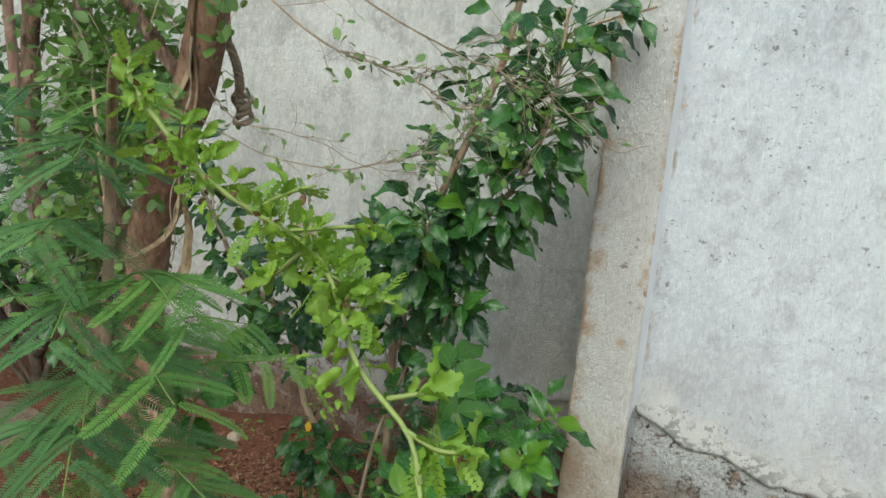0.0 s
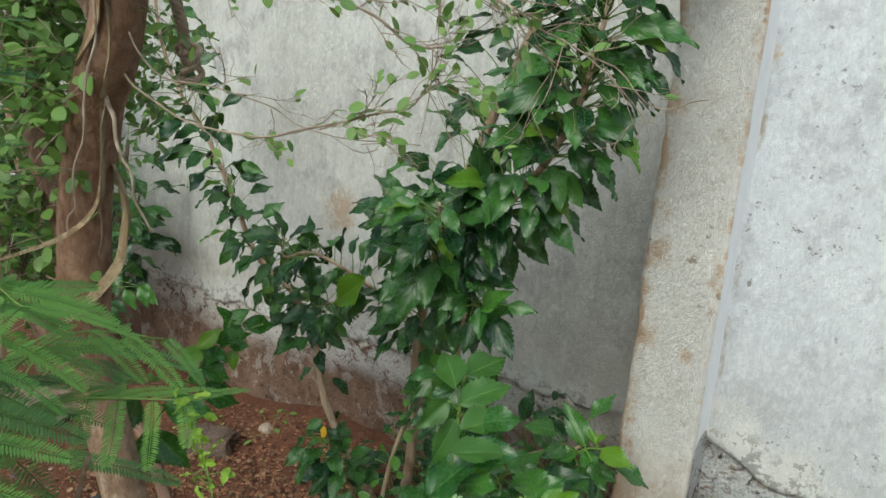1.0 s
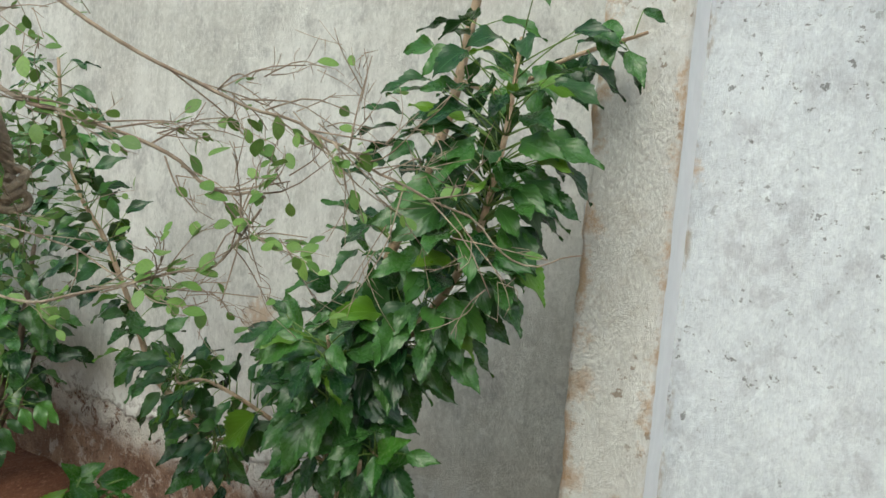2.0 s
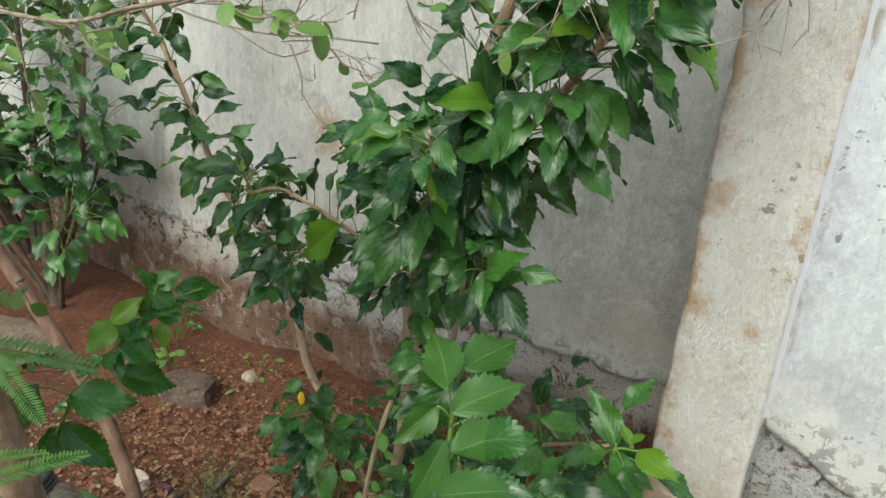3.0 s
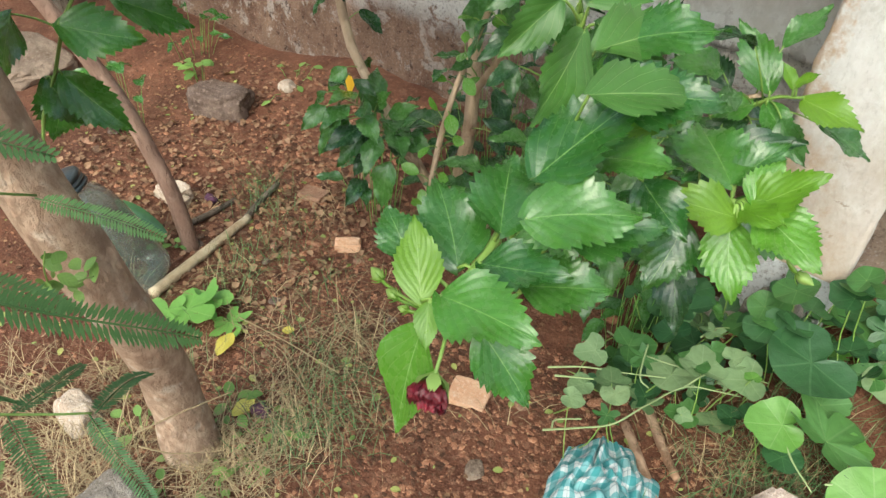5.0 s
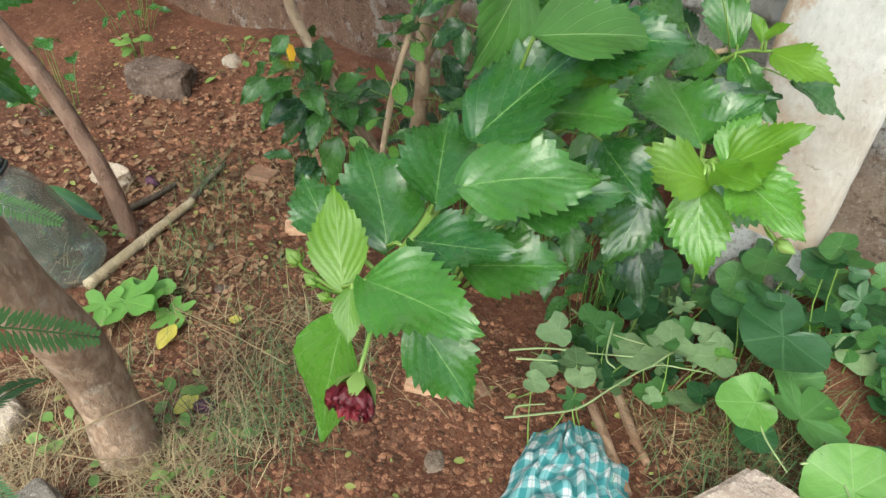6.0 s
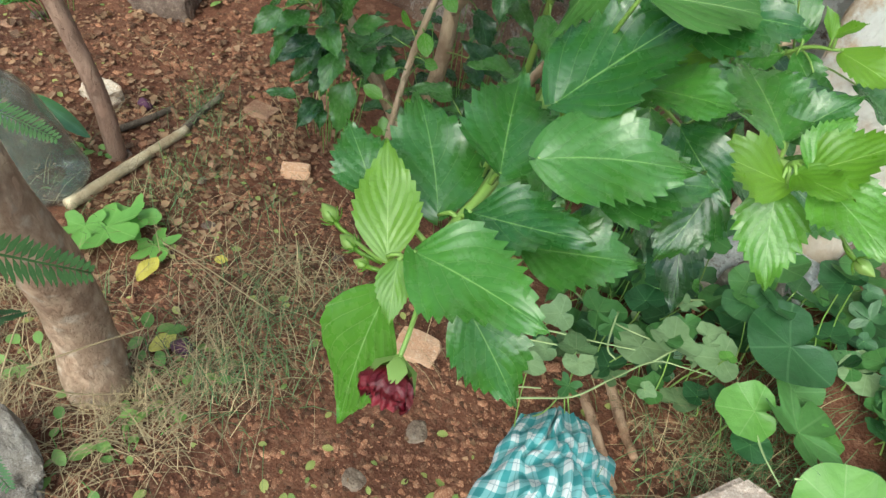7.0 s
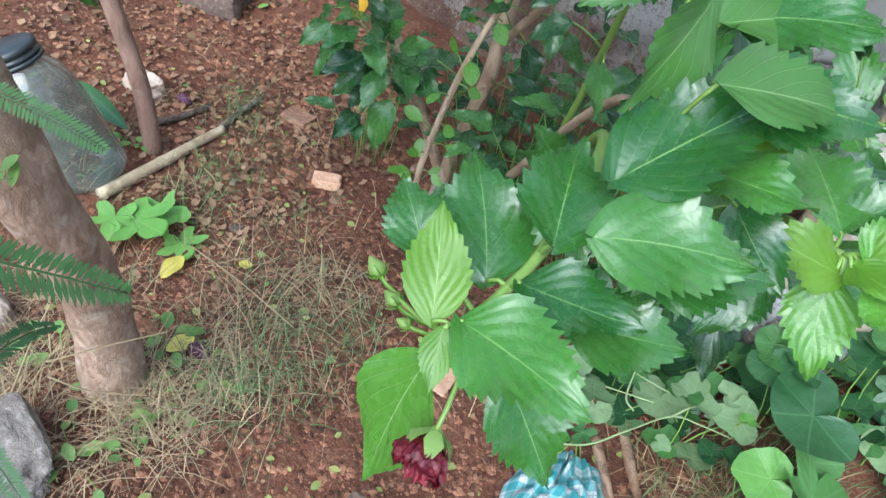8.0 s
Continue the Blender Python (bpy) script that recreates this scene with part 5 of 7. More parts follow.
    tube(m, [(-0.135, 1.29, 0.885), (-0.12, 1.315, 0.871), (-0.12, 1.353, 0.862), (-0.12, 1.395, 0.850)], 0.0016, 0.0009, 12, 5, 0.1)
    part("branch", m, TWIG, b)
    for k, (y, z) in enumerate(((1.334, 0.878), (1.353, 0.870), (1.379, 0.863), (1.372, 0.873), (1.391, 0.871), (1.390, 0.856), (1.328, 0.862))):
        q = Vector((-0.12, y, 0.859 + 0.25 * (z - 0.859)))
        t = Vector((0.004 * math.sin(k * 2.0), 0.006 * math.cos(k * 1.7), z - q.z + 0.004)).normalized()
        placed("leaf", OVAL[k % 3], b, axes(q, q + t * 0.016, (0.8, -0.5, 0.3), 0.017))
    part("twig_mass", twigs, TWIG, b, "bare grey-brown thorny twigs", kind="stuff")
    # dense leaves round the trunk and the upper limbs
    mass, sprays = Mesh(), Mesh()
    shape = OVAL_SHAPES

    def scatter(centre, size, n, lo=0.016, hi=0.032):
        for k in range(n):
            c = Vector(centre) + Vector((rng.gauss(0, size[0]), rng.gauss(0, size[1]), rng.gauss(0, size[2])))
            d = toward(rng).normalized()
            tube(sprays, [c - d * 0.05, c + Vector((0, 0, 0.006)), c + d * 0.05], 0.0012, 0.0006, 4, 3)
            for j in range(5):
                p = c + d * (0.05 - 0.024 * j)
                t = (d * 0.5 + toward(rng, 1.0) + Vector((0, -0.2, -0.1))).normalized()
                n_ = rng.uniform(lo, hi)
                mm = axes(p, p + t * n_, Vector((0.1, -0.4, 0.85)) + toward(rng, 0.5), n_)
                s = shape[rng.randrange(3)]
                mass.add([mm @ Vector(v) for v in s.v], s.f, s.uv)

    for centre, size, n in (((-0.392, 1.337, 1.41), 0.09, 130), ((-0.293, 1.264, 1.212), 0.08, 80), ((-0.615, 1.564, 1.484), 0.11, 130), ((-0.376, 1.267, 1.094), 0.09, 70),
                            ((-0.221, 1.229, 1.489), 0.07, 100), ((-0.10, 1.19, 1.36), 0.05, 22), ((-0.45, 1.30, 1.75), 0.14, 130), ((0.05, 1.22, 1.74), 0.09, 60)):
        scatter(centre, (size, size * 0.7, size * 1.1), n, 0.018, 0.036)
    part("crown", mass, ROUND_LEAF_MASS, b, "crown of small round green leaves", kind="stuff")
    part("sprays", sprays, TWIG, b, kind="stuff")
    # peeling strips of dry bark
    for pts, w in STRIPS:
        st = Mesh()
        line = spline(pts, 16)
        v = []
        for i, p in enumerate(line):
            k = math.sin(math.pi * (i + 0.5) / 16) ** 0.5 * w * 0.5
            c = 0.5 + 0.5 * math.sin(i * 0.45)
            v += [p + Vector((k, -0.002 - 0.008 * c, 0)), p + Vector((0.1 * k, 0.002, 0)), p + Vector((-k, -0.004 * c, 0.004))]
        st.add(v, [(i * 3 + j, i * 3 + j + 1, (i + 1) * 3 + j + 1, (i + 1) * 3 + j) for i in range(15) for j in range(2)])
        part("bark_strip", st, SHEATH, b, "peeling dry bark strip")
    return b


round_leaf_tree()


def sapling():
    b = thing("young_tree", (-0.64, 1.747, ground_z(-0.64, 1.747)), "thin young tree with smooth brown stem rising from the soil", "tree")
    m = Mesh()
    tube(m, [(-0.638, 1.747, -0.02), (-0.655, 1.742, 0.12), (-0.69, 1.73, 0.24), (-0.735, 1.70, 0.4), (-0.85, 1.63, 0.63), (-0.93, 1.57, 0.82), (-1.0, 1.5, 1.2), (-1.05, 1.45, 1.9)], 0.021, 0.014, 40, 10, 0.06)
    part("trunk", m, SMOOTH_BARK, b)
    return b


sapling()


def side_sprig():
    b = thing("hibiscus_sprig", (-0.19, 1.44, ground_z(-0.19, 1.44)), "small hibiscus sprig with glossy mid-green leaves beside the tree trunk", "plant")
    stalks = Mesh()
    lines = [[(-0.19, 1.44, -0.02), (-0.11, 1.405, 0.22), (-0.075, 1.385, 0.36), (-0.145, 1.365, 0.52), (-0.19, 1.37, 0.64), (-0.175, 1.405, 0.73), (-0.12, 1.42, 0.82), (-0.10, 1.465, 0.875), (-0.098, 1.505, 0.905), (-0.095, 1.53, 0.955)],
             [(-0.10, 1.465, 0.875), (-0.10, 1.52, 0.90), (-0.095, 1.56, 0.925), (-0.085, 1.60, 0.935)]]
    near = [q for pts in lines for q in spline(pts, 60)]
    for pts in lines:
        m = Mesh()
        tube(m, pts, 0.0032, 0.0016, 30, 6, 0.1)
        part("stem", m, GREEN_STEM, b)

    def blade(base, tip, datas, k, up=(0.6, -0.5, 0.65), grow=1.0):
        base, tip = Vector(base), Vector(tip)
        tip = base + (tip - base) * grow
        placed("leaf", datas[k], b, axes(base, tip, up))
        q = min(near, key=lambda p: (p - base).length)
        tube(stalks, [q, (q + base) / 2 + Vector((0, 0, 0.004)), base], 0.0015, 0.0011, 5, 4)

    blade((-0.118, 1.403, 0.805), (-0.070, 1.471, 0.777), BIG_FRESH, 0, (0.5, -0.6, 0.7), 1.04)
    blade((-0.170, 1.410, 0.726), (-0.106, 1.446, 0.652), COLUMN_FRESH, 1, (0.6, -0.6, 0.5))
    blade((-0.109, 1.469, 0.820), (-0.090, 1.551, 0.777), COLUMN_FRESH, 2, (0.6, -0.5, 0.7), 1.08)
    blade((-0.160, 1.373, 0.813), (-0.172, 1.340, 0.738), BIG_FRESH, 4, (0.25, -0.9, 0.1))
    blade((-0.200, 1.420, 0.705), (-0.215, 1.395, 0.620), BIG_FRESH, 3, (0.85, -0.35, 0.2), 1.05)
    blade((-0.185, 1.395, 0.72), (-0.150, 1.41, 0.66), BIG_LIT, 2, (0.75, -0.45, 0.3))
    blade((-0.100, 1.459, 0.912), (-0.080, 1.492, 0.944), MID_YOUNG, 1, (0.6, -0.7, 0.3), 1.15)
    blade((-0.100, 1.463, 0.909), (-0.085, 1.409, 0.890), BIG_YOUNG, 0, (0.7, -0.5, 0.45))
    for k, (base, tip) in enumerate((((-0.1, 1.506, 0.907), (-0.08, 1.504, 0.939)), ((-0.1, 1.503, 0.914), (-0.08, 1.566, 0.927)), ((-0.1, 1.508, 0.899), (-0.08, 1.469, 0.889)),
                                     ((-0.1, 1.507, 0.896), (-0.08, 1.511, 0.876)), ((-0.1, 1.469, 0.87), (-0.08, 1.521, 0.848)), ((-0.1, 1.464, 0.864), (-0.08, 1.454, 0.833)),
                                     ((-0.1, 1.426, 0.849), (-0.08, 1.397, 0.86)), ((-0.1, 1.442, 0.845), (-0.08, 1.448, 0.873)), ((-0.1, 1.531, 0.901), (-0.08, 1.562, 0.9)),
                                     ((-0.1, 1.464, 0.912), (-0.08, 1.476, 0.885)), ((-0.1, 1.518, 0.952), (-0.08, 1.548, 0.913)), ((-0.1, 1.563, 0.938), (-0.08, 1.629, 0.926)),
                                     ((-0.1, 1.53, 0.95), (-0.085, 1.56, 0.975)), ((-0.1, 1.53, 0.95), (-0.09, 1.50, 0.985)))):
        blade(base, tip, (BIG_FRESH, MID_FRESH)[k % 2], k % 5, (0.55, -0.55, 0.6 + 0.2 * math.sin(k * 2.1)), 1.08)
    blade((-0.1, 1.537, 0.890), (-0.08, 1.526, 0.854), MID_YOUNG, 2)
    part("stalk_mass", stalks, GREEN_STEM, b, kind="stuff")


side_sprig()


# ---- feather-leaved shrub ----
def feather_shrub():
    rng = random.Random(14)
    b = thing("feather_leaf_shrub", (0.1, 0.98, ground_z(0.1, 0.98)), "shrub with feathery leaves and lime-green young shoots", "shrub")
    stems = [([(0.1, 0.98, -0.02), (0.12, 0.98, 0.5), (0.16, 0.98, 1.0), (0.2, 0.96, 1.35), (0.35, 0.86, 1.46), (0.50, 0.77, 1.47)], 0.011, 0.005),
             ([(0.12, 0.98, 0.4), (0.05, 1.05, 0.8), (0.02, 1.08, 1.15), (0.0, 1.06, 1.45)], 0.007, 0.003),
             ([(0.12, 0.98, 0.5), (0.2, 1.05, 0.75), (0.22, 1.1, 0.95)], 0.006, 0.003)]
    for pts, r0, r1 in stems:
        m = Mesh()
        tube(m, pts, r0, r1, 24, 7, 0.1)
        part("stem", m, HIB_BARK, b)
    ribs = Mesh()

    def compound(base, tip, pairs, n, fresh=False, sag=0.05, light=False):
        base, tip = Vector(base), Vector(tip)
        mid = (base + tip) / 2 + Vector((0, 0, sag))
        line = tube(ribs, [base, mid, tip], 0.0022, 0.0010, 16, 5)
        for i in range(pairs):
            q = int(3 + 12 * i / max(1, pairs - 1))
            p, d = line[q], (line[min(15, q + 1)] - line[q - 1]).normalized()
            side = d.cross(Vector((0, 0, 1))).normalized()
            for s in (-1, 1):
                t = (side * s + d * 0.55 + Vector((0, 0, -0.25 + rng.uniform(-0.2, 0.12))) + toward(rng, 0.12)).normalized()
                k = n * rng.uniform(0.8, 1.12) * (1 - 0.35 * (i / pairs))
                datas = FRONDS_FRESH if light or (fresh and i >= pairs - 2) else FRONDS
                placed("frond", datas[rng.randrange(len(datas))], b, axes(p, p + t * k, Vector((0.15, -0.25, 0.95)) + toward(rng, 0.25), k))

    # branch with a curled yellow-green tip
    compound((0.14, 0.98, 0.99), (0.39, 1.125, 1.075), 7, 0.125, False, 0.02, True)
    tip_line = [(0.39, 1.125, 1.075), (0.44, 1.105, 1.07), (0.49, 1.085, 1.06), (0.525, 1.07, 1.045)]
    tube(ribs, tip_line, 0.0012, 0.0008, 12, 5)
    for k, q in enumerate(spline(tip_line, 34)):
        t = (toward(rng) + Vector((0.3, 0, 0.3))).normalized()
        n_ = rng.uniform(0.008, 0.020)
        base_ = q + toward(rng, 0.012)
        tube(ribs, [q, (q + base_) / 2, base_], 0.0006, 0.0005, 3, 3)
        placed("young_leaf", CURLED[k % 4], b, axes(base_, base_ + t * n_, toward(rng) + Vector((0, -0.5, 0.5)), n_))

    def single(base, tip, stem, fresh=False, data=0):
        base, tip = Vector(base), Vector(tip)
        placed("frond", FRONDS_FRESH[data % 2] if fresh else NARROW[data % 3], b, axes(base, tip, (0.2, -0.35, 0.9)))
        tube(ribs, [stem, (Vector(stem) + base) / 2 + Vector((0, 0, 0.02)), base], 0.0022, 0.0014, 12, 5)

    single((0.02, 1.14, 0.86), (0.141, 1.274, 0.812), (0.05, 1.05, 0.80), False, 1)
    single((-0.01, 1.15, 1.02), (0.079, 1.357, 0.976), (0.04, 1.06, 0.90), False, 2)
    single((0.11, 1.12, 0.80), (0.212, 1.226, 0.714), (0.12, 0.99, 0.66), False, 0)
    single((0.215, 1.17, 0.775), (0.256, 1.31, 0.649), (0.20, 1.05, 0.75), False, 3)
    single((0.0, 1.29, 0.69), (0.11, 1.356, 0.662), (0.05, 1.05, 0.80), False, 1)
    single((0.15, 1.03, 1.07), (0.216, 1.157, 1.086), (0.14, 0.98, 0.98), True, 0)
    single((0.13, 0.98, 1.06), (0.208, 1.056, 1.004), (0.14, 0.97, 0.98), True, 1)
    # small round-leaved sprig between the fronds
    compound((0.14, 0.98, 0.80), (0.28, 1.08, 0.86), 4, 0.11)
    compound((0.16, 0.98, 1.1), (0.36, 0.98, 1.2), 5, 0.14, False, 0.05, True)
    compound((0.16, 0.98, 1.02), (0.22, 1.2, 1.08), 5, 0.13, False, 0.05, True)
    compound((0.15, 0.98, 1.0), (0.3, 0.86, 1.02), 5, 0.14)
    compound((0.13, 0.98, 0.78), (0.36, 0.98, 0.8), 5, 0.14)
    compound((0.12, 0.98, 0.6), (0.27, 1.2, 0.66), 5, 0.12)
    compound((0.12, 0.98, 0.6), (0.3, 1.05, 0.6), 5, 0.12)
    compound((0.04, 1.06, 0.9), (0.0, 1.22, 0.98), 4, 0.12)
    compound((0.2, 0.96, 1.34), (0.26, 1.0, 1.46), 4, 0.11, True)
    compound((0.1, 0.98, 0.4), (0.2, 1.16, 0.46), 4, 0.11)
    compound((0.14, 0.98, 0.92), (0.18, 0.8, 0.95), 5, 0.14)
    compound((0.18, 0.96, 1.3), (0.28, 0.86, 1.36), 5, 0.13)
    compound((0.17, 0.97, 1.25), (0.1, 0.86, 1.36), 4, 0.14)
    compound((0.16, 0.97, 1.12), (0.30, 0.82, 1.15), 5, 0.14)
    compound((0.15, 0.97, 1.05), (0.42, 0.90, 1.08), 5, 0.14, True)
    compound((0.2, 0.96, 1.36), (0.3, 0.9, 1.44), 4, 0.11, True)
    compound((0.14, 0.97, 0.95), (0.36, 0.80, 0.98), 5, 0.14)
    compound((0.17, 0.97, 1.15), (0.40, 0.93, 1.17), 5, 0.13, False, 0.05, True)
    compound((0.2, 0.96, 1.36), (0.14, 0.84, 1.42), 4, 0.13)
    compound((0.17, 0.97, 1.2), (0.24, 0.82, 1.25), 5, 0.13)
    compound((0.13, 0.98, 0.88), (0.45, 0.95, 0.93), 6, 0.13, False, 0.05, True)
    part("leaf_ribs", ribs, GREEN_STEM, b, kind="stuff")
    # young shoot arching out over the path
    arch = [(0.50, 0.77, 1.47), (0.56, 0.735, 1.462), (0.631, 0.687, 1.441), (0.689, 0.684, 1.399), (0.736, 0.672, 1.382), (0.789, 0.673, 1.364), (0.824, 0.670, 1.353), (0.850, 0.661, 1.331), (0.879, 0.643, 1.307), (0.916, 0.635, 1.287), (0.932, 0.626, 1.269)]
    m = Mesh()
    tube(m, arch, 0.0022, 0.0013, 36, 7, 0.1, knots=0.3)
    part("shoot", m, YOUNG_STEM, b, "lime-green young shoot")
    pts = spline(arch, 60)

    def tuft(p, d, reach, lo, hi):
        out = (toward(rng).normalized() + d * 0.4 + Vector((0, 0, 0.15))).normalized()
        base = p + out * rng.uniform(0.0, reach)
        n, pick = rng.uniform(lo, hi), rng.random()
        if pick < 0.10:
            n *= 0.4
        data = BROWNED[0] if pick < 0.10 else MINI[rng.randrange(3)] if pick < 0.5 else CURLED[rng.randrange(4)]
        placed("young_leaf", data, b, axes(base, base + (out + toward(rng, 0.5)).normalized() * n, toward(rng), n))

    for i in range(250):
        k = rng.random() ** 1.2
        q = min(58, 10 + int(38 * k))
        tuft(pts[q], (pts[q + 1] - pts[q]).normalized(), 0.022 * (1 - 0.5 * k), 0.009, 0.020)
    side = (((0.916, 0.635, 1.287), (0.932, 0.641, 1.280), (0.948, 0.650, 1.282), 26, 0.006), ((0.90, 0.64, 1.297), (0.915, 0.647, 1.302), (0.929, 0.652, 1.307), 3, 0.003),
            ((0.835, 0.667, 1.345), (0.855, 0.673, 1.337), (0.874, 0.679, 1.333), 12, 0.007), ((0.815, 0.668, 1.354), (0.797, 0.663, 1.336), (0.778, 0.659, 1.323), 12, 0.008),
            ((0.795, 0.672, 1.362), (0.826, 0.682, 1.368), (0.855, 0.690, 1.373), 14, 0.006), ((0.77, 0.672, 1.37), (0.792, 0.674, 1.383), (0.815, 0.676, 1.391), 10, 0.006),
            ((0.928, 0.628, 1.272), (0.934, 0.624, 1.262), (0.937, 0.62, 1.25), 16, 0.005))
    for a, c, e, n, reach in side:
        m = Mesh()
        line = tube(m, [a, c, e], 0.0016, 0.0010, 12, 5)
        part("side_shoot", m, YOUNG_STEM, b)
        for j in range(n):
            q = 3 + int(8 * j / n)
            tuft(line[q], (line[q] - line[q - 1]).normalized(), reach, 0.009, 0.020)
    for base, tip in (((0.914, 0.646, 1.300), (0.934, 0.654, 1.314)), ((0.845, 0.668, 1.338), (0.868, 0.677, 1.335)), ((0.80, 0.664, 1.34), (0.781, 0.659, 1.328))):
        placed("young_leaf", CURLED[1], b, axes(base, tip, (0.3, -0.8, 0.5)))


feather_shrub()


# ---- things on the ground ----
def flat_stone(name, x, y, size, mat, label, seed, lift=0.3, group="", cat="stone", rot=0.0, flat=0.5, rough=0.35):
    z = ground_z(x, y)
    m = stone_mesh((0, 0, 0), size, seed, 5 if size[0] > 0.045 else 3, rough, flat)
    c, s = math.cos(rot), math.sin(rot)
    m.v = [(x + p[0] * c - p[1] * s, y + p[0] * s + p[1] * c, z + size[2] * lift + p[2]) for p in m.v]
    return lone(name, m, mat, (x, y, z), label, cat, group, smooth=False)


def stone_block(corner, d1, d2, n1, n2, top, mat, label):
    """An angular broken block: a flat rough top from one corner along two edges, sides down into the soil."""
    bm = bmesh.new()
    bmesh.ops.create_cube(bm, size=1)
    bmesh.ops.bevel(bm, geom=bm.edges[:], offset=0.05, segments=2, affect="EDGES")
    bmesh.ops.subdivide_edges(bm, edges=[e for e in bm.edges if e.calc_length() > 0.3], cuts=14, use_grid_fill=True)
    bmesh.ops.triangulate(bm, faces=bm.faces[:])
    low = min(ground_z(*corner), ground_z(corner[0], corner[1] - 0.15)) - 0.03
    m = Mesh()
    verts = []
    for v in bm.verts:
        a, b, c = v.co.x + 0.5, v.co.y + 0.5, v.co.z + 0.5
        flare = 1 + 0.16 * (1 - c)
        x = corner[0] + (d1[0] * n1 * a + d2[0] * n2 * b) * flare
        y = corner[1] + (d1[1] * n1 * a + d2[1] * n2 * b) * flare
        z = low + (top - low) * c * (1 - 0.22 * a * b)
        p = Vector((x, y, z))
        k = noise.noise(p * 11) * 0.010 + noise.noise(p * 32) * 0.005 + noise.noise(p * 90) * 0.002
        verts.append((x + k, y + k * 0.6, z + k * 1.1))
    bm.verts.index_update()
    m.add(verts, [tuple(v.index for v in f.verts) for f in bm.faces])
    bm.free()
    return lone("stone", m, mat, (corner[0], corner[1], low), label, "stone", smooth=False)


flat_stone("rock", -1.13, 2.19, (0.095, 0.06, 0.055), DARK_STONE, "dark earthy rock half sunk in red soil", 1, 0.3, rough=0.55, flat=0.95, rot=0.4)
flat_stone("stone", -0.035, 1.22, (0.085, 0.055, 0.045), GREY_STONE, "grey weathered stone lying in dry grass", 2, 0.4, rough=0.6, flat=0.9)
stone_block((0.705, 1.855), (-0.39, -0.92), (0.86, -0.10), 0.17, 0.17, 0.285, BLOCK_STONE, "pinkish rough stone block beside the creeper")
flat_stone("stone", -0.86, 1.84, (0.056, 0.036, 0.038), PINK_STONE, "small whitish stone on the soil", 4, rough=0.7, flat=0.95)
flat_stone("stone", -1.95, 1.9, (0.22, 0.16, 0.07), TAN_STONE, "tan flat stone slab on the ground", 5, 0.2)
flat_stone("stone", -0.33, 1.31, (0.05, 0.035, 0.04), PINK_STONE, "pale stone among grass by the trunk", 6)
flat_stone("stone", 0.49, 2.17, (0.035, 0.02, 0.03), GREY_STONE, "grey lump of mortar at the pier's foot", 7, 0.3, rough=0.65, flat=0.85)
flat_stone("stone", 0.57, 2.165, (0.045, 0.028, 0.075), GREY_STONE, "grey lump of mortar at the pier's foot", 17, 0.35, rough=0.65, flat=0.85)
flat_stone("stone", -1.0, 2.35, (0.03, 0.025, 0.02), PINK_STONE, "small pale stone below the wall", 8)
rs = random.Random(2)
for k in range(46):
    x, y = rs.uniform(-1.5, 0.5), rs.uniform(1.35, 2.4)
    q = rs.uniform(0.006, 0.016)
    flat_stone("pebble", x, y, (q * 1.3, q, q * 0.6), (GRIT, TAN_STONE, DARK_BRICK, DARK_STONE)[k % 4], "small stone chip on red soil", 20 + k, 0.2, "stone chips", "pebble", rs.uniform(0, 3))


def brick_bit(x, y, sx, sy, sz, rot, label, seed, mat=BRICK):
    z = ground_z(x, y)
    bm = bmesh.new()
    bmesh.ops.create_cube(bm, size=1)
    bmesh.ops.bevel(bm, geom=bm.edges[:], offset=0.03, segments=1, affect="EDGES")
    bmesh.ops.subdivide_edges(bm, edges=bm.edges[:], cuts=2, use_grid_fill=True)
    m = Mesh()
    c, s = math.cos(rot), math.sin(rot)
    bm.verts.ensure_lookup_table()
    v = []
    for p in bm.verts:
        q = p.co + Vector((1, 1, 1)) * 0.10 * noise.noise(p.co * 2.9 + Vector((seed, 0, 0)))
        a, b_ = q.x * sx, q.y * sy
        v.append((x + a * c - b_ * s, y + a * s + b_ * c, z + sz * 0.25 + q.z * sz))
    m.add(v, [tuple(i.index for i in f.verts) for f in bm.faces])
    bm.free()
    lone("brick_piece", m, mat, (x, y, z), label, "brick", "broken bricks", smooth=False)


brick_bit(-0.355, 2.01, 0.062, 0.036, 0.03, 0.75, "broken piece of orange brick on soil", 1)
brick_bit(-0.58, 2.09, 0.07, 0.05, 0.02, 0.3, "flat brown brick fragment sunk in soil", 2, DARK_BRICK)
brick_bit(-0.46, 2.22, 0.065, 0.05, 0.05, 1.1, "reddish brick fragment below the bush", 3, DARK_BRICK)
brick_bit(0.215, 1.79, 0.07, 0.06, 0.015, 0.4, "flat orange tile fragment on gravel", 4)


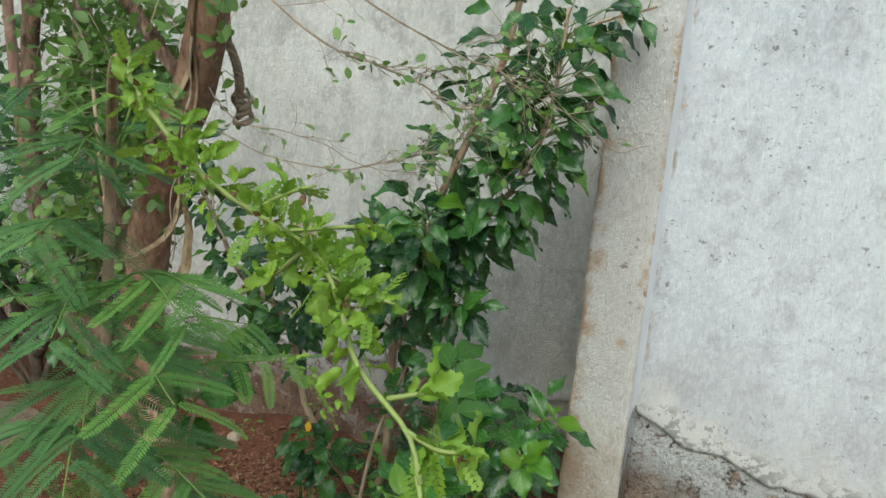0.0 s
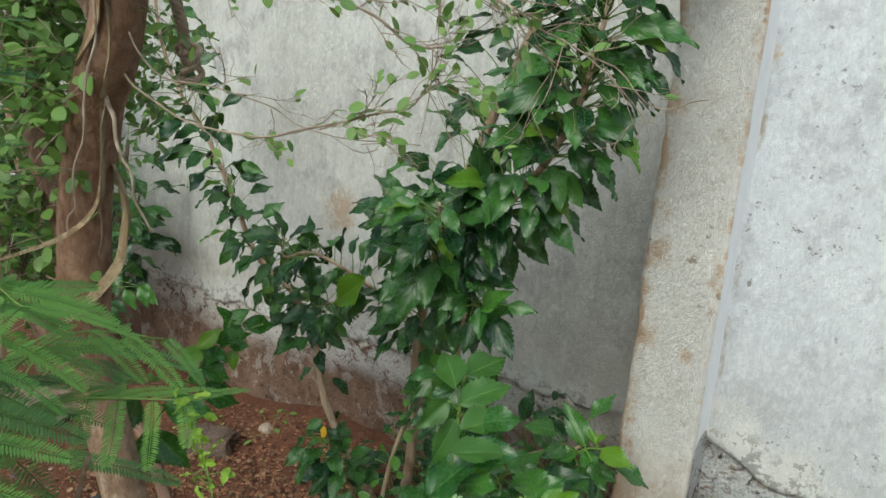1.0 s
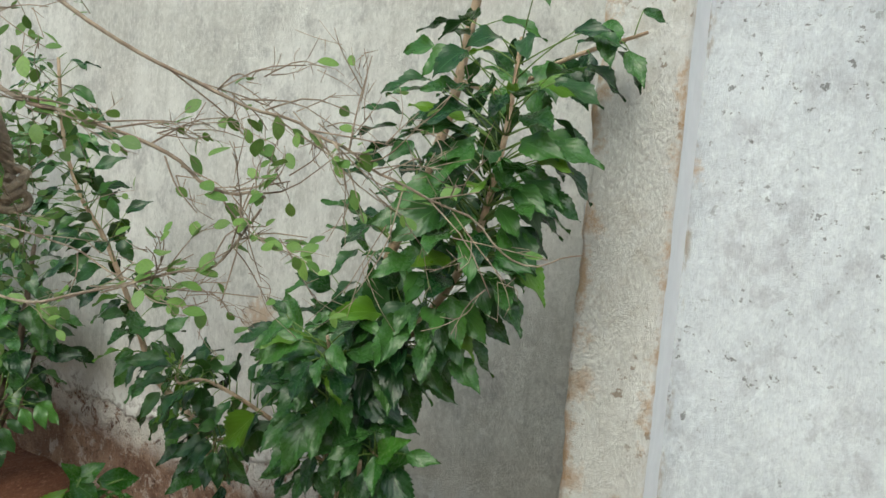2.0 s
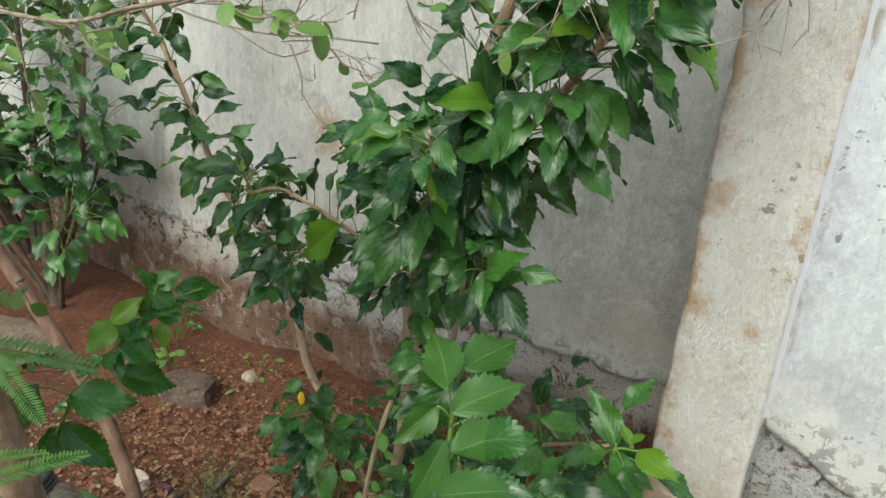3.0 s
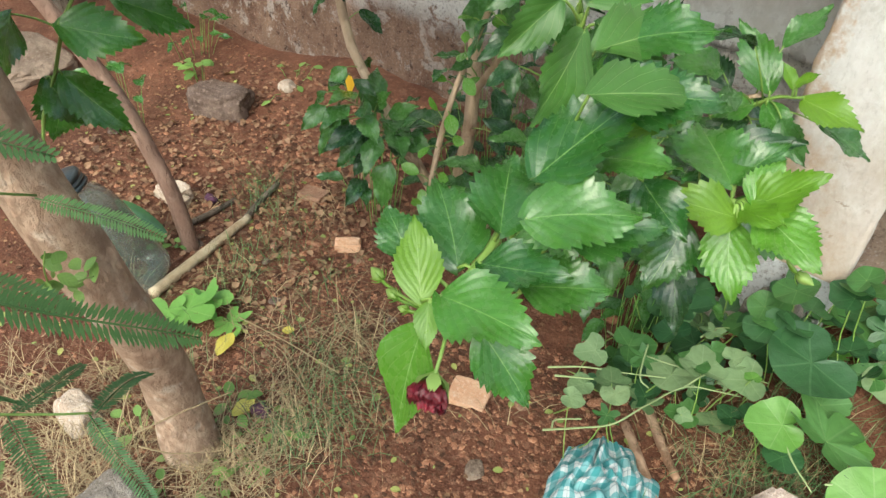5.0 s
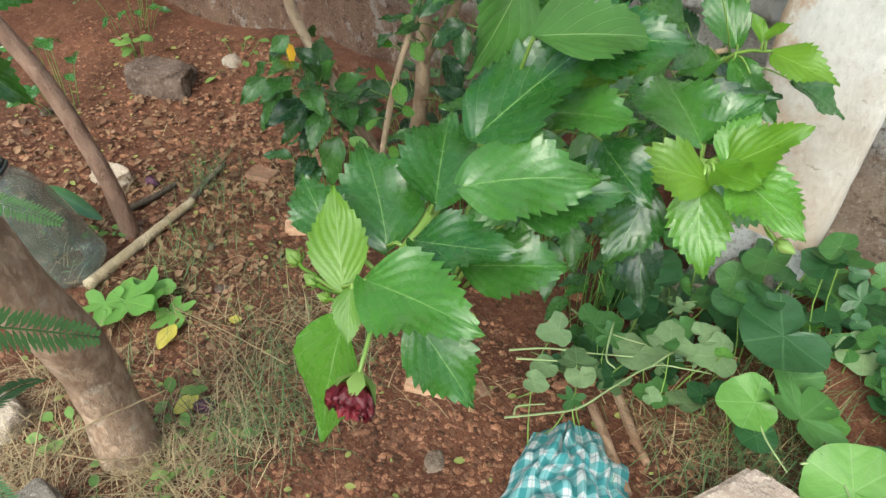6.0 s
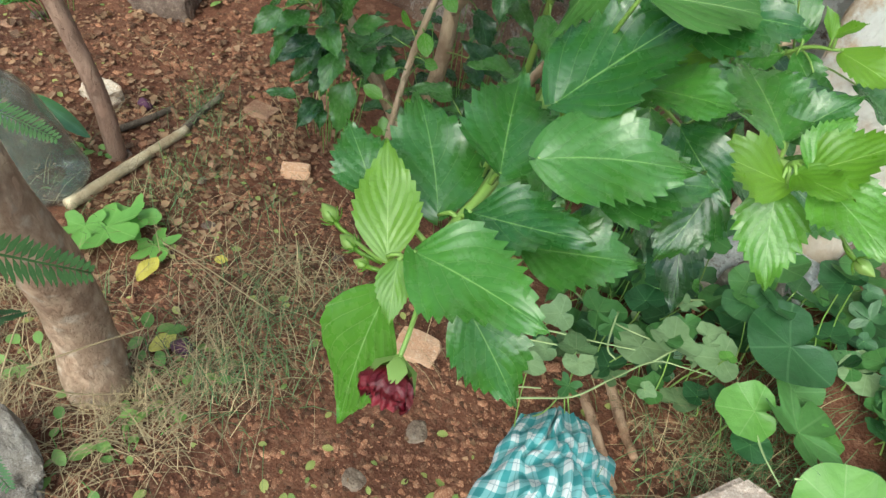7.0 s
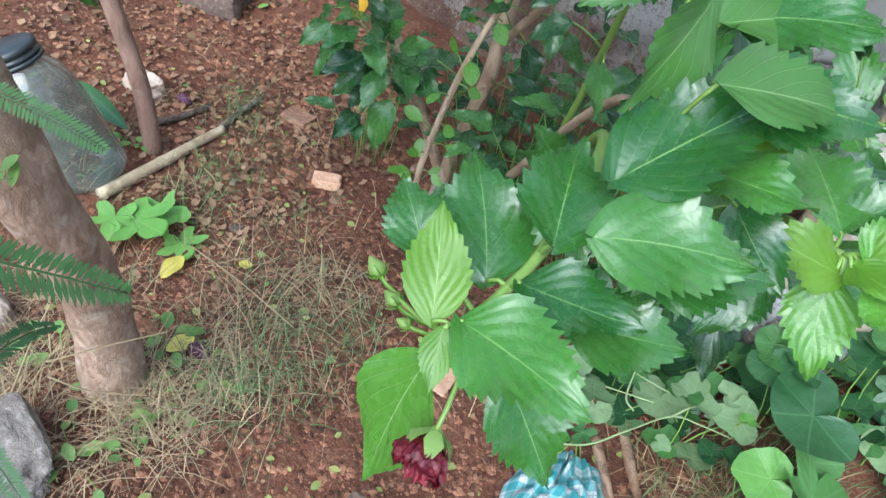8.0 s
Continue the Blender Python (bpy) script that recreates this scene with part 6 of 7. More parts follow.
def bottle():
    b = thing("plastic_jar", (-0.606, 1.607, ground_z(-0.606, 1.607)), "large clear greenish plastic jar with dark cap, tilted on the soil", "jar")
    base, top = Vector((-0.606, 1.607, ground_z(-0.606, 1.607) + 0.004)), Vector((-0.697, 1.513, 0.285))
    d = (top - base).normalized()
    x = d.orthogonal().normalized()
    y = d.cross(x)

    def lathe(prof, sides=28, wob=0.0):
        m = Mesh()
        v = []
        for h, r in prof:
            for j in range(sides):
                a = 2 * math.pi * j / sides
                q = r * (1 + wob * noise.noise(Vector((math.cos(a) * 1.5, math.sin(a) * 1.5, h * 14))))
                v.append(base + d * h + (x * math.cos(a) + y * math.sin(a)) * q)
        m.add(v, [(i * sides + j, i * sides + (j + 1) % sides, (i + 1) * sides + (j + 1) % sides, (i + 1) * sides + j) for i in range(len(prof) - 1) for j in range(sides)])
        return m

    mat, nt, bs = material("clear_plastic")
    v = coords(nt)
    nt.links.new(mix(nt, ramp(nt, noise_out(nt, v, 14, 5), 0.4, 0.7), (0.10, 0.145, 0.125), (0.22, 0.26, 0.23)), bs.inputs["Base Color"])
    nt.links.new(ramp(nt, noise_out(nt, v, 20, 5), 0.45, 0.85, 0.03, 0.22), bs.inputs["Roughness"])
    bs.inputs["Alpha"].default_value = 0.5
    bs.inputs["Coat Weight"].default_value = 1.0
    bs.inputs["Coat Roughness"].default_value = 0.03
    bs.inputs["Specular IOR Level"].default_value = 1.0
    prof = [(0.0, 0.000), (0.0, 0.050), (0.005, 0.070), (0.02, 0.075), (0.07, 0.074), (0.12, 0.075), (0.19, 0.074), (0.215, 0.071), (0.24, 0.062), (0.258, 0.050), (0.268, 0.044), (0.276, 0.043)]
    part("body", lathe(prof, 32, 0.035), mat, b, "dented clear plastic body")
    part("neck_ring", lathe([(0.268, 0.043), (0.268, 0.052), (0.275, 0.052), (0.275, 0.043)]), plain("dark_plastic", (0.03, 0.04, 0.045), 0.4), b, "dark neck ring")
    part("cap", lathe([(0.276, 0.045), (0.277, 0.050), (0.284, 0.050), (0.285, 0.047), (0.288, 0.047), (0.289, 0.050), (0.298, 0.050), (0.301, 0.046), (0.301, 0.0)]), plain("dark_cap", (0.035, 0.042, 0.045), 0.35), b, "wide dark screw cap")


bottle()


def pole(name, pts, r0, r1, mat, label, cat, rings=0, sides=10, rough=0.08):
    m = Mesh()
    tube(m, pts, r0, r1, 24, sides, rough, knots=0.1 if rings else 0.0)
    return lone(name, m, mat, pts[0], label, cat)


def on_ground(x, y, h):
    return (x, y, ground_z(x, y) + h)


pole("cane", [on_ground(-0.625, 1.91, 0.012), on_ground(-0.585, 1.76, 0.016), on_ground(-0.53, 1.58, 0.013)], 0.0105, 0.0135, BAMBOO, "pale weathered cane piece lying on the soil", "stick", 1)
pole("stick", [on_ground(-0.695, 2.06, 0.006), on_ground(-0.66, 1.97, 0.010), on_ground(-0.622, 1.895, 0.012)], 0.007, 0.010, DARK_WOOD, "dark mossy end of a stick on soil", "stick")
pole("stick", [on_ground(-0.722, 1.785, 0.010), on_ground(-0.724, 1.857, 0.012), on_ground(-0.727, 1.94, 0.008)], 0.009, 0.007, DARK_WOOD, "short dark stick among fallen leaves", "stick")
pole("stick", [on_ground(0.465, 1.905, 0.006), on_ground(0.52, 1.845, 0.010), on_ground(0.585, 1.775, 0.008)], 0.0085, 0.0085, BROWN_WOOD, "brown stick lying beside the checked cloth", "stick", rough=0.2)
pole("stick", [on_ground(0.475, 1.965, 0.006), on_ground(0.53, 1.90, 0.010), on_ground(0.585, 1.84, 0.008)], 0.0095, 0.006, BROWN_WOOD, "split brown stick lying on soil", "stick", rough=0.3)
blade_ = leaf_shape(0.17, 18, 2, 0, 0, 0.45, -0.15, 0.0, 0.45, 0, 0.7, 91)
long_leaf = new("long_leaf", blade_.data("long_leaf", [CREEPER_DARK]))
long_leaf.matrix_basis = axes(on_ground(-0.885, 1.69, 0.055), on_ground(-0.65, 1.712, 0.05), (0.1, -0.6, 0.7))
tagged(long_leaf, "long narrow green leaf lying beside the bottle", "leaf")

pole("straw", [(-0.022, 1.305, 0.257), (-0.007, 1.366, 0.258), (0.006, 1.45, 0.246)], 0.0013, 0.0009, STRAW, "long dry straw stalk lying by the trunk", "straw", sides=5)
pole("straw", [(-0.02, 1.302, 0.23), (0.009, 1.338, 0.203), (0.042, 1.397, 0.182)], 0.0013, 0.0009, STRAW, "long dry straw stalk lying by the trunk", "straw", sides=5)
pole("straw", [(-0.104, 1.545, 0.264), (-0.051, 1.589, 0.215), (0.04, 1.634, 0.162)], 0.0013, 0.0009, STRAW, "long dry straw stalk lying by the trunk", "straw", sides=5)
pole("straw", [(-0.012, 1.259, 0.243), (-0.037, 1.303, 0.294), (-0.049, 1.331, 0.322)], 0.0013, 0.0009, STRAW, "long dry straw stalk lying by the trunk", "straw", sides=5)


def rope():
    b = thing("rope", (0.005, 1.345, 1.54), "frayed brown rope knotted and hanging from the tree", "rope")
    m = Mesh()
    for k in range(3):
        line = []
        for i in range(40):
            s = i / 39
            a = s * 22 + k * 2.094
            line.append((0.0 + 0.012 * math.sin(s * 3) + 0.006 * math.cos(a), 1.335 + 0.03 * s + 0.006 * math.sin(a), 1.56 - 0.10 * s))
        tube(m, line, 0.0042, 0.0042, sides=6, raw=True)
    part("strand", m, ROPE, b)
    for k, (r, zz, tilt) in enumerate(((0.017, 1.452, 0.2), (0.015, 1.44, -0.5), (0.018, 1.428, 0.9))):
        m = Mesh()
        line = []
        for i in range(29):
            a = 2 * math.pi * i / 28
            line.append((0.008 + r * math.cos(a) * math.cos(tilt), 1.368 + 0.010 * math.sin(2 * a + k) + r * 0.5 * math.cos(a) * math.sin(tilt), zz + r * 0.95 * math.sin(a)))
        tube(m, line, 0.0058, 0.0058, sides=7, raw=True, rough=0.3)
        part("knot_loop", m, ROPE, b)
    m = Mesh()
    tube(m, [(0.0, 1.335, 1.555), (0.03, 1.30, 1.60), (0.06, 1.262, 1.66)], 0.007, 0.008, 12, 7)
    part("tail", m, ROPE, b)


rope()


def cloth():
    m, nt, b = material("checked_cotton")
    uv = nt.nodes.new("ShaderNodeUVMap").outputs[0]
    x, y, _ = split(nt, uv)

    def stripes(c):
        f = maths(nt, "FRACT", maths(nt, "MULTIPLY", c, 7.0))
        wide = ramp(nt, maths(nt, "ABSOLUTE", maths(nt, "SUBTRACT", f, 0.5)), 0.25, 0.22)
        thin = ramp(nt, maths(nt, "ABSOLUTE", maths(nt, "SUBTRACT", f, 0.06)), 0.035, 0.02)
        return wide, thin

    wx, tx = stripes(x)
    wy, ty = stripes(y)
    col = mix(nt, maths(nt, "MULTIPLY", maths(nt, "MAXIMUM", wx, wy), 0.72), (0.47, 0.50, 0.50), (0.025, 0.26, 0.27))
    col = mix(nt, maths(nt, "MULTIPLY", maths(nt, "MULTIPLY", wx, wy), 0.75), col, (0.010, 0.17, 0.18))
    col = mix(nt, maths(nt, "MULTIPLY", maths(nt, "MAXIMUM", tx, ty), 0.5), col, (0.05, 0.12, 0.14))
    v = coords(nt)
    col = mix(nt, ramp(nt, noise_out(nt, v, 12, 4), 0.55, 0.8, 0, 0.35), col, (0.35, 0.26, 0.20))
    nt.links.new(col, b.inputs["Base Color"])
    b.inputs["Roughness"].default_value = 0.95
    bump(nt, b, noise_out(nt, v, 350, 3), 0.3, 0.002)
    mesh = Mesh()
    n = 46
    verts, uvs = [], []
    for j in range(n):
        for i in range(n):
            s, t = i / (n - 1), j / (n - 1)
            u, w = s - 0.5, t - 0.5
            along = 0.5 + w * 0.9
            wide = 0.42 + 0.58 * min(1.0, 1.15 * (1 - along) + 0.1)
            px = 0.515 + (u * wide * 0.195 - w * 0.10) + 0.012 * noise.noise(Vector((s * 5, t * 5, 1)))
            py = 1.735 + (w * 0.20 + u * wide * 0.10) + 0.012 * noise.noise(Vector((s * 5, t * 5, 9)))
            hill = max(0.0, 1 - (u * u * 3.4 + w * w * 2.0))
            fold = abs(noise.noise(Vector((s * 5.5 - t * 1.2, t * 1.1, 4)))) * 0.05 + abs(noise.noise(Vector((s * 10 + t * 2, t * 7 - s * 3, 2)))) * 0.035
            verts.append((px, py, ground_z(px, py) + 0.005 + hill * (0.028 + fold)))
            uvs.append((s * 1.25, t * 1.25))
    mesh.add(verts, [(j * n + i, j * n + i + 1, (j + 1) * n + i + 1, (j + 1) * n + i) for j in range(n - 1) for i in range(n - 1)], uvs)
    lone("checked_cloth", mesh, m, (0.495, 1.745, ground_z(0.495, 1.745)), "crumpled teal and white checked cotton cloth on the soil", "cloth")


cloth()

# ---- creeper and weeds ----
KIDNEY = [0.52, 0.53, 0.54, 0.56, 0.57, 0.55, 0.50, 0.40, 0.16]
HEARTED = [0.78, 0.64, 0.56, 0.54, 0.53, 0.50, 0.45, 0.36, 0.16]
THREE = [0.70, 0.62, 0.47, 0.48, 0.58, 0.54, 0.45, 0.36, 0.14]
PALM = [0.66, 0.56, 0.28, 0.46, 0.60, 0.30, 0.34, 0.50, 0.46, 0.30, 0.05]
CREEP_SHAPES = [lobed_shape(r, k) for k, r in enumerate((KIDNEY, HEARTED, THREE, PALM))]
CREEP_GREEN = shared(CREEP_SHAPES, CREEPER, "leaf")
CREEP_FRESH = shared(CREEP_SHAPES, CREEPER_FRESH, "leaf")
CREEP_DARK = shared(CREEP_SHAPES, CREEPER_DARK, "leaf")
CREEP_PALE = shared(CREEP_SHAPES, CREEPER_PALE, "leaf")
WEED_DATA = shared([lobed_shape(PALM, 20 + i, 0.15) for i in range(2)], WEED_LEAF, "leaf")

# stalk end x, y, z, heading in degrees, width, shape
DARK_SPOTS = [(0.661, 2.051, 0.335, -129, 0.132, 0), (0.784, 2.241, 0.310, -109, 0.094, 1), (0.452, 2.082, 0.330, -8, 0.062, 1), (0.466, 1.986, 0.310, 148, 0.059, 0), (0.467, 2.035, 0.330, 153, 0.071, 2), (0.691, 1.910, 0.270, -59, 0.054, 0), (0.835, 1.971, 0.270, 95, 0.061, 3), (0.737, 2.233, 0.310, 98, 0.029, 0), (0.372, 2.026, 0.310, 144, 0.032, 1), (0.589, 2.081, 0.300, -168, 0.060, 1)]
GREEN_SPOTS = [(0.730, 1.963, 0.290, 76, 0.143, 3), (0.680, 2.203, 0.330, 74, 0.103, 2), (0.634, 2.184, 0.340, -2, 0.055, 1), (0.611, 2.161, 0.320, -148, 0.048, 1), (0.420, 1.939, 0.280, 48, 0.069, 2), (0.450, 1.934, 0.280, -102, 0.049, 3), (0.519, 1.962, 0.290, 110, 0.055, 1), (0.460, 1.814, 0.250, -82, 0.042, 3), (0.701, 2.037, 0.280, 46, 0.069, 2), (0.818, 2.187, 0.280, -134, 0.053, 1), (0.794, 2.267, 0.310, 120, 0.053, 1), (0.815, 2.246, 0.310, 122, 0.058, 2), (0.528, 2.017, 0.290, -44, 0.044, 1)]
FRESH_SPOTS = [(0.671, 1.937, 0.300, -144, 0.081, 1), (0.817, 1.890, 0.290, 171, 0.118, 0), (0.903, 1.982, 0.290, -151, 0.101, 0), (0.867, 2.104, 0.300, -134, 0.121, 0), (0.603, 2.262, 0.350, -57, 0.075, 1), (0.764, 2.001, 0.270, 27, 0.044, 1), (0.604, 1.983, 0.310, 120, 0.025, 0), (0.685, 2.129, 0.310, 102, 0.045, 3), (0.832, 2.218, 0.310, 166, 0.065, 1)]
PALE_SPOTS = [(0.768, 2.137, 0.300, -132, 0.071, 1), (0.533, 1.968, 0.290, 113, 0.070, 2), (0.564, 2.010, 0.300, 60, 0.044, 1), (0.436, 1.861, 0.270, 121, 0.053, 2), (0.499, 1.942, 0.270, -92, 0.077, 0), (0.403, 1.834, 0.260, -123, 0.041, 1), (0.401, 1.795, 0.260, 21, 0.037, 1), (0.450, 1.851, 0.260, -51, 0.044, 0), (0.381, 1.901, 0.270, -135, 0.052, 2), (0.599, 1.997, 0.290, -144, 0.065, 2), (0.514, 2.048, 0.300, -92, 0.041, 3)]


def creeper():
    rng = random.Random(17)
    b = thing("creeper", (0.62, 2.05, ground_z(0.62, 2.05)), "low creeper with rounded and lobed green leaves spreading over grass", "creeper")
    stalks = Mesh()

    def put(p, yaw, size, data, up):
        foot = Vector((p.x + rng.uniform(-0.05, 0.05), p.y + rng.uniform(-0.03, 0.06), ground_z(p.x, p.y)))
        tip = p + Vector((math.cos(yaw), math.sin(yaw), rng.uniform(-0.25, 0.05)))
        placed("leaf", data, b, axes(p, tip, up, size))
        tube(stalks, [foot, (foot + p) / 2 + toward(rng, 0.015), p], 0.0014, 0.0011, 6, 4)

    for spots, data in ((DARK_SPOTS, CREEP_DARK), (GREEN_SPOTS, CREEP_GREEN), (FRESH_SPOTS, CREEP_FRESH), (PALE_SPOTS, CREEP_PALE)):
        for x, y, z, heading, size, shape in spots:
            put(Vector((x, y, z)), math.radians(heading), size * 0.95, data[shape], Vector((0, -0.40, 0.9)) + toward(rng, 0.22))
    for k in range(230):
        x, y = rng.uniform(0.36, 1.10), rng.uniform(1.92, 2.26)
        if (x < 0.60 and y > 2.16) or (x > 0.50 and y < 2.0 + 0.1 * math.sin(x * 19)):
            continue
        z = ground_z(x, y) + rng.uniform(0.015, 0.07)
        tone = rng.random()
        data = CREEP_PALE if x < 0.60 and tone < 0.35 else CREEP_DARK if tone < 0.75 else CREEP_GREEN
        put(Vector((x, y, z)), rng.uniform(0, 6.28), rng.uniform(0.025, 0.06), data[rng.choice((0, 1, 1, 2, 2, 3))], Vector((0, -0.4, 1)) + toward(rng, 0.6))
    for k in range(34):
        x, y = rng.uniform(0.36, 0.68), rng.uniform(2.06, 2.16)
        put(Vector((x, y, ground_z(x, y) + rng.uniform(0.03, 0.19))), rng.uniform(0, 6.28), rng.uniform(0.04, 0.075), (CREEP_DARK if k % 3 else CREEP_GREEN)[rng.choice((0, 1, 1, 2))], Vector((0, -0.6, 0.8)) + toward(rng, 0.4))
    for pts in (
        [(0.408, 1.712, 0.265), (0.444, 1.751, 0.265), (0.479, 1.794, 0.265), (0.503, 1.843, 0.285), (0.529, 1.917, 0.285), (0.567, 1.943, 0.285), (0.603, 1.961, 0.285)],
        [(0.370, 1.959, 0.265), (0.423, 1.953, 0.265), (0.467, 1.938, 0.285), (0.528, 1.962, 0.285), (0.592, 2.011, 0.285)],
        [(0.361, 1.812, 0.265), (0.403, 1.844, 0.265), (0.459, 1.881, 0.265)],
        [(0.343, 1.819, 0.265), (0.386, 1.861, 0.265), (0.441, 1.896, 0.265), (0.499, 1.914, 0.285)],
        [(0.693, 2.119, 0.290), (0.748, 2.136, 0.290), (0.791, 2.153, 0.290), (0.842, 2.163, 0.290)],
        [(0.500, 2.037, 0.285), (0.510, 2.075, 0.285), (0.549, 2.114, 0.285), (0.587, 2.150, 0.290), (0.635, 2.163, 0.290)],
        [(0.752, 1.888, 0.290), (0.777, 1.910, 0.290), (0.797, 1.901, 0.290), (0.811, 1.885, 0.290), (0.820, 1.870, 0.290)],
        [(0.415, 1.725, 0.265), (0.412, 1.741, 0.265), (0.439, 1.769, 0.265)],
        [(0.529, 1.917, 0.285), (0.541, 1.961, 0.285), (0.569, 1.998, 0.285), (0.624, 2.018, 0.285)],
        [(0.681, 1.925, 0.290), (0.706, 1.893, 0.290), (0.742, 1.863, 0.290)],
        [(0.443, 1.959, 0.285), (0.468, 1.888, 0.285), (0.489, 1.876, 0.285)],
    ):
        m = Mesh()
        tube(m, pts, 0.0017, 0.0010, 26, 6, 0.15)
        part("vine", m, VINE, b)
    part("stalk_mass", stalks, GREEN_STEM, b, kind="stuff")


creeper()


def small_weed(x, y, n, size, data, label, seed, high=0.06, spread=0.07):
    rng = random.Random(seed)
    b = thing("weed", (x, y, ground_z(x, y)), label, "weed", "weeds on the soil")
    st = Mesh()
    for k in range(n):
        a = rng.uniform(0, 6.28)
        p = Vector((x + math.cos(a) * spread * rng.random(), y + math.sin(a) * spread * rng.random(), 0))
        p.z = ground_z(p.x, p.y) + rng.uniform(0.3, 1.0) * high
        placed("leaf", data[rng.randrange(len(data))], b, axes(p, p + Vector((math.cos(a), math.sin(a), rng.uniform(-0.2, 0.3))), Vector((0, -0.2, 1)) + toward(rng, 0.3), size * rng.uniform(0.7, 1.2)))
        fx, fy = x + (p.x - x) * 0.6, y + (p.y - y) * 0.6
        tube(st, [(fx, fy, ground_z(fx, fy)), ((fx + p.x) / 2, (fy + p.y) / 2, p.z * 0.6 + ground_z(x, y) * 0.4), p], 0.0010, 0.0007, 5, 4)
    part("stalk_mass", st, WEED_LEAF, b, kind="stuff")


small_weed(-0.47, 1.60, 3, 0.11, WEED_DATA, "lobed green weed beside the cane", 1, 0.03, 0.08)
small_weed(-0.39, 1.65, 2, 0.09, WEED_DATA, "lobed green weed on the soil", 2, 0.03, 0.05)
small_weed(-0.12, 1.50, 7, 0.03, OVAL, "small round-leaved weed in dry grass", 3, 0.03, 0.05)
small_weed(-0.20, 1.36, 10, 0.03, OVAL, "small round-leaved weed by the tree foot", 4, 0.04, 0.09)
small_weed(-0.68, 1.72, 7, 0.025, OVAL, "tiny weed at the young tree's foot", 5, 0.02, 0.04)
small_weed(-1.35, 2.25, 9, 0.05, OVAL, "small green weed in the wall's shade", 6, 0.08, 0.06)
small_weed(-1.0, 2.38, 8, 0.03, OVAL, "small green weed below the wall", 7, 0.03, 0.1)
small_weed(-1.5, 2.35, 12, 0.06, MID_LIT, "leafy green weed below the wall", 8, 0.16, 0.12)
small_weed(-1.25, 1.95, 12, 0.07, MID_LIT, "leafy green weed in shade", 9, 0.2, 0.14)
small_weed(-0.05, 1.42, 12, 0.022, OVAL, "tiny round-leaved weed by the trunk", 10, 0.02, 0.09)
small_weed(0.0, 1.3, 14, 0.025, OVAL, "tiny round-leaved weed in straw", 11, 0.03, 0.1)
small_weed(0.02, 1.48, 10, 0.026, OVAL, "small round-leaved weed in dry grass", 21, 0.03, 0.07)
small_weed(0.06, 1.36, 9, 0.020, OVAL, "tiny round-leaved weed on gravel", 22, 0.02, 0.08)
small_weed(-0.15, 2.27, 36, 0.06, MID_DARK, "dark leafy seedlings at the bush's foot", 12, 0.34, 0.16)
small_weed(0.02, 2.16, 60, 0.06, MID_DARK, "dark leafy seedlings at the bush's foot", 13, 0.42, 0.18)
small_weed(-0.38, 2.14, 22, 0.07, MID_DARK, "dark leafy seedlings at the bush's foot", 14, 0.30, 0.10)
small_weed(0.22, 2.18, 44, 0.06, MID_DARK, "dark leafy seedlings below the shoots", 15, 0.45, 0.16)
small_weed(0.36, 2.1, 26, 0.06, MID_DARK, "leafy seedlings below the shoots", 16, 0.34, 0.11)


def yellow(x, y, size, rot, mat_data, label, lift=0.012):
    ob = new("fallen_leaf", mat_data)
    ob.matrix_basis = axes((x, y, ground_z(x, y) + lift), (x + math.cos(rot), y + math.sin(rot), ground_z(x, y) + lift + 0.15), (0, -0.3, 1), size)
    tagged(ob, label, "leaf", "fallen yellow leaves")


YELLOW_DATA = shared([leaf_shape(0.62, 10, 2, 0, 0, 0.3, -0.1, 0.1, 0.5, 0, 0.6, 71)], YELLOW_LEAF, "leaf")[0]
yellow(-0.27, 1.57, 0.06, 1.9, YELLOW_DATA, "yellowed leaf lying in dry grass")
yellow(-0.10, 1.49, 0.05, 1.4, YELLOW_DATA, "yellowed leaf lying in dry grass")
yellow(-0.22, 1.70, 0.03, 0.4, YELLOW_DATA, "yellowed leaf on red soil")
yellow(0.16, 1.30, 0.03, 2.4, YELLOW_DATA, "yellowed leaf on red soil")
m_ = stone_mesh((-0.06, 1.53, ground_z(-0.06, 1.53) + 0.012), (0.020, 0.013, 0.012), 77, 3, 0.6)
lone("withered_flower", m_, DRY_PETAL, (-0.06, 1.53, ground_z(-0.06, 1.53)), "withered dark purple flower on the ground", "flower")
m_ = stone_mesh((-0.78, 1.9, ground_z(-0.78, 1.9) + 0.012), (0.020, 0.013, 0.012), 79, 3, 0.6)
lone("withered_flower", m_, DRY_PETAL, (-0.78, 1.9, ground_z(-0.78, 1.9)), "withered dark purple flower on the ground", "flower")


# ---- uncountable cover: grit, litter, grass ----
def shard(seed):
    """A torn, curled scrap of dead leaf, one long."""
    rng = random.Random(seed)
    m = Mesh()
    n, wide = 7, rng.uniform(0.22, 0.42)
    ring = [(math.cos(6.283 * i / n) * wide * rng.uniform(0.55, 1.2), 0.5 + math.sin(6.283 * i / n) * 0.5 * rng.uniform(0.6, 1.1)) for i in range(n)]
    v = [(0, 0.5, 0.03)] + [(a, b, 1.6 * a * a + 0.25 * (b - 0.5) ** 2 + rng.uniform(-0.05, 0.10)) for a, b in ring]
    m.add(v, [(0, 1 + i, 1 + (i + 1) % n) for i in range(n)], [(0.5, 0.5)] + [(0.5 + a, b) for a, b in ring])
    return m


SHARDS = [shard(k) for k in range(9)]


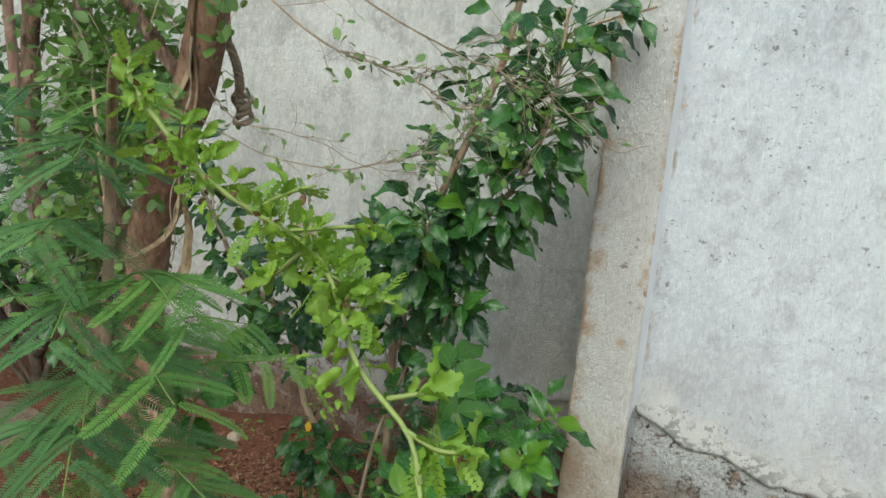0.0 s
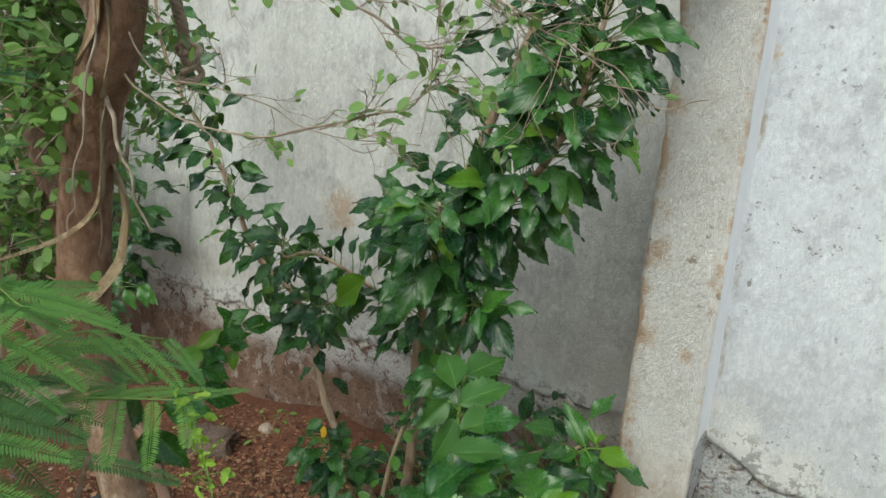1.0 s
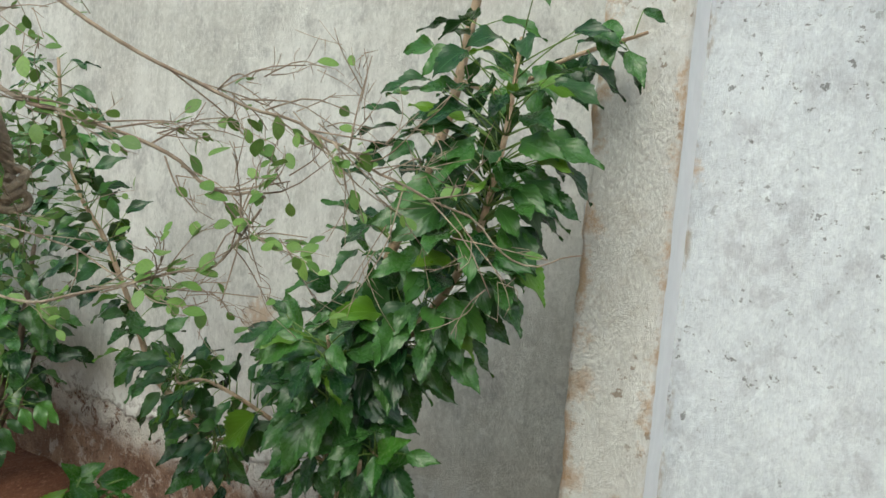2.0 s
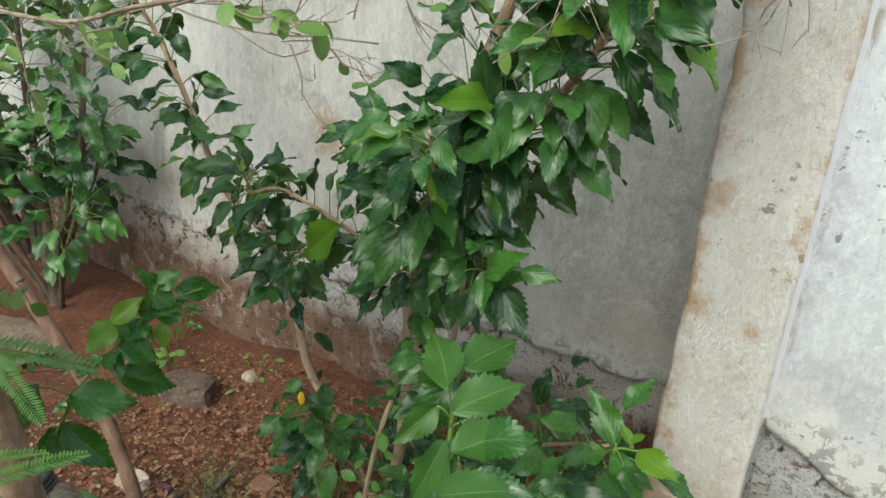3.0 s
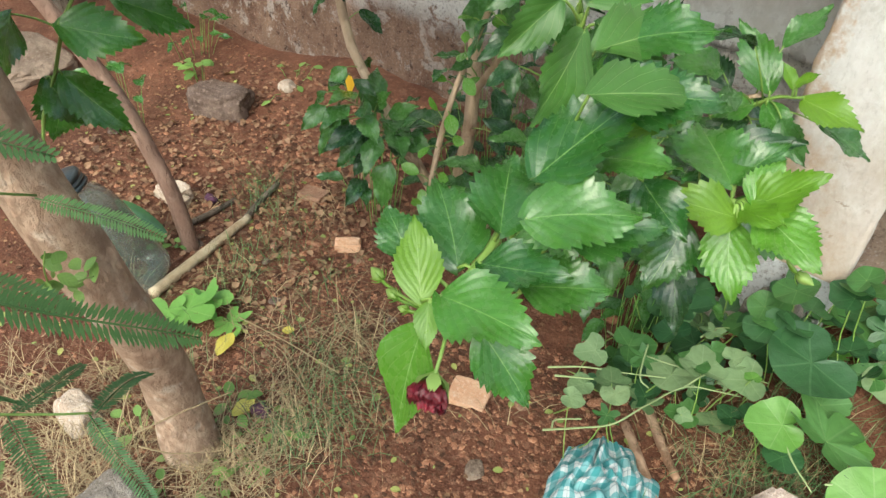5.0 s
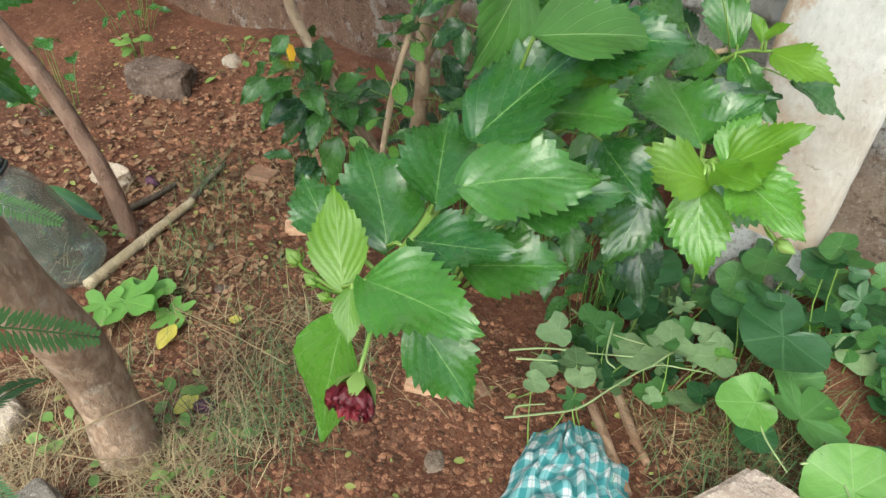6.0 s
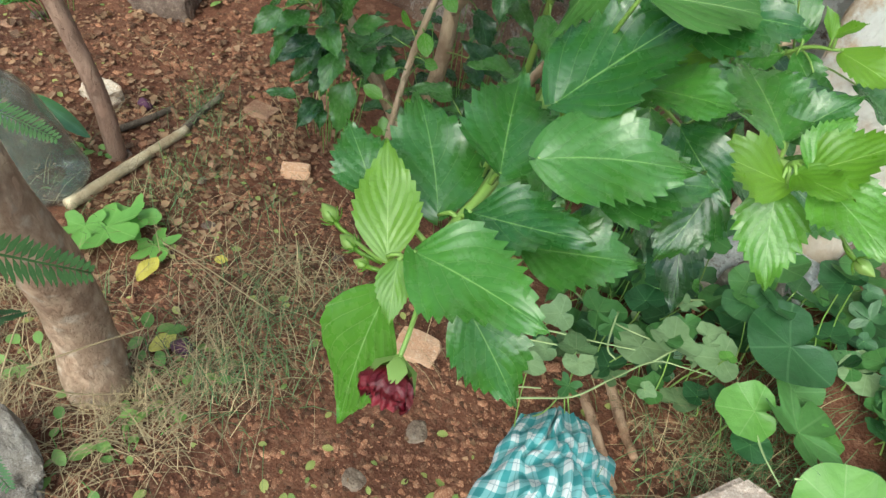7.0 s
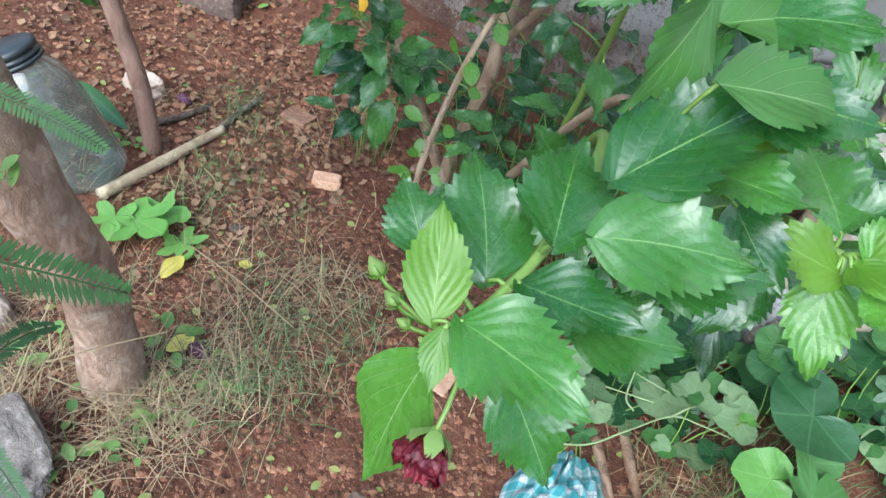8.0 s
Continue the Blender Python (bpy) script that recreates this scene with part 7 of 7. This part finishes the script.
def cover():
    rng = random.Random(9)
    grit = Mesh()
    bases = [stone_mesh((0, 0, 0), (rng.uniform(0.8, 1.7), 1, rng.uniform(0.6, 1.0)), 3 + k, 1, 0.85, 0.3) for k in range(12)]
    for k in range(45600):
        x, y = (rng.uniform(-1.7, 0.75), rng.uniform(1.15, 2.45)) if k % 2 else (rng.uniform(-0.35, 0.75), rng.uniform(1.25, 2.0))
        q, base = 0.0008 + 0.0052 * rng.random() ** 5, bases[k * 7 % 12]
        if k >= 44000:
            x, y, q = (rng.gauss(-0.62, 0.20), min(2.44, rng.gauss(2.24, 0.12)), rng.uniform(0.003, 0.011)) if k % 2 else (rng.uniform(-1.15, -0.35), rng.uniform(1.75, 2.3), rng.uniform(0.003, 0.010))
        c, s, h = math.cos(k), math.sin(k), ground_z(x, y)
        grit.add([(x + (p[0] * c - p[1] * s) * q * 1.2, y + (p[0] * s + p[1] * c) * q, h + 0.2 * q + p[2] * q * 0.6) for p in base.v], base.f)
    lone("gravel", grit, GRIT, (0, 1.8, 0), "reddish grit and gravel scattered on the soil", "gravel", kind="stuff", smooth=False)

    def litter(name, count, mat, lo, hi, x0, x1, y0, y1, label, curl, shapes=SHARDS):
        m = Mesh()
        for k in range(count):
            if k % 5 == 0:
                cx, cy, wide = rng.uniform(x0, x1), rng.uniform(y0, y1), rng.uniform(0.02, 0.14)
            x, y = min(x1, rng.gauss(cx, wide)), min(2.42, rng.gauss(cy, wide))
            n, a = rng.uniform(lo, hi), rng.uniform(0, 6.28)
            p = Vector((x, y, ground_z(x, y) + 0.004))
            mm = axes(p, p + Vector((math.cos(a), math.sin(a), rng.uniform(-0.05, curl))), Vector((0, 0, 1)) + toward(rng, 0.35), n)
            s = shapes[rng.randrange(len(shapes))]
            m.add([mm @ Vector(v) for v in s.v], s.f, s.uv)
        lone(name, m, mat, (0, 1.8, 0), label, "litter", kind="stuff")

    litter("fallen_leaves", 400, FALLEN, 0.006, 0.021, -1.4, 0.6, 1.2, 2.4, "small yellow-green leaves fallen on red soil", 0.25, OVAL_SHAPES)
    litter("orange_leaves", 260, DRY_LEAF, 0.010, 0.034, -1.3, -0.3, 1.6, 2.4, "curled orange-brown leaves strewn under the young tree", 0.5)
    litter("bleached_litter", 1700, PALE_LITTER, 0.004, 0.028, -1.25, -0.30, 1.6, 2.35, "bleached tan and orange scraps of dead leaves on red soil", 0.45)
    litter("dry_leaves", 2600, DRY_LEAF, 0.003, 0.012, -1.6, 0.4, 1.3, 2.45, "curled brown dry leaves on red soil", 0.5)

    def blades(name, mat, clumps, label, high, lay):
        m = Mesh()
        for cx, cy, sx, sy, n in clumps:
            tufts = [(rng.gauss(cx, sx), rng.gauss(cy, sy)) for k in range(max(4, n // 16))]
            for k in range(int(n * 1.3)):
                tx, ty = tufts[rng.randrange(len(tufts))]
                x, y = rng.gauss(tx, 0.034), rng.gauss(ty, 0.034)
                if y > 2.28:
                    continue
                a, h = rng.uniform(0, 6.28), high * rng.uniform(0.5, 1.4)
                d = Vector((math.cos(a), math.sin(a), 0))
                w = Vector((-d.y, d.x, 0)) * rng.uniform(0.0004, 0.0011)
                p = Vector((x, y, ground_z(x, y) - 0.002))
                l = rng.uniform(*lay)
                q = [p, p + d * h * 0.35 * l + Vector((0, 0, h * (0.55 - 0.3 * l))), p + d * h * 0.8 * l + Vector((0, 0, h * (0.85 - 0.55 * l))), p + d * h * 1.1 * l + Vector((0, 0, h * max(0.05, 0.9 - 0.85 * l)))]
                v = []
                for i, c in enumerate(q):
                    t = w * (1 - 0.3 * i)
                    v += [c - t, c + t]
                m.add(v, [(0, 1, 3, 2), (2, 3, 5, 4), (4, 5, 7, 6)])
        lone(name, m, mat, (0, 1.8, 0), label, "grass", kind="stuff")

    blades("dry_grass", STRAW, [(-0.05, 1.58, 0.15, 0.13, 200), (0.02, 1.52, 0.05, 0.05, 260), (0.0, 1.40, 0.06, 0.06, 220), (-0.22, 1.33, 0.13, 0.09, 480), (-0.28, 1.24, 0.14, 0.06, 420), (0.0, 1.75, 0.12, 0.12, 90), (0.68, 1.93, 0.06, 0.06, 150), (-0.35, 1.6, 0.15, 0.12, 160), (-0.75, 2.0, 0.22, 0.14, 90), (-0.35, 1.9, 0.12, 0.12, 70)], "dry straw-coloured grass lying on the soil", 0.085, (0.6, 1.25))
    blades("green_grass", GRASS, [(0.69, 1.94, 0.06, 0.06, 420), (-0.05, 1.62, 0.16, 0.14, 240), (0.05, 1.56, 0.05, 0.06, 200), (-0.55, 1.95, 0.12, 0.1, 80), (-0.665, 1.98, 0.03, 0.035, 110), (-0.42, 1.72, 0.08, 0.08, 150), (0.9, 2.05, 0.2, 0.12, 300)], "thin green grass growing through straw", 0.075, (0.3, 1.0))


cover()
